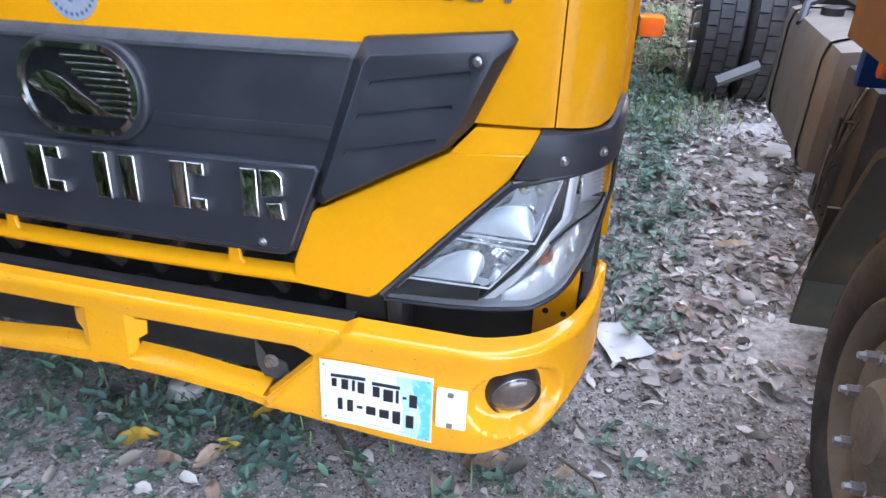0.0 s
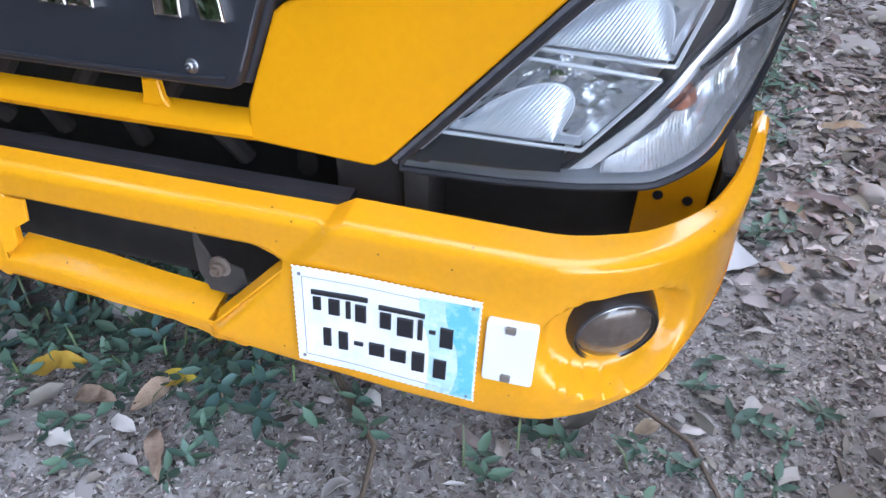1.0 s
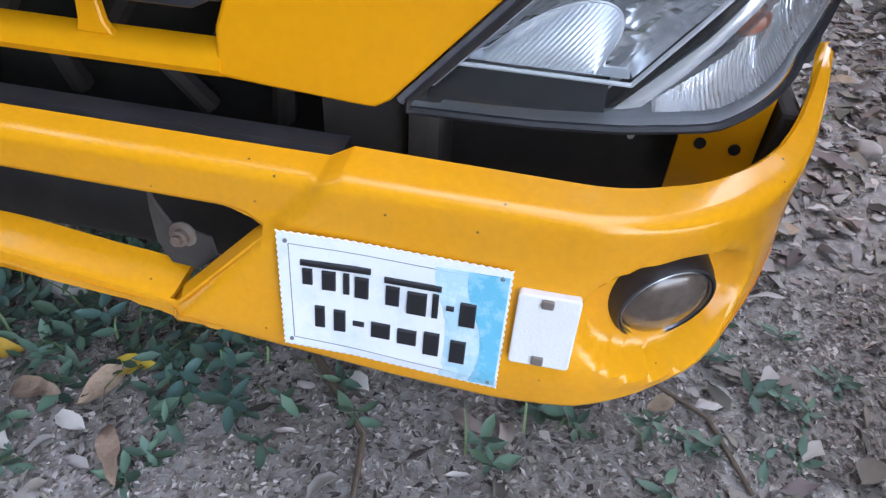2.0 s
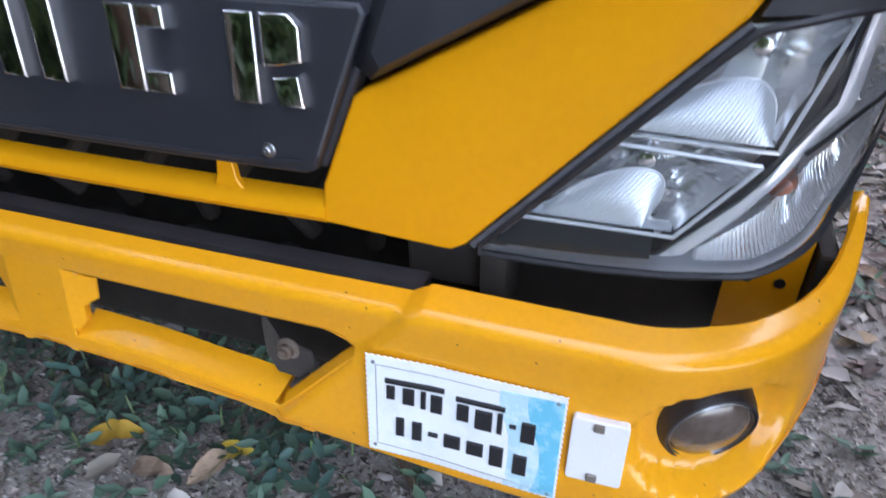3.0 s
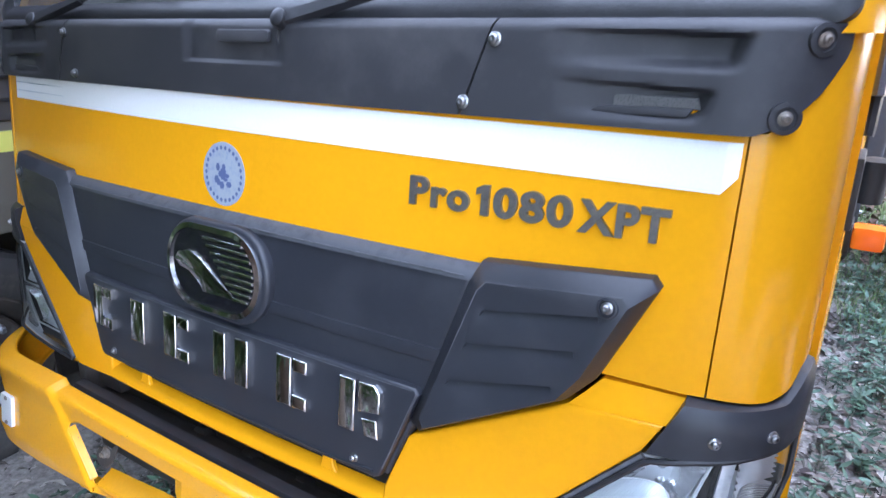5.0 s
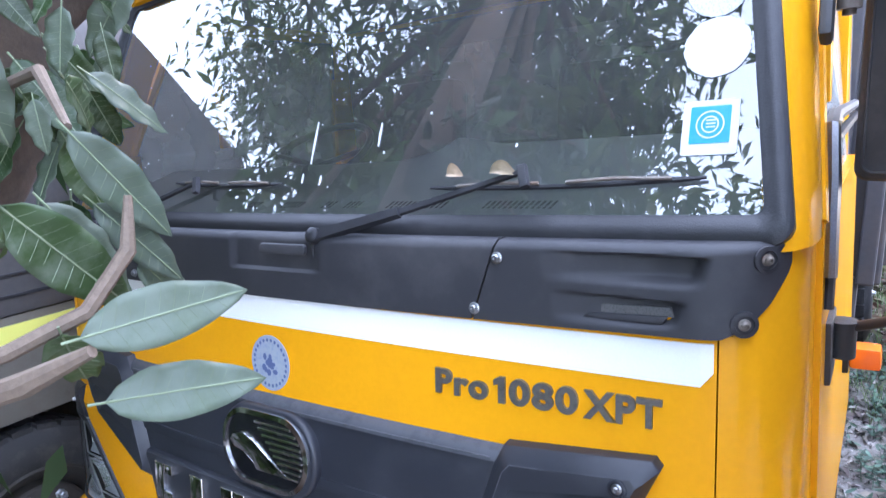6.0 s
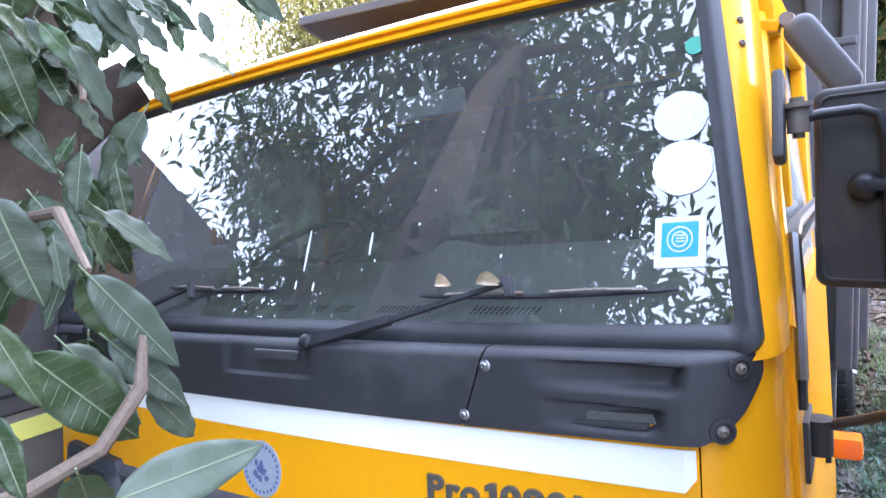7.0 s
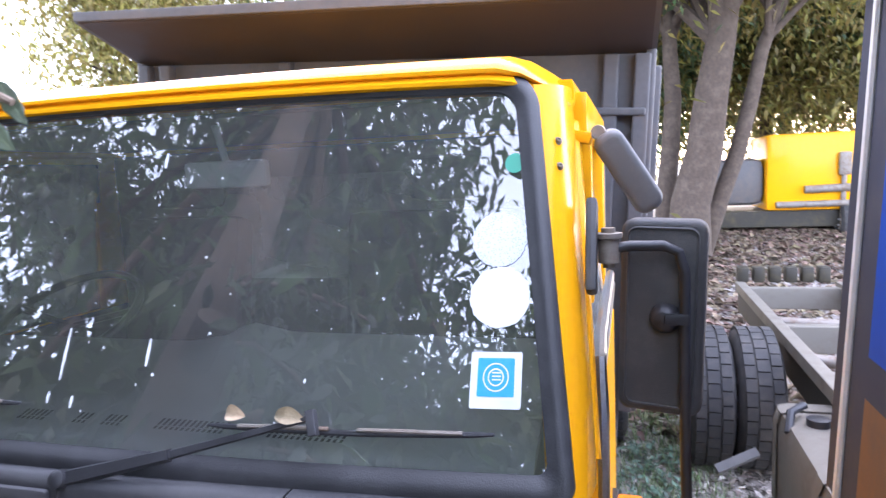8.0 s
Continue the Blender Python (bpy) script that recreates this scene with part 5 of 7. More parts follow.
    for x0, x1, z0, z1 in ((0.546, 0.618, 0.462, 0.468), (0.548, 0.558, 0.440, 0.458), (0.568, 0.582, 0.436, 0.458), (0.590, 0.596, 0.434, 0.458), (0.602, 0.616, 0.432, 0.456),
                           (0.632, 0.690, 0.456, 0.462), (0.634, 0.648, 0.430, 0.452), (0.656, 0.676, 0.424, 0.450), (0.682, 0.688, 0.424, 0.452), (0.696, 0.704, 0.436, 0.441), (0.710, 0.726, 0.420, 0.448),
                           (0.560, 0.570, 0.388, 0.414), (0.580, 0.592, 0.386, 0.412), (0.600, 0.612, 0.396, 0.401), (0.620, 0.640, 0.386, 0.404), (0.648, 0.668, 0.384, 0.402), (0.676, 0.692, 0.376, 0.404), (0.704, 0.720, 0.372, 0.400)):
        part("plate_bar", plate([(x0, z0), (x1, z0), (x1, z1), (x0, z1)], 0.002, 0.0062, 0.001, np_pt, 1), INK, num)
    thin = bmesh.new()
    fr0 = [(0.534, 0.484), (0.744, 0.479), (0.744, 0.354), (0.536, 0.369)]
    for (x0, z0), (x1, z1) in zip(fr0, fr0[1:] + fr0[:1]):
        add_tube(thin, [np_pt(x0 + (x1 - x0) * f, z0 + (z1 - z0) * f, 0.0032) for f in span(0, 1, 8)], 0.0005, 4)
    for x, z in ((0.531, 0.487), (0.747, 0.482), (0.747, 0.350), (0.533, 0.366)):
        add_plate(thin, disc_poly(x, z, 0.0024, 0.0024, 8), 0.003, 0.004, 0, np_pt)
    part("border_line", thin, GREY_INK, num)


bumper()


def underbody():
    """What shows in the gaps: the dark radiator shroud, brackets and crossmembers."""
    bm = box((-0.98, 0.17, 0.25), (0.98, 0.20, 0.86), 0.01)
    part("radiator_shroud", bm, CAVITY, truck, "grimy black radiator shroud")
    bm = box((-0.62, 0.0, 0.30), (0.62, 0.06, 0.47), 0.012)
    part("front_crossmember", bm, CAVITY, truck, "grimy black crossmember")
    rnd = random.Random(8)
    for k in range(9):
        x = -0.30 + k * 0.085
        bm = lathe([(0.0, -0.02), (0.030, -0.02), (0.034, 0.0), (0.028, 0.012), (0.012, 0.016), (0, 0.016)], 14, facing(Vector((x, -0.003 + 0.05 * (k % 2), 0.44 + 0.012 * rnd.random())), Vector((0, -1, 0.3))))
        part("frame_boss", bm, CAVITY, truck, "", True)
    for k in range(7):
        x = -0.45 + k * 0.15
        bm = tube([(x + rnd.uniform(-0.03, 0.03), 0.095, 0.48), (x, 0.06, 0.54 + 0.03 * rnd.random()), (x + 0.06, 0.07, 0.56), (x + 0.10, 0.09, 0.62)], 0.016, 8)
        part("hose", bm, GRIME, truck, "dusty hose", True)
    for g in (1, -1):
        bm = box((g * 0.56 - 0.05, 0.02, 0.49), (g * 0.56 + 0.05, 0.05, 0.62), 0.006)
        part("bumper_bracket", bm, GRIME, truck, "dusty steel bracket")
        bm = box((g * 0.635 - 0.018, -0.01, 0.46), (g * 0.635 + 0.018, 0.07, 0.62), 0.008)
        part("lamp_bracket", bm, GRIME, truck, "", True)
        bm = box((g * 0.955 - 0.045, 0.118, 0.42), (g * 0.955 + 0.045, 0.122, 0.64), 0.002)
        yb = part("inner_bracket", bm, YELLOW, truck, "yellow inner bracket with two bolt holes")
        for x, z in ((0.936, 0.516), (0.975, 0.514)):
            bm = lathe([(0.007, 0.0), (0.007, 0.002), (0, 0.002)], 10, facing(Vector((g * x, 0.117, z)), Vector((0, -1, 0))))
            part("bolt_hole", bm, INK, yb)
        bm = box((g * 1.015 - 0.012, 0.10, 0.34), (g * 1.015 + 0.012, 0.30, 0.575), 0.006)
        part("splash_guard", bm, CAVITY, truck)
        bm = tube([(g * 0.845, 0.10, 0.62), (g * 0.850, 0.07, 0.59), (g * 0.862, 0.08, 0.57), (g * 0.855, 0.10, 0.52)], [0.004, 0.006, 0.007, 0.004], 6)
        part("loose_wire", bm, PAPER, truck, "taped loose wire", True)
    # frame rails and front axle
    for g in (1, -1):
        bm = box((g * 0.40 - 0.035, 0.1, 0.52), (g * 0.40 + 0.035, 4.6, 0.72), 0.008)
        part("frame_rail", bm, FENDER, truck)
        axle_wheel(truck, (g * 0.80, 0.75, 0.43), g, 0.43)
        for dx in (0.70, 0.95):
            axle_wheel(truck, (g * dx, 3.45, 0.43 + 0.19), g, 0.43)
    bm = tube([(-0.8, 0.75, 0.43), (0.8, 0.75, 0.43)], 0.05, 10)
    part("front_axle", bm, FENDER, truck, "", True)
    bm = tube([(-0.9, 3.45, 0.62), (0.9, 3.45, 0.62)], 0.07, 10)
    part("rear_axle", bm, FENDER, truck, "", True)
    for g in (1, -1):
        bm = bmesh.new()
        add_grid(bm, span(-0.3, math.pi + 0.3, 16), [0, 1], lambda a, v: Vector((g * (1.03 - 0.28 * v), 0.75 - 0.53 * math.cos(a), 0.46 + 0.52 * math.sin(a))), lambda a, v: Vector((g * (1.03 - 0.28 * v), 0.75 - 0.51 * math.cos(a), 0.46 + 0.50 * math.sin(a))))
        part("mudguard", bm, FENDER, truck, "", True)


def axle_wheel(parent, c, g, r, w=0.24, nuts=8, tread=30, dish=RIM):
    """A lorry wheel on an axle along x; g is the side its dish faces."""
    m = Matrix.Translation(c) @ Matrix.Rotation(g * math.pi / 2, 4, 'Y')
    wheel = thing_part("wheel", parent, "dusty lorry wheel with a ribbed tyre")
    h = w / 2
    ri = r * 0.60
    prof = [(ri, -h * 0.85), (ri + 0.02, -h), (r * 0.82, -h * 1.05), (r - 0.02, -h * 0.86), (r - 0.006, -h * 0.7), (r - 0.006, h * 0.7), (r - 0.02, h * 0.86), (r * 0.82, h * 1.05), (ri + 0.02, h), (ri, h * 0.85)]
    part("tyre", lathe(prof, 48, m), TYRE, wheel, "", True)
    bm = bmesh.new()
    for k in range(tread):
        a = k * math.tau / tread
        for x0, x1, sh in ((-0.80, -0.36, 0.0), (-0.26, 0.26, 0.5), (0.36, 0.80, 0.0)):
            add_box(bm, (-0.036 * r / 0.43, x0 * h, -0.012), (0.036 * r / 0.43, x1 * h, 0.006), 0,
                    m @ Matrix.Rotation(a + sh * math.tau / tread, 4, 'Z') @ Matrix.Translation((r - 0.002, 0, 0)) @ Matrix(((0, 0, 1, 0), (1, 0, 0, 0), (0, 1, 0, 0), (0, 0, 0, 1))))
    tagged(part("tread", bm, TYRE, wheel), kind="stuff")
    prof = [(ri + 0.012, h * 0.92), (ri + 0.002, h * 0.98), (ri - 0.012, h * 0.9), (ri - 0.03, h * 0.5), (ri - 0.06, h * 0.30), (ri * 0.76, h * 0.34), (ri * 0.74, h * 0.72), (ri * 0.70, h * 0.80), (ri * 0.40, h * 0.82), (ri * 0.36, h * 1.0), (ri * 0.30, h * 1.12), (0, h * 1.14)]
    part("rim", lathe(prof, 40, m), dish, wheel, "", True)
    for k in range(nuts):
        a = k * math.tau / nuts + 0.2
        bm = lathe([(0.017, 0.0), (0.017, 0.006), (0.014, 0.008), (0.014, 0.030), (0.010, 0.032), (0.008, 0.045), (0, 0.045)], 6, m @ Matrix.Translation((ri * 0.58 * math.cos(a), ri * 0.58 * math.sin(a), h * 0.80)))
        part("wheel_nut", bm, NUT, wheel)
    for k in range(nuts):
        a = (k + 0.5) * math.tau / nuts + 0.2
        bm = lathe([(0.015, 0.0), (0.015, 0.002), (0, 0.002)], 14, m @ Matrix.Translation((ri * 0.80 * math.cos(a), ri * 0.80 * math.sin(a), h * 0.335)))
        part("hand_hole", bm, INK, wheel)
    return wheel


underbody()


def cab_inside():
    bm = bmesh.new()
    prof = [(0.19, 1.455), (0.22, 1.478), (0.30, 1.50), (0.42, 1.535), (0.50, 1.555), (0.56, 1.55), (0.60, 1.50), (0.60, 1.2), (0.56, 0.9)]
    add_grid(bm, span(-0.95, 0.95, 40), list(range(len(prof))), lambda x, k: Vector((x, prof[k][0], prof[k][1] + (0.028 * max(0, 1 - abs(x - 0.20) / 0.14) + (0.03 if x > 0.2 else 0) - 0.0 * x) * (1 if 2 < k < 6 else 0))),
             lambda x, k: Vector((x, prof[k][0] - 0.01, prof[k][1] - 0.02)))
    dash = part("dashboard", bm, PLASTIC_G, truck, "dusty grey dashboard with air vents", True)
    for x0, n in ((-0.25, 4), (-0.12, 6), (0.02, 3), (0.09, 4), (0.215, 13), (0.46, 13)):
        bm = bmesh.new()
        for k in range(n):
            x = x0 + 0.012 * k
            p = lambda dx, y: Vector((x + dx, y, lerp([(0.19, 1.455), (0.22, 1.478), (0.30, 1.50)], y) + 0.0025))
            bm.faces.new([bm.verts.new(q) for q in (p(0, 0.212), p(0.006, 0.212), p(0.012, 0.238), p(0.006, 0.238))])
        part("air_vent", bm, INK, dash, recalc=False)
    for x, w, y in ((-0.52, 0.5, 0.95), (0.50, 0.75, 1.0)):
        seat = thing_part("seat", truck, "dark cloth cab seat")
        part("cushion", box((x - w / 2, y - 0.25, 1.05), (x + w / 2, y + 0.28, 1.22), 0.05), SEAT, seat, "", True)
        part("backrest", box((x - w / 2, -0.06, 0), (x + w / 2, 0.06, 0.62), 0.05, Matrix.Translation((0, y + 0.30, 1.2)) @ pose(0, 0, 0, -10, 0, 0)), SEAT, seat, "", True)
        part("headrest", box((x - 0.13, y + 0.36, 1.84), (x + 0.13, y + 0.46, 2.0), 0.04), SEAT, seat, "", True)
    wheel_m = Matrix.Translation((-0.50, 0.72, 1.56)) @ pose(0, 0, 0, 28, 0, 0)
    st = thing_part("steering_wheel", truck, "thin dark steering wheel")
    part("rim", tube([wheel_m @ Vector((0.215 * math.cos(a), 0.215 * math.sin(a), 0)) for a in span(0, math.tau, 40)], 0.013, 8), RUBBER, st, "", True)
    for a in (0.2, math.pi - 0.2, -math.pi / 2):
        part("spoke", tube([wheel_m @ Vector((0, 0, -0.03)), wheel_m @ Vector((0.215 * math.cos(a), 0.215 * math.sin(a), 0))], 0.010, 8), RUBBER, st, "", True)
    part("column", tube([wheel_m @ Vector((0, 0, -0.02)), wheel_m @ Vector((0, 0, -0.45))], 0.035, 10), RUBBER, st, "", True)
    inner = thing_part("inner_mirror", truck, "grey inside mirror on a short stalk")
    part("mirror_body", box((0.13, 0.48, 1.925), (0.34, 0.505, 1.985), 0.012), PLASTIC_G, inner, "", True)
    part("stalk", tube([(0.235, 0.495, 1.98), (0.235, 0.46, 2.06)], 0.008, 8), PLASTIC_G, inner, "", True)
    part("headliner", box((-0.96, 0.46, 2.075), (0.96, 1.5, 2.085), 0.003), LINER, truck)
    part("rear_window", box((-0.55, 1.495, 1.55), (0.55, 1.498, 1.95), 0.0), SIDE_GLASS, truck)
    part("door_trim", box((-0.99, 0.32, 0.7), (-0.975, 1.5, 1.44), 0.004), LINER, truck)
    part("door_trim", box((0.975, 0.32, 0.7), (0.99, 1.5, 1.44), 0.004), LINER, truck)


cab_inside()


def outside_mirrors():
    for g in (1, -1):
        mir = thing_part("wing_mirror", truck, "large black-backed wing mirror on a bent steel arm")
        # base plate on the pillar
        part("base_plate", box((-0.010, -0.022, -0.085), (0.010, 0.022, 0.085), 0.009, Matrix.Translation((g * 1.036, 0.365, 1.800)) @ pose(0, 0, 0, -24, 0, 0)), MIRROR_BACK, mir, "", True)
        part("clamp", lathe([(0.0, -0.035), (0.010, -0.035), (0.010, -0.026), (0.018, -0.026), (0.018, 0.016), (0.024, 0.018), (0.024, 0.026), (0.012, 0.027), (0.012, 0.035), (0, 0.035)], 16, Matrix.Translation((g * 1.064, 0.378, 1.795))), STEEL, mir, "worn steel clamp", True)
        arm = [(1.064, 0.378, 1.792), (1.10, 0.385, 1.797), (1.155, 0.385, 1.797), (1.180, 0.385, 1.785), (1.190, 0.386, 1.75), (1.190, 0.388, 1.60), (1.192, 0.39, 1.40), (1.195, 0.40, 1.30), (1.185, 0.42, 1.265), (1.15, 0.44, 1.245), (1.07, 0.46, 1.215)]
        part("arm", tube([(g * x, y, z) for x, y, z in arm], 0.0095, 10), RUBBER, mir, "black steel arm", True)
        part("lower_clamp", lathe([(0.0, -0.04), (0.022, -0.04), (0.024, 0.02), (0.026, 0.03), (0.012, 0.034), (0, 0.034)], 14, Matrix.Translation((g * 1.066, 0.46, 1.20))), MIRROR_BACK, mir, "", True)
        part("lower_base", box((g * 1.045 - 0.008, 0.40, 1.12), (g * 1.045 + 0.008, 0.52, 1.24), 0.006), MIRROR_BACK, mir, "", True)
        mm = Matrix.Translation((g * 1.153, 0.418, 1.664)) @ pose(0, 0, 0, 0, 2 * g, -10 * g)
        poly = round_rect(0, 0, 0.145, 0.352, 0.022)
        f = lambda x, z, o: mm @ Vector((x, -o, z))
        part("housing", plate(poly, -0.030, 0.012, 0.012, f, 3), MIRROR_BACK, mir, "", True)
        bm = bmesh.new()
        add_tube(bm, [f(x, z, 0.0125) for x, z in round_rect(0, 0, 0.118, 0.322, 0.016)] + [f(*round_rect(0, 0, 0.118, 0.322, 0.016)[0], 0.0125)], 0.0028, 6)
        part("housing_rib", bm, MIRROR_BACK, mir, "", True)
        part("glass", plate(round_rect(0, 0, 0.125, 0.332, 0.016), -0.033, -0.0305, 0, f), MIRROR, mir)
        bm = lathe([(0.028, 0.0), (0.026, 0.012), (0.020, 0.022), (0.014, 0.026), (0, 0.027)], 18, mm @ Matrix.Translation((0.008, -0.010, 0.002)) @ pose(0, 0, 0, 90, 0, 0))
        part("ball_joint", bm, RUBBER, mir, "", True)
        part("arm_clip", box((-0.03, -0.012, -0.010), (0.012, 0.012, 0.010), 0.004, Matrix.Translation((g * 1.186, 0.388, 1.668))), RUBBER, mir, "", True)
        # small close-view mirror above the door
        m2 = thing_part("close_view_mirror", truck, "small grey mirror on a yellow bracket over the door")
        part("bracket", box((-0.020, -0.03, -0.012), (0.022, 0.03, 0.012), 0.005, Matrix.Translation((g * 1.005, 0.60, 1.998)) @ pose(0, 0, 0, 0, 12 * g, 0)), YELLOW, m2, "", True)
        part("joint", lathe([(0, -0.022), (0.014, -0.022), (0.016, 0.0), (0.014, 0.022), (0, 0.022)], 14, Matrix.Translation((g * 1.040, 0.60, 2.005)) @ pose(0, 0, 0, 90, 0, 0)), STEEL, m2, "", True)
        k = Matrix.Translation((g * 1.098, 0.60, 1.925)) @ pose(0, 0, 0, 8, 32 * -g, 0)
        f2 = lambda x, z, o: k @ Vector((x, -o, z))
        part("housing", plate(round_rect(0, 0, 0.062, 0.185, 0.025), -0.035, 0.03, 0.016, f2, 3), MIRROR_LIGHT, m2, "", True)
        part("glass", plate(round_rect(0, 0, 0.048, 0.165, 0.018), -0.038, -0.0355, 0, f2), MIRROR, m2)
        # side marker lamp
        lamp = thing_part("side_marker_lamp", truck, "orange side marker lamp")
        part("holder", box((g * 1.045 - 0.012, 1.03, 0.905), (g * 1.045 + 0.012, 1.12, 0.985), 0.006), RUBBER, lamp, "", True)
        part("lens", box((g * 1.095 - 0.040, 1.04, 0.915), (g * 1.095 + 0.035, 1.11, 0.975), 0.014), AMBER, lamp, "orange lens", True)
    for k, (x, z) in enumerate(((0.968, 1.985), (0.972, 1.94))):
        p = pillar_pt(1, 0.35, z)
        screw(p, Vector((0.35, -0.9, 0.3)), 0.005, truck, STEEL)


outside_mirrors()


def tipper_body():
    body = thing_part("tipper_body", truck, "grey ribbed steel tipper body with an overhanging cab guard")
    body.matrix_basis = Matrix.Translation((0, 0, 2.45)) @ pose(0, 0, 0, 0, 3.6, 0) @ Matrix.Translation((0, 0, -2.45))
    part("front_plate", box((-1.18, 1.99, 0.98), (1.18, 2.03, 2.45), 0.01), BED, body)
    for x in (-1.16, -1.04, -0.4, 0.4, 1.04, 1.16):
        part("rib", box((x - 0.03, 1.94, 0.98), (x + 0.03, 1.99, 2.44), 0.008), BED, body)
    part("rib", box((-1.18, 1.93, 2.20), (1.18, 1.99, 2.23), 0.008), BED, body)
    for g in (1, -1):
        part("side_plate", box((g * 1.19 - 0.02, 1.96, 0.98), (g * 1.19 + 0.02, 5.2, 2.46), 0.01), BED, body)
        for k in range(6):
            part("side_rib", box((g * 1.225 - 0.02, 2.3 + k * 0.55, 0.98), (g * 1.225 + 0.02, 2.38 + k * 0.55, 2.44), 0.008), BED, body)
        part("foot", box((g * 1.10 - 0.04, 1.96, 0.74), (g * 1.10 + 0.04, 2.06, 1.0), 0.01), BED, body)
    part("floor", box((-1.18, 2.0, 0.98), (1.18, 5.2, 1.03), 0.0), BED, body)
    part("tail_plate", box((-1.18, 5.16, 0.98), (1.18, 5.2, 2.45), 0.0), BED, body)
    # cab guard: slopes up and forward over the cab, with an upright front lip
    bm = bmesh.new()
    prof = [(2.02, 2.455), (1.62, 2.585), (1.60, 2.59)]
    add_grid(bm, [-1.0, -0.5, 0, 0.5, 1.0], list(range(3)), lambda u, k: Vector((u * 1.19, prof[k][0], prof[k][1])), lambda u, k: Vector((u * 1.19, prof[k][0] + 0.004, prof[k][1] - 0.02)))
    # the overhang's shade is painted into the guard's steel colour
    part("cab_guard", bm, BED_SHADED, body, "steel cab guard coloured as shaded")
    part("guard_lip", box((-1.21, 1.585, 2.575), (1.21, 1.60, 2.615), 0.005), BED, body)
    for x in (-1.2, 1.2):
        bm = bmesh.new()
        pts = [(x + d, y, z) for d in (-0.01, 0.01) for y, z in ((1.60, 2.57), (2.02, 2.44), (2.02, 2.66), (1.60, 2.62))]
        vs = [bm.verts.new(p) for p in pts]
        for q in ((0, 1, 2, 3), (7, 6, 5, 4), (0, 4, 5, 1), (1, 5, 6, 2), (2, 6, 7, 3), (3, 7, 4, 0)):
            bm.faces.new([vs[i] for i in q])
        part("guard_cheek", bm, BED, body)


tipper_body()


# ---------- ground ----------
def ground_z(x, y):
    rise = 0.062 * max(0.0, y - 0.2) if y < 9 else 0.546 + 0.02 * (y - 9)
    rise = min(rise, 1.2)
    d = math.hypot(x - 0.5, y - 0.5)
    n = noise.noise(Vector((x * 0.9, y * 0.9, 0.3))) * 0.03 + noise.noise(Vector((x * 4, y * 4, 1.7))) * 0.010 + noise.noise(Vector((x * 13, y * 13, 4.7))) * 0.005 + noise.noise(Vector((x * 31, y * 31, 2.2))) * 0.004
    if d > 30:
        n = 0
    return rise + n - 0.004


def ground():
    def axis(lo, hi, c0, c1, fine):
        out, v = [], lo
        while v < hi:
            out.append(v)
            d = max(0.0, c0 - v, v - c1)
            v += fine + d * 0.12
        return out + [hi]
    xs, ys = axis(-400, 400, -1.2, 2.2, 0.022), axis(-400, 400, -0.6, 2.0, 0.022)
    vs = [(x, y, ground_z(x, y)) for x in xs for y in ys]
    ny = len(ys)
    fs = [(i * ny + j, (i + 1) * ny + j, (i + 1) * ny + j + 1, i * ny + j + 1) for i in range(len(xs) - 1) for j in range(ny - 1)]
    me = bpy.data.meshes.new("ground")
    me.from_pydata(vs, [], fs)
    me.materials.append(SOIL)
    me.shade_smooth()
    return tagged(new("ground", me), "dry pale earth strewn with dead leaves", "ground", kind="structure")


ground()


def leaf_points(length, width, curl, bend, n=5):
    """Outline strip of a leaf along +x: pairs of left and right points with a lowered midrib."""
    rows = []
    for i in range(n + 1):
        t = i / n
        w = width * (max(0.0, math.sin(math.pi * t ** 0.85)) ** 0.8) * 0.5 + (0.0006 if 0 < i < n else 0.0)
        z = bend * math.sin(math.pi * t * 0.9) * length
        rows.append(((t * length, -w, z + curl * w), (t * length, 0.0, z), (t * length, w, z + curl * w)))
    return rows


def add_leaf(vs, fs, m, length, width, curl, bend, n=4, rough=None):
    base = len(vs)
    for row in leaf_points(length, width, curl, bend, n):
        for p in row:
            if rough:
                p = (p[0] + rough.uniform(-0.07, 0.07) * length, p[1] * rough.uniform(0.55, 1.25), p[2] + rough.uniform(-0.05, 0.08) * length)
            vs.append(tuple(m @ Vector(p)))
    for i in range(n):
        a = base + i * 3
        fs.append((a, a + 3, a + 4, a + 1))
        fs.append((a + 1, a + 4, a + 5, a + 2))


def stuff(name, vs, fs, material, label, category):
    me = bpy.data.meshes.new(name)
    me.from_pydata(vs, [], fs)
    me.materials.append(material)
    me.shade_smooth()
    return tagged(new(name, me), label, category, kind="stuff")


def litter(name, count, seed, material, label, zone, size, n=4):
    rnd = random.Random(seed)
    vs, fs = [], []
    for k in range(count):
        x, y = zone(rnd)
        l = rnd.uniform(*size)
        m = Matrix.Translation((x, y, ground_z(x, y) + 0.003 + 0.12 * l * rnd.random())) @ Euler((rnd.uniform(-0.35, 0.35), rnd.uniform(-0.25, 0.2), rnd.uniform(0, 6.3))).to_matrix().to_4x4()
        add_leaf(vs, fs, m, l, l * rnd.uniform(0.16, 0.6), rnd.uniform(-0.5, 1.0), rnd.uniform(-0.05, 0.2), n, rnd)
    stuff(name, vs, fs, material, label, "leaf litter")


def near_zone(rnd):
    while True:
        x, y = rnd.uniform(-1.6, 2.6), rnd.uniform(-0.7, 3.6)
        if y < 0.55 and rnd.random() < 0.80:
            continue
        if noise.noise(Vector((x * 1.7, y * 1.7, 9))) > -0.55:
            return x, y


def front_zone(rnd):
    return rnd.uniform(-2.5, 3.0), rnd.uniform(-5.0, -0.6)


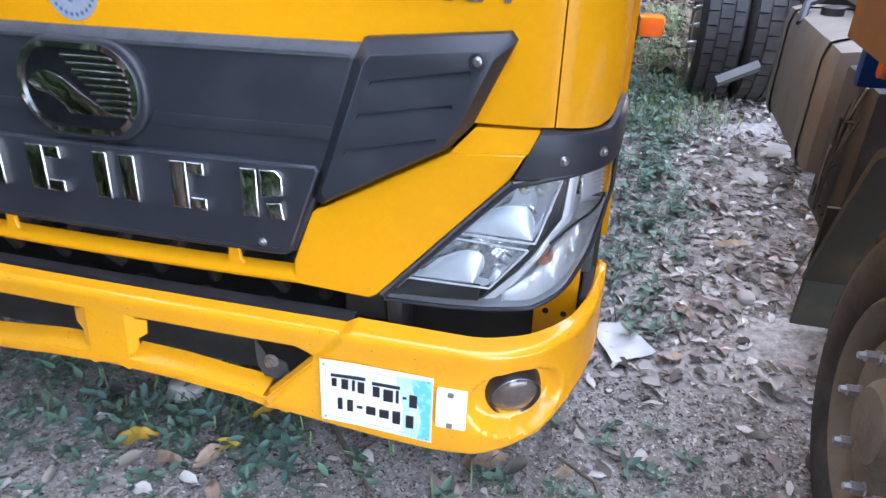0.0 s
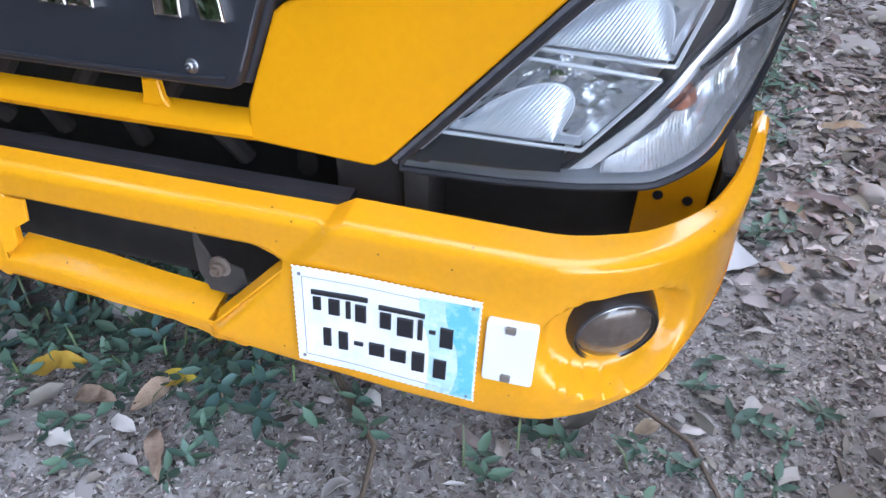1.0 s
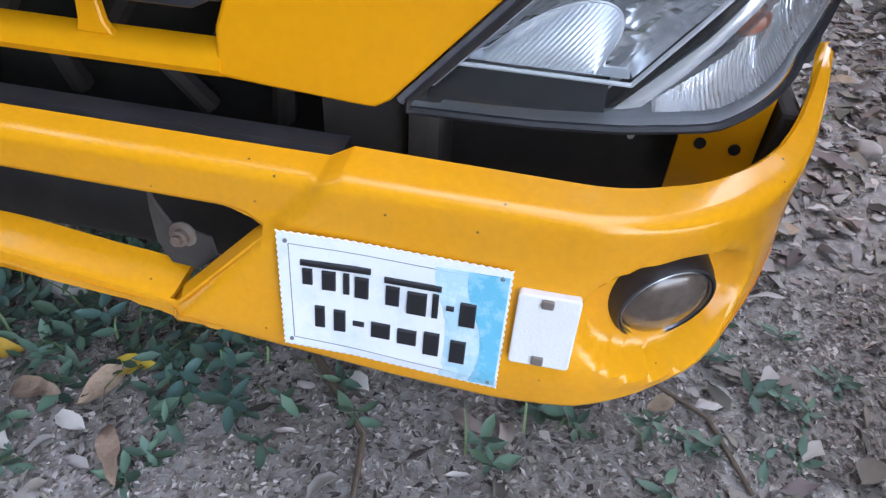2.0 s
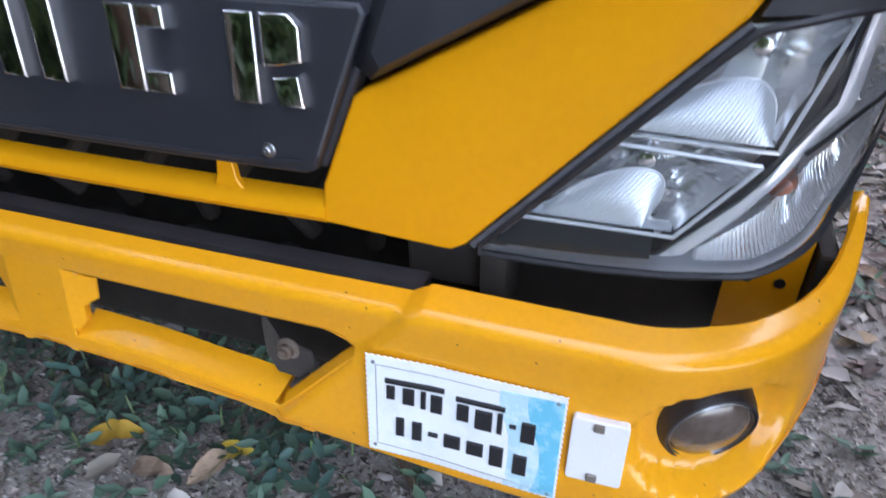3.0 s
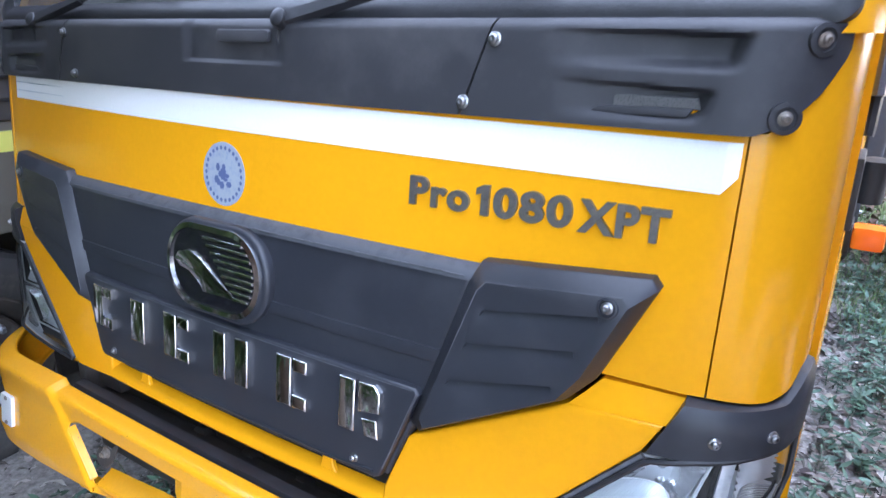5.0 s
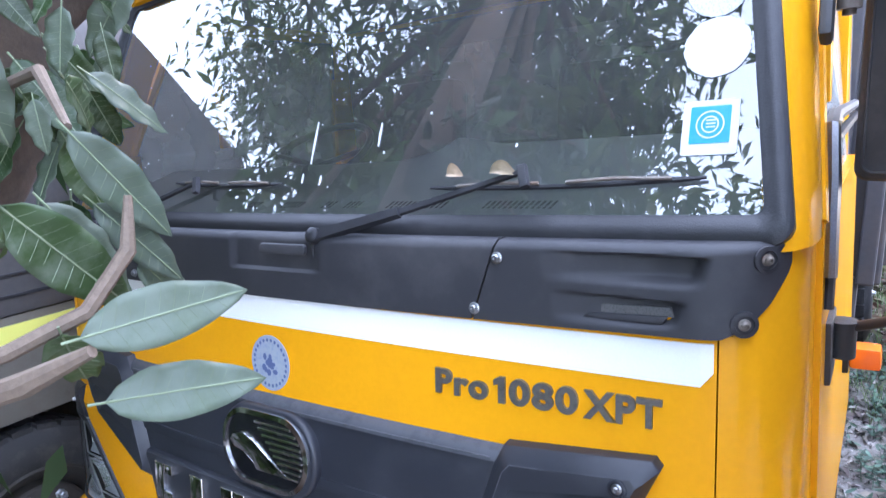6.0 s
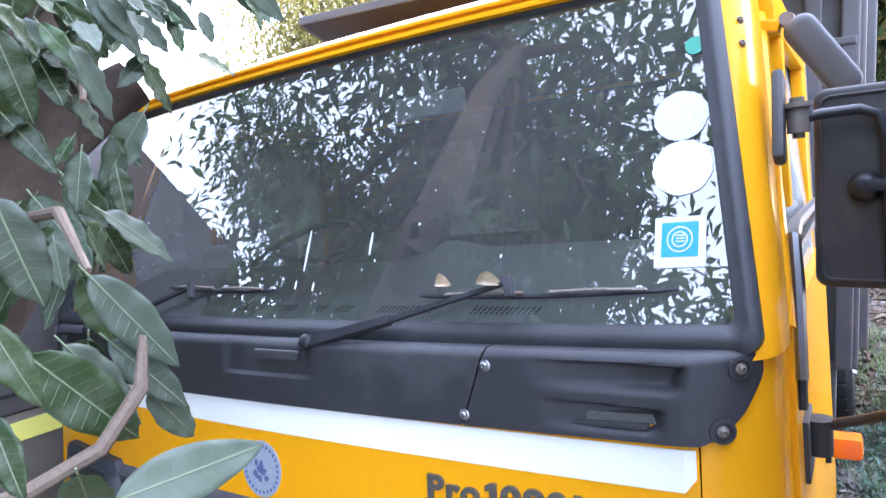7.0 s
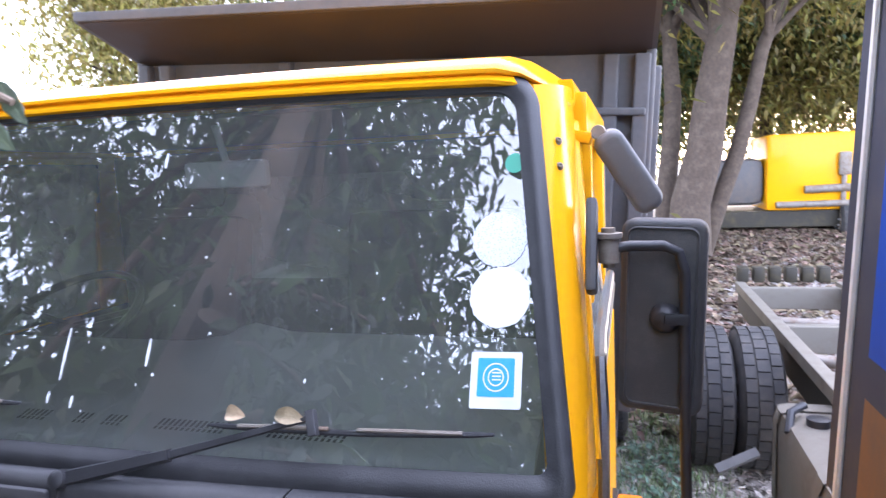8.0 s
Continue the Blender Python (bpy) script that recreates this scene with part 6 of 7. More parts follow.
litter("leaf_litter", 7600, 11, LITTER, "brown curled dead leaves scattered on the earth", near_zone, (0.02, 0.08))
litter("pale_leaf_litter", 5600, 12, LITTER_PALE, "pale bleached dead leaves scattered on the earth", near_zone, (0.015, 0.07))
litter("leaf_crumbs", 16000, 14, LITTER_PALE, "pale crumbs of dead leaves on the earth", near_zone, (0.006, 0.024), 2)
litter("dark_leaf_crumbs", 19000, 15, LITTER, "brown crumbs of dead leaves on the earth", near_zone, (0.008, 0.028), 2)
litter("fine_leaf_crumbs", 26000, 17, LITTER, "fine brown crumbs and chips on the earth", lambda r: (r.uniform(-0.8, 1.7), r.uniform(-0.45, 0.55)), (0.004, 0.020), 2)
litter("pale_crumbs", 22000, 18, LITTER_PALE, "fine pale crumbs and chips on the earth", lambda r: (r.uniform(-0.8, 1.7), r.uniform(-0.45, 0.55)), (0.003, 0.016), 2)
litter("front_leaf_litter", 9000, 16, LITTER, "dead leaves on the earth before the truck", front_zone, (0.05, 0.14), 2)
litter("far_leaf_litter", 30000, 13, LEAF_BED, "dead leaves on the yard behind the trucks", lambda r: (r.uniform(-1, 7), r.uniform(3.4, 14)), (0.08, 0.17), 2)


def weeds(name, count, seed, material, zone, h0, h1, label):
    rnd = random.Random(seed)
    vs, fs = [], []
    for k in range(count):
        x, y = zone(rnd)
        h = rnd.uniform(h0, h1)
        z = ground_z(x, y)
        lean = Vector((rnd.uniform(-0.4, 0.4), rnd.uniform(-0.4, 0.4), 1)).normalized()
        nl = rnd.randint(4, 7)
        for i in range(nl):
            t = 0.25 + 0.75 * i / nl
            p = Vector((x, y, z)) + lean * h * t
            l = rnd.uniform(0.024, 0.055)
            m = Matrix.Translation(p) @ Euler((rnd.uniform(-0.4, 0.4), rnd.uniform(-0.7, 0.35), i * 2.4 + rnd.uniform(-0.5, 0.5))).to_matrix().to_4x4()
            add_leaf(vs, fs, m, l, l * rnd.uniform(0.28, 0.42), 0.35, -0.12, 3)
        b = len(vs)
        w = Vector((0.0016, 0.0, 0))
        e = Vector((x, y, z)) + lean * h
        vs += [tuple(Vector((x, y, z)) - w), tuple(Vector((x, y, z)) + w), tuple(e)]
        fs.append((b, b + 1, b + 2))
    stuff(name, vs, fs, material, label, "weeds")


def strip_zone(rnd):
    while True:
        y = rnd.uniform(0.7, 3.2)
        x = rnd.gauss(1.18 + 0.02 * y, 0.10)
        if rnd.random() < min(1, 0.25 + (y - 0.7) * 0.7):
            return x, y


def under_zone(rnd):
    return (rnd.gauss(0.12, 0.30), rnd.gauss(0.12, 0.10)) if rnd.random() < 0.75 else (rnd.gauss(0.42, 0.10), rnd.gauss(-0.02, 0.06))


weeds("weeds", 250, 21, WEED, strip_zone, 0.05, 0.16, "bluish green weeds between the trucks")
weeds("weeds", 190, 24, WEED, lambda r: (r.uniform(-0.95, 0.30), r.gauss(0.05, 0.20)), 0.02, 0.07, "low bluish green weeds along the front of the truck")
weeds("weeds", 36, 22, WEED, under_zone, 0.02, 0.07, "small bluish green weeds under the bumper")
weeds("weeds", 35, 23, WEED, lambda r: (r.gauss(1.15, 0.25), r.gauss(0.10, 0.15)), 0.02, 0.05, "sparse seedlings on the bare earth")


def grass(name, count, seed, zone, label):
    rnd = random.Random(seed)
    vs, fs = [], []
    for k in range(count):
        x, y = zone(rnd)
        z = ground_z(x, y)
        h, a = rnd.uniform(0.04, 0.12), rnd.uniform(0, 6.3)
        d = Vector((math.cos(a), math.sin(a), 0))
        s = Vector((-d.y, d.x, 0)) * 0.002
        p = Vector((x, y, z))
        b = len(vs)
        q = p + d * h * 0.25 + Vector((0, 0, h * 0.7))
        e = p + d * h * 0.7 + Vector((0, 0, h))
        vs += [tuple(p - s), tuple(p + s), tuple(q + s), tuple(q - s), tuple(e)]
        fs += [(b, b + 1, b + 2, b + 3), (b + 3, b + 2, b + 4)]
    stuff(name, vs, fs, GRASS, label, "grass")


grass("grass", 2200, 31, lambda r: (r.gauss(1.25, 0.2), r.uniform(2.4, 5.2)), "thin grass between the trucks")
grass("grass", 130, 32, lambda r: (r.gauss(0.05, 0.35), r.gauss(0.15, 0.12)), "thin grass under the bumper")


# ---------- neighbouring truck with the blue cab ----------
def blue_truck():
    t = thing("blue_truck", "blue-cabbed lorry chassis with fuel tank and double rear wheels, parked alongside", "truck", (0.085, 0, -0.06))
    cab = thing_part("cab", t, "dusty blue lorry cab")
    cab.location = (-0.078, 0, 0.06)

    def side(y, z, d=0.0):
        return Vector((1.505 + 0.048 * max(0.0, z - 1.23) + d, y, z))
    for nm, y0, y1, z0, z1, m, lab in (("door_panel", -0.9, 0.57, 1.56, 1.64, BLUE, ""), ("door_post", 0.45, 0.57, 1.64, 2.22, BLUE, ""), ("door_head", -0.9, 0.45, 2.14, 2.26, BLUE, ""), ("waist_strip", -0.9, 0.57, 1.48, 1.56, POST, "dark slate waist strip"),
                                       ("lower_side", -0.9, 0.57, 1.22, 1.48, BROWN_PANEL, "brown dusty lower panel"), ("side_skirt", -0.9, 0.66, 1.02, 1.22, BROWN_PANEL, "brown dusty side skirt"), ("corner_post", 0.57, 0.755, 1.22, 2.28, POST, "dark slate corner post")):
        bm = bmesh.new()
        add_grid(bm, span(y0, y1, 6), span(z0, z1, 6), lambda y, z: side(y, z), lambda y, z: side(y, z, 0.04))
        part(nm, bm, m, cab, lab)
    bm = bmesh.new()
    add_grid(bm, span(-0.9, 0.46, 2), span(1.62, 2.16, 2), lambda y, z: side(y, z, 0.012), lambda y, z: side(y, z, 0.016))
    part("window", bm, SIDE_GLASS, cab)
    part("drip_rail", tube([side(0.665, 1.23, -0.004), side(0.665, 2.26, -0.004)], 0.009, 8), PAPER, cab, "pale drip rail", True)
    part("roof", box((1.50, -1.0, 2.27), (3.5, 0.80, 2.33), 0.03), MIRROR_BACK, cab, "", True)
    part("back_wall", box((1.56, 0.68, 0.9), (3.4, 0.72, 2.27), 0.01), BLUE, cab, "", True)
    part("front_wall", box((1.56, -0.95, 0.8), (3.4, -0.88, 2.27), 0.01), BLUE, cab, "", True)
    part("far_side", box((3.38, -0.9, 0.8), (3.44, 0.72, 2.27), 0.01), BLUE, cab, "", True)
    axle_wheel(t, (1.64, 0.10, 0.43), -1, 0.43, 0.22)
    bm = bmesh.new()
    add_grid(bm, span(0.0, 1.0, 14), [0, 1], lambda u, v: Vector((1.575 + 0.35 * v, lerp([(0, -0.5), (0.3, -0.3), (0.6, 0.45), (0.8, 0.70), (1, 0.92)], u), lerp([(0, 0.7), (0.3, 0.93), (0.6, 0.95), (0.8, 0.80), (1, 0.30)], u))),
             lambda u, v: Vector((1.575 + 0.35 * v, lerp([(0, -0.5), (0.3, -0.3), (0.6, 0.45), (0.8, 0.68), (1, 0.90)], u), lerp([(0, 0.68), (0.3, 0.91), (0.6, 0.93), (0.8, 0.78), (1, 0.30)], u))))
    part("mudguard", bm, FENDER, t, "black mudguard", True)
    part("mud_flap", box((1.58, 0.905, 0.13), (1.93, 0.92, 0.55), 0.004), FENDER, t, "black rubber mud flap")
    part("flap_wire", tube([(1.575, 0.90, 0.42), (1.545, 0.90, 0.30), (1.535, 0.90, 0.24), (1.56, 0.90, 0.22)], 0.0025, 6), STEEL, t)
    part("side_marker_lamp", box((1.515, 0.66, 0.985), (1.575, 0.735, 1.050), 0.014), AMBER, t, "orange marker lamp", True)
    part("tank", box((1.63, 1.45, 0.42), (2.10, 2.42, 0.90), 0.07), TANK, t, "dusty rounded steel fuel tank", True)
    for y in (1.62, 2.28):
        part("tank_strap", box((1.622, y - 0.03, 0.412), (2.11, y + 0.03, 0.908), 0.07), TANK, t, "", True)
    part("tank_cap", lathe([(0.045, 0), (0.045, 0.03), (0.03, 0.035), (0, 0.035)], 18, Matrix.Translation((1.75, 2.1, 0.90))), RUBBER, t, "", True)
    part("tank_neck", tube([(1.64, 2.10, 0.86), (1.66, 2.16, 0.93), (1.72, 2.2, 0.95)], 0.018, 8), RUBBER, t, "", True)
    rnd = random.Random(4)
    for k in range(9):
        x, y = rnd.uniform(1.8, 1.98), rnd.uniform(1.55, 1.8)
        bm = tube([(x, y, 0.90), (x + rnd.uniform(-0.08, 0.08), y + rnd.uniform(-0.08, 0.08), 0.95 + 0.05 * rnd.random()), (x + rnd.uniform(-0.1, 0.1), y + rnd.uniform(-0.1, 0.1), 0.90)], 0.006, 6)
        part("loose_cable", bm, RUBBER, t, "", True)
    part("battery_box", box((1.66, 1.05, 0.35), (2.1, 1.40, 0.86), 0.02), CAVITY, t, "grimy box with cables", True)
    for k in range(8):
        y = rnd.uniform(1.06, 1.25)
        pts = [(1.650, y, rnd.uniform(0.70, 0.86)), (1.622, y + rnd.uniform(-0.02, 0.10), rnd.uniform(0.55, 0.75)), (1.630, y + rnd.uniform(0.0, 0.12), rnd.uniform(0.42, 0.55)), (1.648, y + rnd.uniform(0.0, 0.10), rnd.uniform(0.38, 0.60))]
        bm = tube(pts, rnd.uniform(0.003, 0.008), 6)
        part("box_cable", bm, (RUBBER, GRIME, STEEL)[k % 3], t, "", True)
    bm = tube([(1.412, 2.515, 0.486), (1.605, 2.565, 0.570)], 0.030, 4)
    part("tail_pipe", bm, MIRROR_LIGHT, t, "short pale metal guard bar")
    for x in (1.44, 1.69):
        axle_wheel(t, (x, 3.22, 0.63), -1, 0.40, 0.23, tread=34)
    for x in (1.88, 2.62):
        part("frame_rail", box((x - 0.035, 0.3, 0.93), (x + 0.035, 5.0, 1.0), 0.006), TANK, t, "pale dusty frame rail")
        part("frame_web", box((x - 0.012, 0.3, 0.76), (x + 0.012, 5.0, 0.93), 0.0), FENDER, t)
    for y in (1.2, 2.6, 3.6, 4.9):
        part("crossmember", box((1.9, y - 0.04, 0.80), (2.6, y + 0.04, 0.97), 0.008), TANK, t)
    for y in (3.0, 3.9):
        part("cross_tube", tube([(1.9, y, 0.92), (2.62, y - 0.2, 0.93)], 0.035, 10), STEEL, t, "", True)
    for k in range(6):
        part("coupling", box((1.86 + k * 0.12, 4.98, 0.99), (1.95 + k * 0.12, 5.10, 1.12), 0.02), FENDER, t, "", True)


blue_truck()


def left_truck():
    t = thing("grey_truck", "dark grey lorry with a yellow reflective strip, parked alongside", "truck")
    part("upper_side", box((-3.2, -0.42, 1.14), (-1.25, 4.5, 2.2), 0.02), BED, t, "dark grey upper body", True)
    part("lower_side", box((-3.2, -0.42, 0.78), (-1.262, 4.5, 1.14), 0.015), TANK, t, "pale grey lower panel", True)
    part("reflective_strip", box((-1.262, -0.40, 1.045), (-1.252, 4.4, 1.11), 0.0), YELLOW_TAPE, t, "bright yellow and white reflective strip")
    for z in (1.20, 1.27):
        part("seam", box((-1.26, -0.40, z), (-1.243, 4.4, z + 0.012), 0.003), RUBBER, t)
    axle_wheel(t, (-1.36, -0.02, 0.36), 1, 0.38, 0.22, dish=GRIME)
    axle_wheel(t, (-1.36, 3.3, 0.58), 1, 0.38, 0.22)
    part("underframe", box((-2.6, -0.6, 0.42), (-1.6, 4.3, 0.78), 0.01), FENDER, t)


left_truck()


# ---------- trees ----------
def crown_mesh(name, clumps, leaves, size, seed, material, parent, label):
    rng = np.random.default_rng(seed)
    n = leaves * len(clumps)
    centre = np.repeat(np.array([list(c) for c, _ in clumps]), leaves, 0)
    radius = np.repeat(np.array([r for _, r in clumps]), leaves)
    at = centre + rng.normal(0, 1, (n, 3)) * (1, 1, 0.8) * radius[:, None] * 0.5
    ls = rng.uniform(0.7, 1.3, n) * size
    yaw, dip, tilt = rng.uniform(0, 6.3, n), rng.uniform(0.0, 1.3, n), rng.uniform(-0.9, 0.9, n)
    x = np.stack([np.cos(yaw) * np.cos(dip), np.sin(yaw) * np.cos(dip), -np.sin(dip)], 1)
    side = np.stack([-np.sin(yaw), np.cos(yaw), 0 * yaw], 1)
    up = np.cross(x, side)
    y = side * np.cos(tilt)[:, None] + up * np.sin(tilt)[:, None]
    z = np.cross(x, y)
    base = np.array([(0, 0, 0), (0.42, -0.15, 0.05), (1, 0, -0.06), (0.42, 0.15, 0.05)])
    co = at[:, None, :] + ls[:, None, None] * (base[None, :, 0, None] * x[:, None, :] + base[None, :, 1, None] * y[:, None, :] + base[None, :, 2, None] * z[:, None, :])
    faces = np.arange(n * 4)
    me = bpy.data.meshes.new(name)
    me.vertices.add(n * 4)
    me.vertices.foreach_set("co", co.reshape(-1))
    me.loops.add(faces.size)
    me.loops.foreach_set("vertex_index", faces)
    me.polygons.add(n)
    me.polygons.foreach_set("loop_start", np.arange(0, faces.size, 4))
    me.update(calc_edges=True)
    me.materials.append(material)
    ob = new(name, me)
    ob.parent = parent
    return tagged(ob, label, kind="stuff") if label else ob


def tree(label, base, height, r, limbs, clump_r, leaves, size, seed, material=CANOPY, spread=2.2, lean=(0, 0), low=-0.05):
    rnd = random.Random(seed)
    t = thing("tree", label, "tree")
    b = Vector(base)
    top = b + Vector((lean[0], lean[1], height * 0.55))
    pts = [b + (top - b) * (i / 6) + Vector((rnd.uniform(-1, 1), rnd.uniform(-1, 1), 0)) * r * 0.5 for i in range(7)]
    part("trunk", tube(pts, [r * (1.25 - 0.11 * i) for i in range(7)], 14), BARK, t, "", True)
    clumps = []
    bm = bmesh.new()
    for k in range(limbs):
        a = k * 2.4 + rnd.uniform(-0.4, 0.4)
        s = b + (top - b) * rnd.uniform(0.65, 1.0)
        e = top + Vector((math.cos(a) * spread * rnd.uniform(0.4, 1), math.sin(a) * spread * rnd.uniform(0.4, 1), height * rnd.uniform(low, 0.45)))
        m = s.lerp(e, 0.5) + Vector((0, 0, 0.2))
        add_tube(bm, [s, m, e], [r * 0.45, r * 0.28, r * 0.10], 8)
        clumps += [(e, clump_r), (m.lerp(e, 0.4) + Vector((rnd.uniform(-0.5, 0.5), rnd.uniform(-0.5, 0.5), 0.2)), clump_r * 0.8)]
    part("limb", bm, BARK, t, "", True)
    crown_mesh("crown", clumps, leaves, size, seed + 1, material, t, "")
    return t


# far trees behind the yard, some with sunlight painted into the leaf colour
tree("tall tree with a leaning trunk and yellowish leaves coloured as sunlit", (1.92, 9.0, 0.62), 8, 0.24, 20, 1.5, 1000, 0.17, 41, CANOPY_Y, 2.8, (0.5, 0.1), 0.0)
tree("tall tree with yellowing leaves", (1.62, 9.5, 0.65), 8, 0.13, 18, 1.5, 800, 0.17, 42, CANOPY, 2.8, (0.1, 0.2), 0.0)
tree("slender leaning tree with yellowish leaves coloured as sunlit", (2.15, 9.2, 0.62), 7.6, 0.11, 16, 1.4, 800, 0.17, 43, CANOPY_Y, 2.6, (1.15, 0.2), 0.0)
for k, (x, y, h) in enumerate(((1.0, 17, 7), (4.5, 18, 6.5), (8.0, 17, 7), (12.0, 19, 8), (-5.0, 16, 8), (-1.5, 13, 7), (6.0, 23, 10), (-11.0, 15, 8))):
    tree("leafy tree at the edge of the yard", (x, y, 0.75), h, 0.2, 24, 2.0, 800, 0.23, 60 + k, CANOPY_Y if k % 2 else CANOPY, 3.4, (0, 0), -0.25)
# trees over and behind the viewer, mirrored in the glass
tree("spreading mango tree in front of the truck", (-0.9, -5.2, 0.0), 7.0, 0.22, 10, 0.95, 850, 0.15, 46, CANOPY, 2.6, (0.2, 0.5))
tree("spreading mango tree in front of the truck", (-3.4, -3.4, 0.0), 6.5, 0.2, 11, 0.95, 850, 0.15, 47, CANOPY, 2.6, (0.2, 0.2))
# unseen low trees, added to hold back sky light near the horizon
for k, (x, y) in enumerate(((-4.5, -8.5), (0.0, -9.5), (-9.0, -6.0), (-2.0, -13.0), (3.0, -16.0))):
    tree("unseen low leafy tree added to block front sky", (x, y, 0.0), 4.6, 0.18, 18, 1.9, 700, 0.24, 80 + k, CANOPY, 2.6)


# unseen bushes, added to keep low front sky off the bumper
for k, (x, y) in enumerate(((-1.6, -5.6), (1.2, -7.4), (-3.8, -6.2), (-5.6, -3.6))):
    tree("unseen low bushy mango tree added to block front sky", (x, y, 0.0), 3.0, 0.10, 16, 1.3, 600, 0.20, 120 + k, CANOPY, 1.7, (0, 0), -0.42)


# ---------- far yellow truck ----------
def far_truck():
    t = thing("far_truck", "orange-yellow lorry with a rounded tank parked across the yard", "truck", (0.13, 0, -0.25))
    part("body", box((3.3, 12.0, 1.25), (4.75, 13.6, 2.6), 0.08), YELLOW, t, "orange-yellow body", True)
    part("tank", box((2.1, 12.1, 1.35), (3.3, 13.4, 2.2), 0.2), BED, t, "grey rounded tank", True)
    part("pipe", tube([(3.9, 11.95, 1.62), (5.4, 11.95, 1.66)], 0.07, 10), STEEL, t, "", True)
    part("pipe", tube([(3.45, 11.95, 1.36), (5.4, 11.95, 1.38)], 0.06, 10), STEEL, t, "", True)
    part("tail_lamp", box((4.42, 11.9, 1.85), (4.62, 12.0, 2.25), 0.04), STEEL, t, "", True)
    part("ladder_pipe", tube([(4.50, 11.95, 1.38), (4.51, 11.95, 1.9)], 0.04, 10), STEEL, t, "", True)
    part("chassis", box((1.8, 12.1, 0.95), (5.4, 13.4, 1.25), 0.02), FENDER, t)
    for x in (2.2, 4.6):
        axle_wheel(t, (x, 12.2, 1.05), -1, 0.40, 0.25)


far_truck()


# ---------- the mango branch beside the camera ----------
def mango_leaf_mesh(length, width, seed):
    rnd = random.Random(seed)
    bm = bmesh.new()
    n, k = 14, 6

    def pt(u, v):
        w = width * 0.5 * (max(0.0, math.sin(math.pi * min(1, max(0.0, u) ** 0.8))) ** 0.75)
        wave = 0.012 * math.sin(u * 22 + seed) * abs(v) ** 2
        z = -0.12 * length * u * u * (0.4 + 0.6 * rnd0) + 0.22 * abs(v) * w + wave * 0.5
        return Vector((u * length, v * w, z))
    rnd0 = rnd.random()
    add_grid(bm, span(0.0, 1.0, n), span(-1, 1, k), pt, lambda u, v: pt(u, v) - Vector((0, 0, 0.0006)))
    bmesh.ops.remove_doubles(bm, verts=bm.verts[:], dist=0.0003)
    bmesh.ops.recalc_face_normals(bm, faces=bm.faces[:])
    me = bpy.data.meshes.new("leaf")
    bm.to_mesh(me)
    bm.free()
    me.shade_smooth()
    vb = bmesh.new()
    add_tube(vb, [pt(u, 0) + Vector((0, 0, 0.0012)) for u in span(-0.10, 0.97, 10)], [0.0016, 0.0015] + [0.0011] * 8 + [0.0004], 5)
    for i in range(9):
        u = 0.10 + 0.085 * i
        for sg in (-1, 1):
            add_tube(vb, [pt(u, 0) + Vector((0, 0, 0.0010)), pt(min(0.98, u + 0.035), sg * 0.45) + Vector((0, 0, 0.0006)), pt(min(0.99, u + 0.06), sg * 0.85) + Vector((0, 0, 0.0004))], 0.0003, 3)
    vm = bpy.data.meshes.new("vein")
    vb.to_mesh(vm)
    vb.free()
    vm.materials.append(VEIN)
    return me, vm


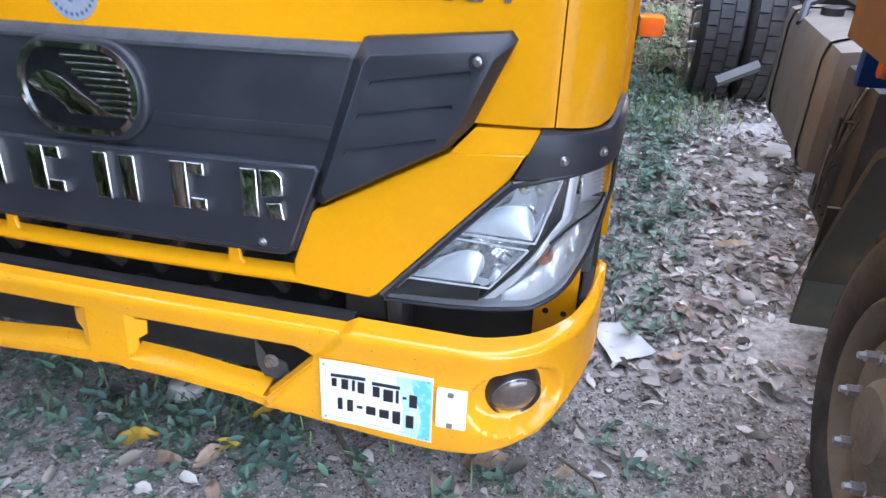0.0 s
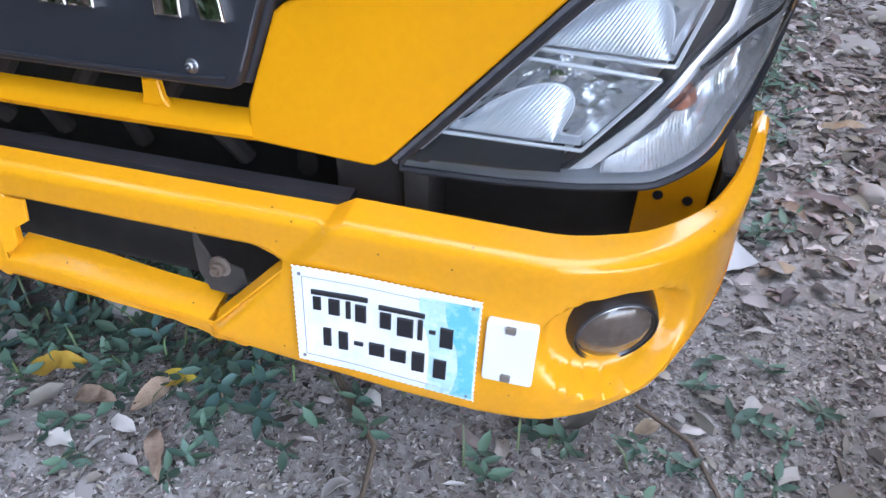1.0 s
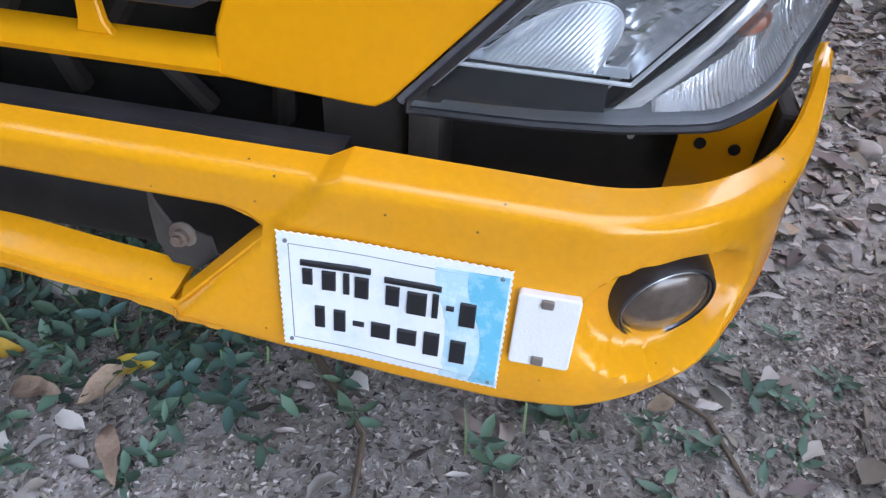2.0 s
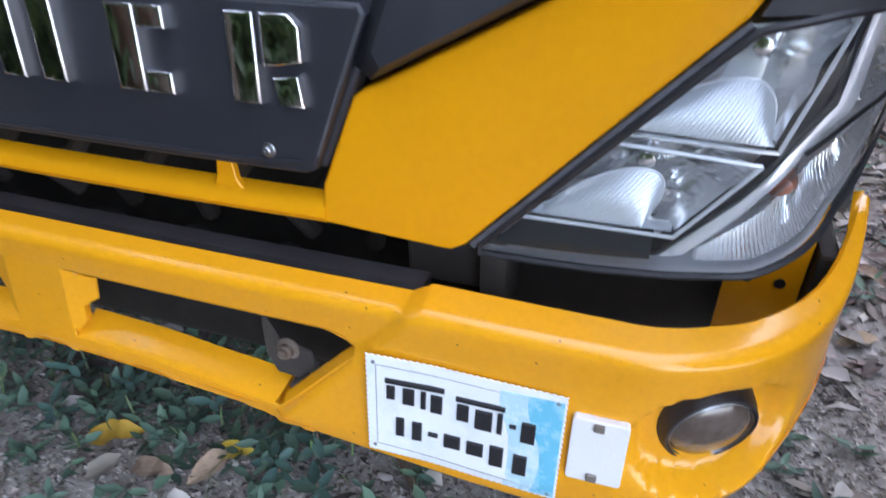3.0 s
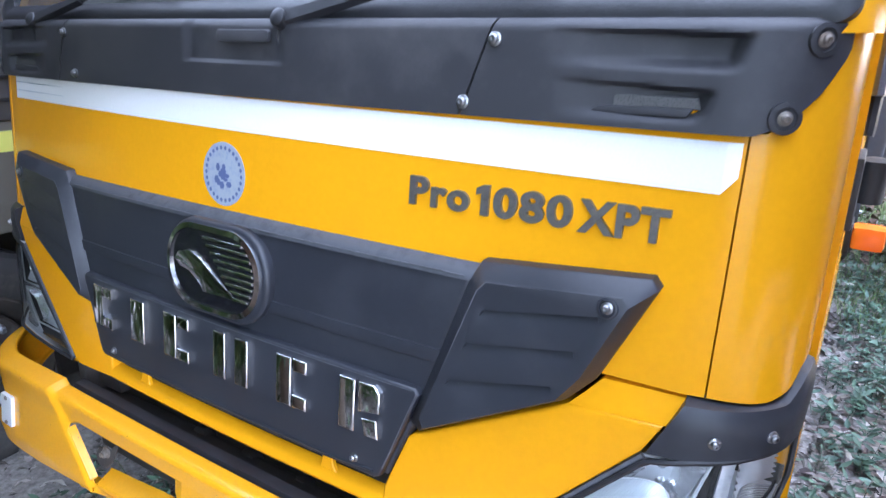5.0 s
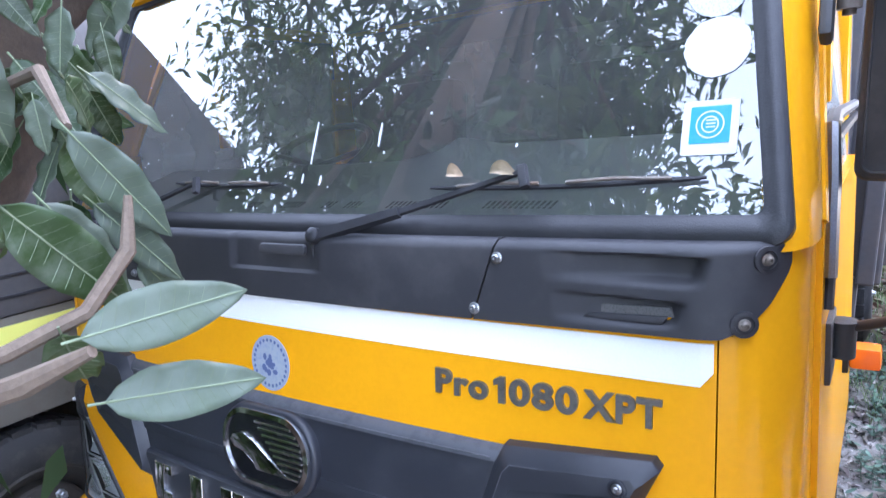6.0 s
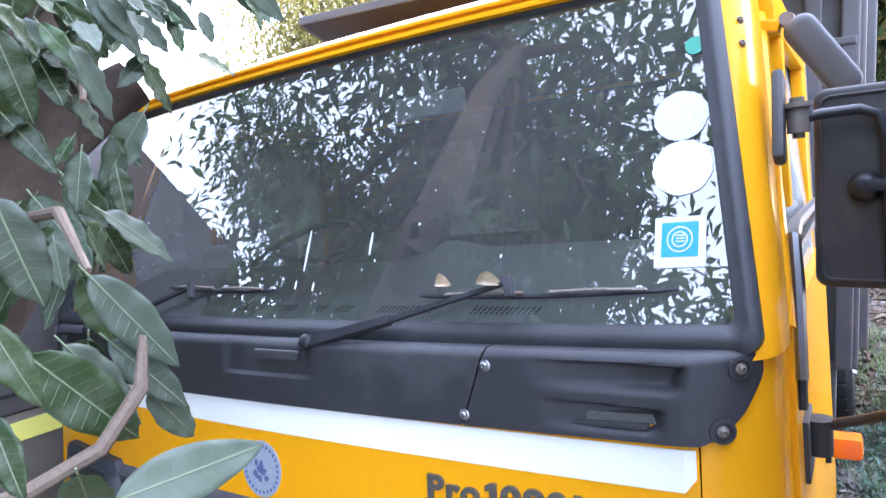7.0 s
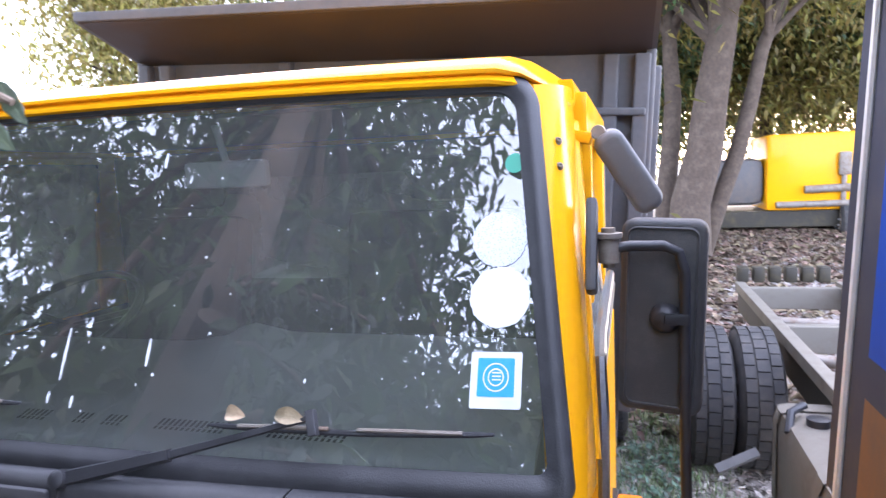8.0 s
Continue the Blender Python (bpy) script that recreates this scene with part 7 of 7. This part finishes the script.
def mango_branch():
    t = thing("mango_tree", "mango tree with long dusty green leaves before the cab", "tree", (0.009, -0.028, 0.006))
    part("trunk", tube([(-0.50, -0.95, 0.0), (-0.42, -0.82, 0.7), (-0.22, -0.58, 1.35), (-0.09, -0.36, 1.75), (-0.05, -0.31, 1.95), (-0.10, -0.36, 2.5), (-0.3, -0.6, 3.4), (-0.5, -1.0, 4.4)], [0.16, 0.14, 0.115, 0.105, 0.10, 0.085, 0.07, 0.05], 18), BARK, t, "rough brown trunk", True)
    part("limb", tube([(-0.05, -0.31, 1.86), (0.0, -0.23, 1.93), (0.04, -0.17, 1.975)], [0.06, 0.05, 0.042], 12), BARK, t, "short cut-off limb", True)
    twigs = [[(0.36, -0.70, 1.44), (0.475, -0.627, 1.475), (0.498, -0.564, 1.497), (0.508, -0.52, 1.547), (0.504, -0.508, 1.599)],
             [(0.36, -0.70, 1.44), (0.56, -0.73, 1.47), (0.69, -0.70, 1.51), (0.735, -0.68, 1.53)],
             [(-0.05, -0.36, 1.72), (0.15, -0.44, 1.74), (0.30, -0.47, 1.74), (0.44, -0.52, 1.67)],
             [(-0.03, -0.30, 1.97), (0.10, -0.34, 2.0), (0.24, -0.38, 1.93), (0.30, -0.42, 1.88)],
             [(-0.08, -0.34, 2.25), (0.05, -0.25, 2.14), (0.17, -0.15, 2.08)],
             [(-0.08, -0.34, 2.25), (0.15, -0.32, 2.19), (0.34, -0.28, 2.11), (0.50, -0.24, 2.02)],
             [(-0.30, -0.66, 1.2), (0.0, -0.72, 1.32), (0.36, -0.70, 1.44)]]
    for tw in twigs:
        part("twig", tube(tw, [0.010] + [0.008] * (len(tw) - 2) + [0.004], 8), TWIG, t, "grey-brown twig", True)
    kinds = [mango_leaf_mesh(0.19, 0.055, 1), mango_leaf_mesh(0.22, 0.062, 2), mango_leaf_mesh(0.15, 0.05, 3), mango_leaf_mesh(0.24, 0.060, 4)]
    for me, _ in kinds:
        me.materials.append(MANGO)
    dusty = []
    for me, vm in kinds:
        d = me.copy()
        d.materials.clear()
        d.materials.append(MANGO_DUSTY)
        dusty.append((d, vm))

    def leaf(at, to, roll, kind, dust=True, scale=None):
        """One leaf from its stalk to its tip."""
        a, b = Vector(at), Vector(to)
        me, vm = (dusty if dust else kinds)[kind]
        d = b - a
        s = d.length / (0.19, 0.22, 0.15, 0.24)[kind]
        x = d.normalized()
        y = Vector((0.80, -0.45, 0.55)).cross(x).normalized()
        z = x.cross(y)
        m = Matrix((x, y, z)).transposed().to_4x4()
        m.translation = a
        m = m @ Matrix.Rotation(radians(roll - 50), 4, 'X') @ Matrix.Diagonal((s, s * 1.35, s, 1))
        ob = shared("leaf", me, m, t)
        shared("vein", vm, Matrix.Identity(4), ob)
    LEAVES(leaf)
    # the crown over the viewer's left: unseen clumps added to shade the truck
    hub = Vector((-0.5, -1.0, 4.4))
    ends = [Vector(p) for p in ((-0.8, -1.8, 4.0), (-1.7, -2.0, 3.4), (-0.5, -2.5, 4.6), (-2.7, -1.4, 2.7), (-1.2, -0.4, 4.7), (0.1, -1.6, 5.0), (-1.9, -0.1, 4.3), (-2.6, -2.4, 4.2), (-1.6, -1.9, 2.5), (-0.8, -2.3, 3.0), (-1.3, -1.3, 1.7), (-0.9, -1.9, 1.5), (-1.9, -1.0, 1.3), (-1.6, -2.2, 1.8), (-0.5, -2.4, 2.1), (-2.3, -1.9, 1.4), (0.4, -3.0, 3.2), (-0.2, -3.4, 2.6), (-1.2, -3.0, 1.9), (-0.9, -1.05, 0.75), (-1.4, -1.2, 0.7), (-0.6, -1.5, 0.8), (-1.1, -1.7, 1.0), (-0.2, -1.9, 0.9), (-0.4, -1.5, 2.8), (-0.7, -1.4, 2.2))]
    for e in ends:
        part("limb", tube([hub, hub.lerp(e, 0.5) + Vector((0, 0, 0.15)), e], [0.045, 0.03, 0.012], 8), BARK, t, "", True)
    crown_mesh("crown", [(e, 0.85 if e.z > 1.2 else 0.50) for e in ends], 800, 0.19, 78, CANOPY, t, "")


def LEAVES(leaf):
    rnd = random.Random(77)
    # stalk, tip, roll about the rib, size class, dusty
    for at, to, roll, kind, dust in (
            ((0.730, -0.683, 1.538), (0.781, -0.599, 1.551), 62, 1, True), ((0.722, -0.672, 1.492), (0.778, -0.592, 1.488), 55, 1, True),
            ((0.442, -0.522, 1.666), (0.464, -0.440, 1.543), 60, 3, True), ((0.436, -0.507, 1.591), (0.459, -0.431, 1.492), 50, 3, True),
            ((0.445, -0.475, 1.526), (0.440, -0.411, 1.443), 55, 1, True), ((0.491, -0.616, 1.606), (0.503, -0.520, 1.486), 65, 1, False),
            ((0.451, -0.562, 1.600), (0.450, -0.485, 1.489), 35, 3, True), ((0.322, -0.427, 1.736), (0.326, -0.330, 1.661), 40, 3, True),
            ((0.321, -0.428, 1.716), (0.293, -0.381, 1.645), 60, 0, False), ((0.276, -0.417, 1.820), (0.263, -0.431, 1.737), 70, 2, True),
            ((0.251, -0.357, 1.801), (0.251, -0.351, 1.726), 60, 2, False), ((0.339, -0.500, 1.706), (0.342, -0.500, 1.643), 75, 2, True),
            ((0.574, -0.659, 1.746), (0.567, -0.631, 1.650), 70, 2, True), ((0.635, -0.700, 1.656), (0.653, -0.684, 1.591), 70, 1, False),
            ((0.687, -0.727, 1.606), (0.704, -0.726, 1.551), 70, 1, False), ((0.341, -0.450, 1.940), (0.305, -0.379, 1.855), 45, 3, True),
            ((0.283, -0.426, 1.891), (0.251, -0.365, 1.838), 50, 0, True), ((0.529, -0.621, 1.892), (0.523, -0.595, 1.809), 60, 1, False),
            ((0.491, -0.601, 1.924), (0.455, -0.538, 1.891), 60, 1, False), ((0.259, -0.297, 1.954), (0.227, -0.235, 1.896), 50, 0, False),
            ((0.177, -0.117, 2.079), (0.176, -0.096, 2.026), 60, 2, True), ((0.154, -0.115, 2.009), (0.153, -0.028, 1.984), 50, 3, False),
            ((0.215, -0.290, 2.001), (0.178, -0.235, 1.959), 40, 0, False), ((0.289, -0.456, 1.977), (0.299, -0.409, 1.916), 60, 0, False),
            ((0.213, -0.332, 1.846), (0.188, -0.271, 1.807), 50, 0, False), ((0.275, -0.424, 1.839), (0.258, -0.447, 1.801), 60, 2, False),
            ((0.294, -0.465, 2.006), (0.230, -0.360, 1.995), 60, 1, False), ((0.252, -0.350, 2.040), (0.260, -0.310, 1.989), 50, 0, True),
            ((0.199, -0.252, 2.064), (0.214, -0.216, 2.031), 60, 0, False), ((0.183, -0.189, 2.071), (0.179, -0.163, 2.000), 40, 0, False),
            ((0.44, -0.53, 1.60), (0.36, -0.50, 1.51), 50, 1, False), ((0.33, -0.47, 1.66), (0.30, -0.42, 1.56), 60, 0, False), ((0.52, -0.60, 1.49), (0.44, -0.55, 1.40), 60, 1, False),
            ((0.41, -0.50, 1.72), (0.34, -0.43, 1.66), 60, 1, False)):
        leaf(at, to, roll, kind, dust)
    for k in range(34):
        u = rnd.random()
        c = Vector((0.02 + 0.46 * u, -0.33 + 0.09 * u, 2.21 - 0.18 * u * u)) + Vector((rnd.uniform(-0.03, 0.03), rnd.uniform(-0.05, 0.05), rnd.uniform(-0.04, 0.01)))
        a = rnd.uniform(-1.2, 1.6)
        l = rnd.uniform(0.06, 0.11)
        leaf(c, c + Vector((math.cos(a) * l * 0.5, math.sin(a) * l * 0.5, -l * rnd.uniform(0.4, 1.0))), rnd.uniform(0, 110), rnd.randrange(4), rnd.random() < 0.2)
    for k in range(90):
        c = Vector(rnd.choice(((0.16, -0.36, 1.80), (0.10, -0.28, 2.05), (0.12, -0.40, 1.72), (0.16, -0.24, 2.12), (0.20, -0.42, 1.98), (0.10, -0.46, 1.85), (0.22, -0.46, 2.05), (0.14, -0.52, 1.66), (0.05, -0.2, 2.15))))
        c += Vector((rnd.uniform(-0.1, 0.08), rnd.uniform(-0.1, 0.08), rnd.uniform(-0.08, 0.10)))
        a = rnd.uniform(0, 6.3)
        l = rnd.uniform(0.09, 0.15)
        leaf(c, c + Vector((math.cos(a) * l * 0.6, math.sin(a) * l * 0.6, -l * rnd.uniform(0.3, 0.9))), rnd.uniform(0, 110), rnd.randrange(4), rnd.random() < 0.35)


mango_branch()


# ---------- small things ----------
def dry_leaf(name, label, m, length, width, material, curl=0.8, bend=0.2):
    vs, fs = [], []
    add_leaf(vs, fs, Matrix.Identity(4), length, width, curl, bend, 14)
    vs = [(x, y * (1 + 0.5 * noise.noise(Vector((x * 40, m[0][3] * 9, 2)))), z + 0.10 * length * noise.noise(Vector((x * 30, y * 30, m[0][3] * 9)))) for x, y, z in vs]
    me = bpy.data.meshes.new(name)
    me.from_pydata(vs, [], fs)
    me.materials.append(material)
    me.shade_smooth()
    ob = new(name, me)
    ob.matrix_basis = m
    return tagged(ob, label, "leaf")


for x, w in ((0.445, 0.035), (0.535, 0.055)):
    dry_leaf("dry_leaf", "curled pale dead leaf caught on the wiper blade", Matrix.Translation(ws(x, 1.540, 0.03)) @ pose(0, 0, 0, 60, 10, 10), w, 0.026, DEAD, 1.2, 0.3)


def on_ground(x, y, dz=0.006):
    return Vector((x, y, ground_z(x, y) + dz))


for x, y, a, l, w, m, lab in ((-0.16, -0.08, 25, 0.13, 0.05, YLEAF, "fallen yellow leaf lying on the earth"), (0.10, -0.03, 15, 0.10, 0.035, YLEAF, "fallen yellow leaf lying on the earth"),
                              (-0.02, -0.10, 5, 0.09, 0.045, DEAD, "bleached dead leaf lying on the earth"), (0.76, 0.10, 20, 0.13, 0.06, DEAD, "large bleached dead leaf lying on the earth"),
                              (0.10, -0.10, 60, 0.12, 0.04, DEAD, "long bleached dead leaf lying on the earth"), (0.17, -0.12, -50, 0.13, 0.035, DEAD, "long bleached dead leaf lying on the earth"),
                              (0.16, 0.10, 40, 0.06, 0.03, YLEAF, "small yellow leaf lying on the earth"), (1.0, 0.13, 30, 0.05, 0.03, DEAD, "small pale dead leaf on the earth"),
                              (1.25, 0.66, 20, 0.09, 0.03, DEAD, "curled dead leaf beside the paper"), (1.35, 1.0, -30, 0.16, 0.03, LITTER, "long curled brown leaf on the earth"),
                              (1.45, 1.35, 10, 0.14, 0.03, DEAD, "long pale curled leaf on the earth"), (1.30, 0.95, -60, 0.13, 0.03, DEAD, "pale curled leaf on the earth")):
    dry_leaf("fallen_leaf", lab, Matrix.Translation(on_ground(x, y, 0.014)) @ pose(0, 0, 0, 8, -4, a), l, w, m, 0.5, 0.08)


def paper():
    bm = bmesh.new()
    c = [(1.03, 0.77), (1.14, 0.80), (1.25, 0.69), (1.12, 0.60)]

    def pt(u, v):
        x = (c[0][0] * (1 - u) + c[1][0] * u) * (1 - v) + (c[3][0] * (1 - u) + c[2][0] * u) * v
        y = (c[0][1] * (1 - u) + c[1][1] * u) * (1 - v) + (c[3][1] * (1 - u) + c[2][1] * u) * v
        return on_ground(x, y, 0.022 + 0.012 * noise.noise(Vector((x * 14, y * 14, 2))))
    add_grid(bm, span(0, 1, 12), span(0, 1, 12), pt, lambda u, v: pt(u, v) - Vector((0, 0, 0.002)))
    tagged(part("paper_sheet", bm, PAPER, None, "", True), "dirty crumpled pale sheet lying on the earth", "paper")


paper()


def stone(x, y, size, label, seed):
    bm = bmesh.new()
    bmesh.ops.create_icosphere(bm, subdivisions=3, radius=1.0)
    p = on_ground(x, y, size[2] * 0.5)
    for v in bm.verts:
        n = 1 + 0.22 * noise.noise(v.co * 1.4 + Vector((seed, 0, 0)))
        q = Vector((math.copysign(abs(v.co[i]) ** 0.7, v.co[i]) * size[i] * n for i in range(3)))
        v.co = p + q
    tagged(part("stone", bm, STONE, None, "", True), label, "stone")


stone(-0.09, 0.15, (0.055, 0.04, 0.035), "pale broken brick half buried in earth", 1)
stone(1.80, 2.35, (0.10, 0.09, 0.02), "flat pale stone set in the earth", 2)
stone(1.66, 2.05, (0.09, 0.10, 0.015), "flat pale stone set in the earth", 3)
stone(1.55, 1.05, (0.03, 0.035, 0.02), "small white stone on the earth", 4)
for pts, r in ((((0.36, 0.16), (0.44, 0.08), (0.49, 0.03), (0.56, -0.04), (0.58, -0.16)), 0.007), (((-0.44, 0.14), (-0.40, 0.08), (-0.30, 0.06), (-0.20, 0.0)), 0.004), (((1.0, 0.2), (1.1, 0.14), (1.16, 0.02)), 0.004)):
    bm = tube([on_ground(x, y, 0.012) for x, y in pts], [r, r * 1.1, r, r * 0.8, r * 0.6][:len(pts)], 8)
    tagged(part("stick", bm, TWIG, None, "", True), "thin dry stick lying on the earth", "stick")


def seedling(x, y, h, seed):
    """A small plant with broad bluish leaves."""
    rnd = random.Random(seed)
    t = thing("seedling", "small plant with broad bluish green leaves", "plant", on_ground(x, y, 0), "seedlings under the bumper")
    part("stem", tube([(0, 0, -0.01), (0.004, 0.002, h * 0.5), (0.002, 0.006, h)], [0.003, 0.0025, 0.0015], 6), TWIG, t)
    for k in range(7):
        vs, fs = [], []
        z = h * (0.3 + 0.7 * k / 6)
        l = rnd.uniform(0.035, 0.06)
        m = Matrix.Translation((0, 0, z)) @ Euler((rnd.uniform(-0.3, 0.3), rnd.uniform(-0.5, 0.25), k * 2.4 + rnd.uniform(-0.3, 0.3))).to_matrix().to_4x4()
        add_leaf(vs, fs, m, l, l * 0.36, 0.35, -0.1, 6)
        me = bpy.data.meshes.new("leaf")
        me.from_pydata(vs, [], fs)
        me.materials.append(SEEDLING)
        me.shade_smooth()
        ob = new("leaf", me)
        ob.parent = t


SEEDLING = mat("bluish_leaf", (0.085, 0.16, 0.135), 0.4, spread=0.3, bump=0.1, bump_size=60)
for k, (x, y, h) in enumerate(((0.30, 0.03, 0.07), (0.25, -0.03, 0.06), (0.34, -0.05, 0.05), (0.20, 0.02, 0.05), (0.05, 0.06, 0.06), (-0.15, 0.05, 0.06), (-0.30, 0.05, 0.07), (-0.25, -0.05, 0.06))):
    seedling(x, y, h, 90 + k)
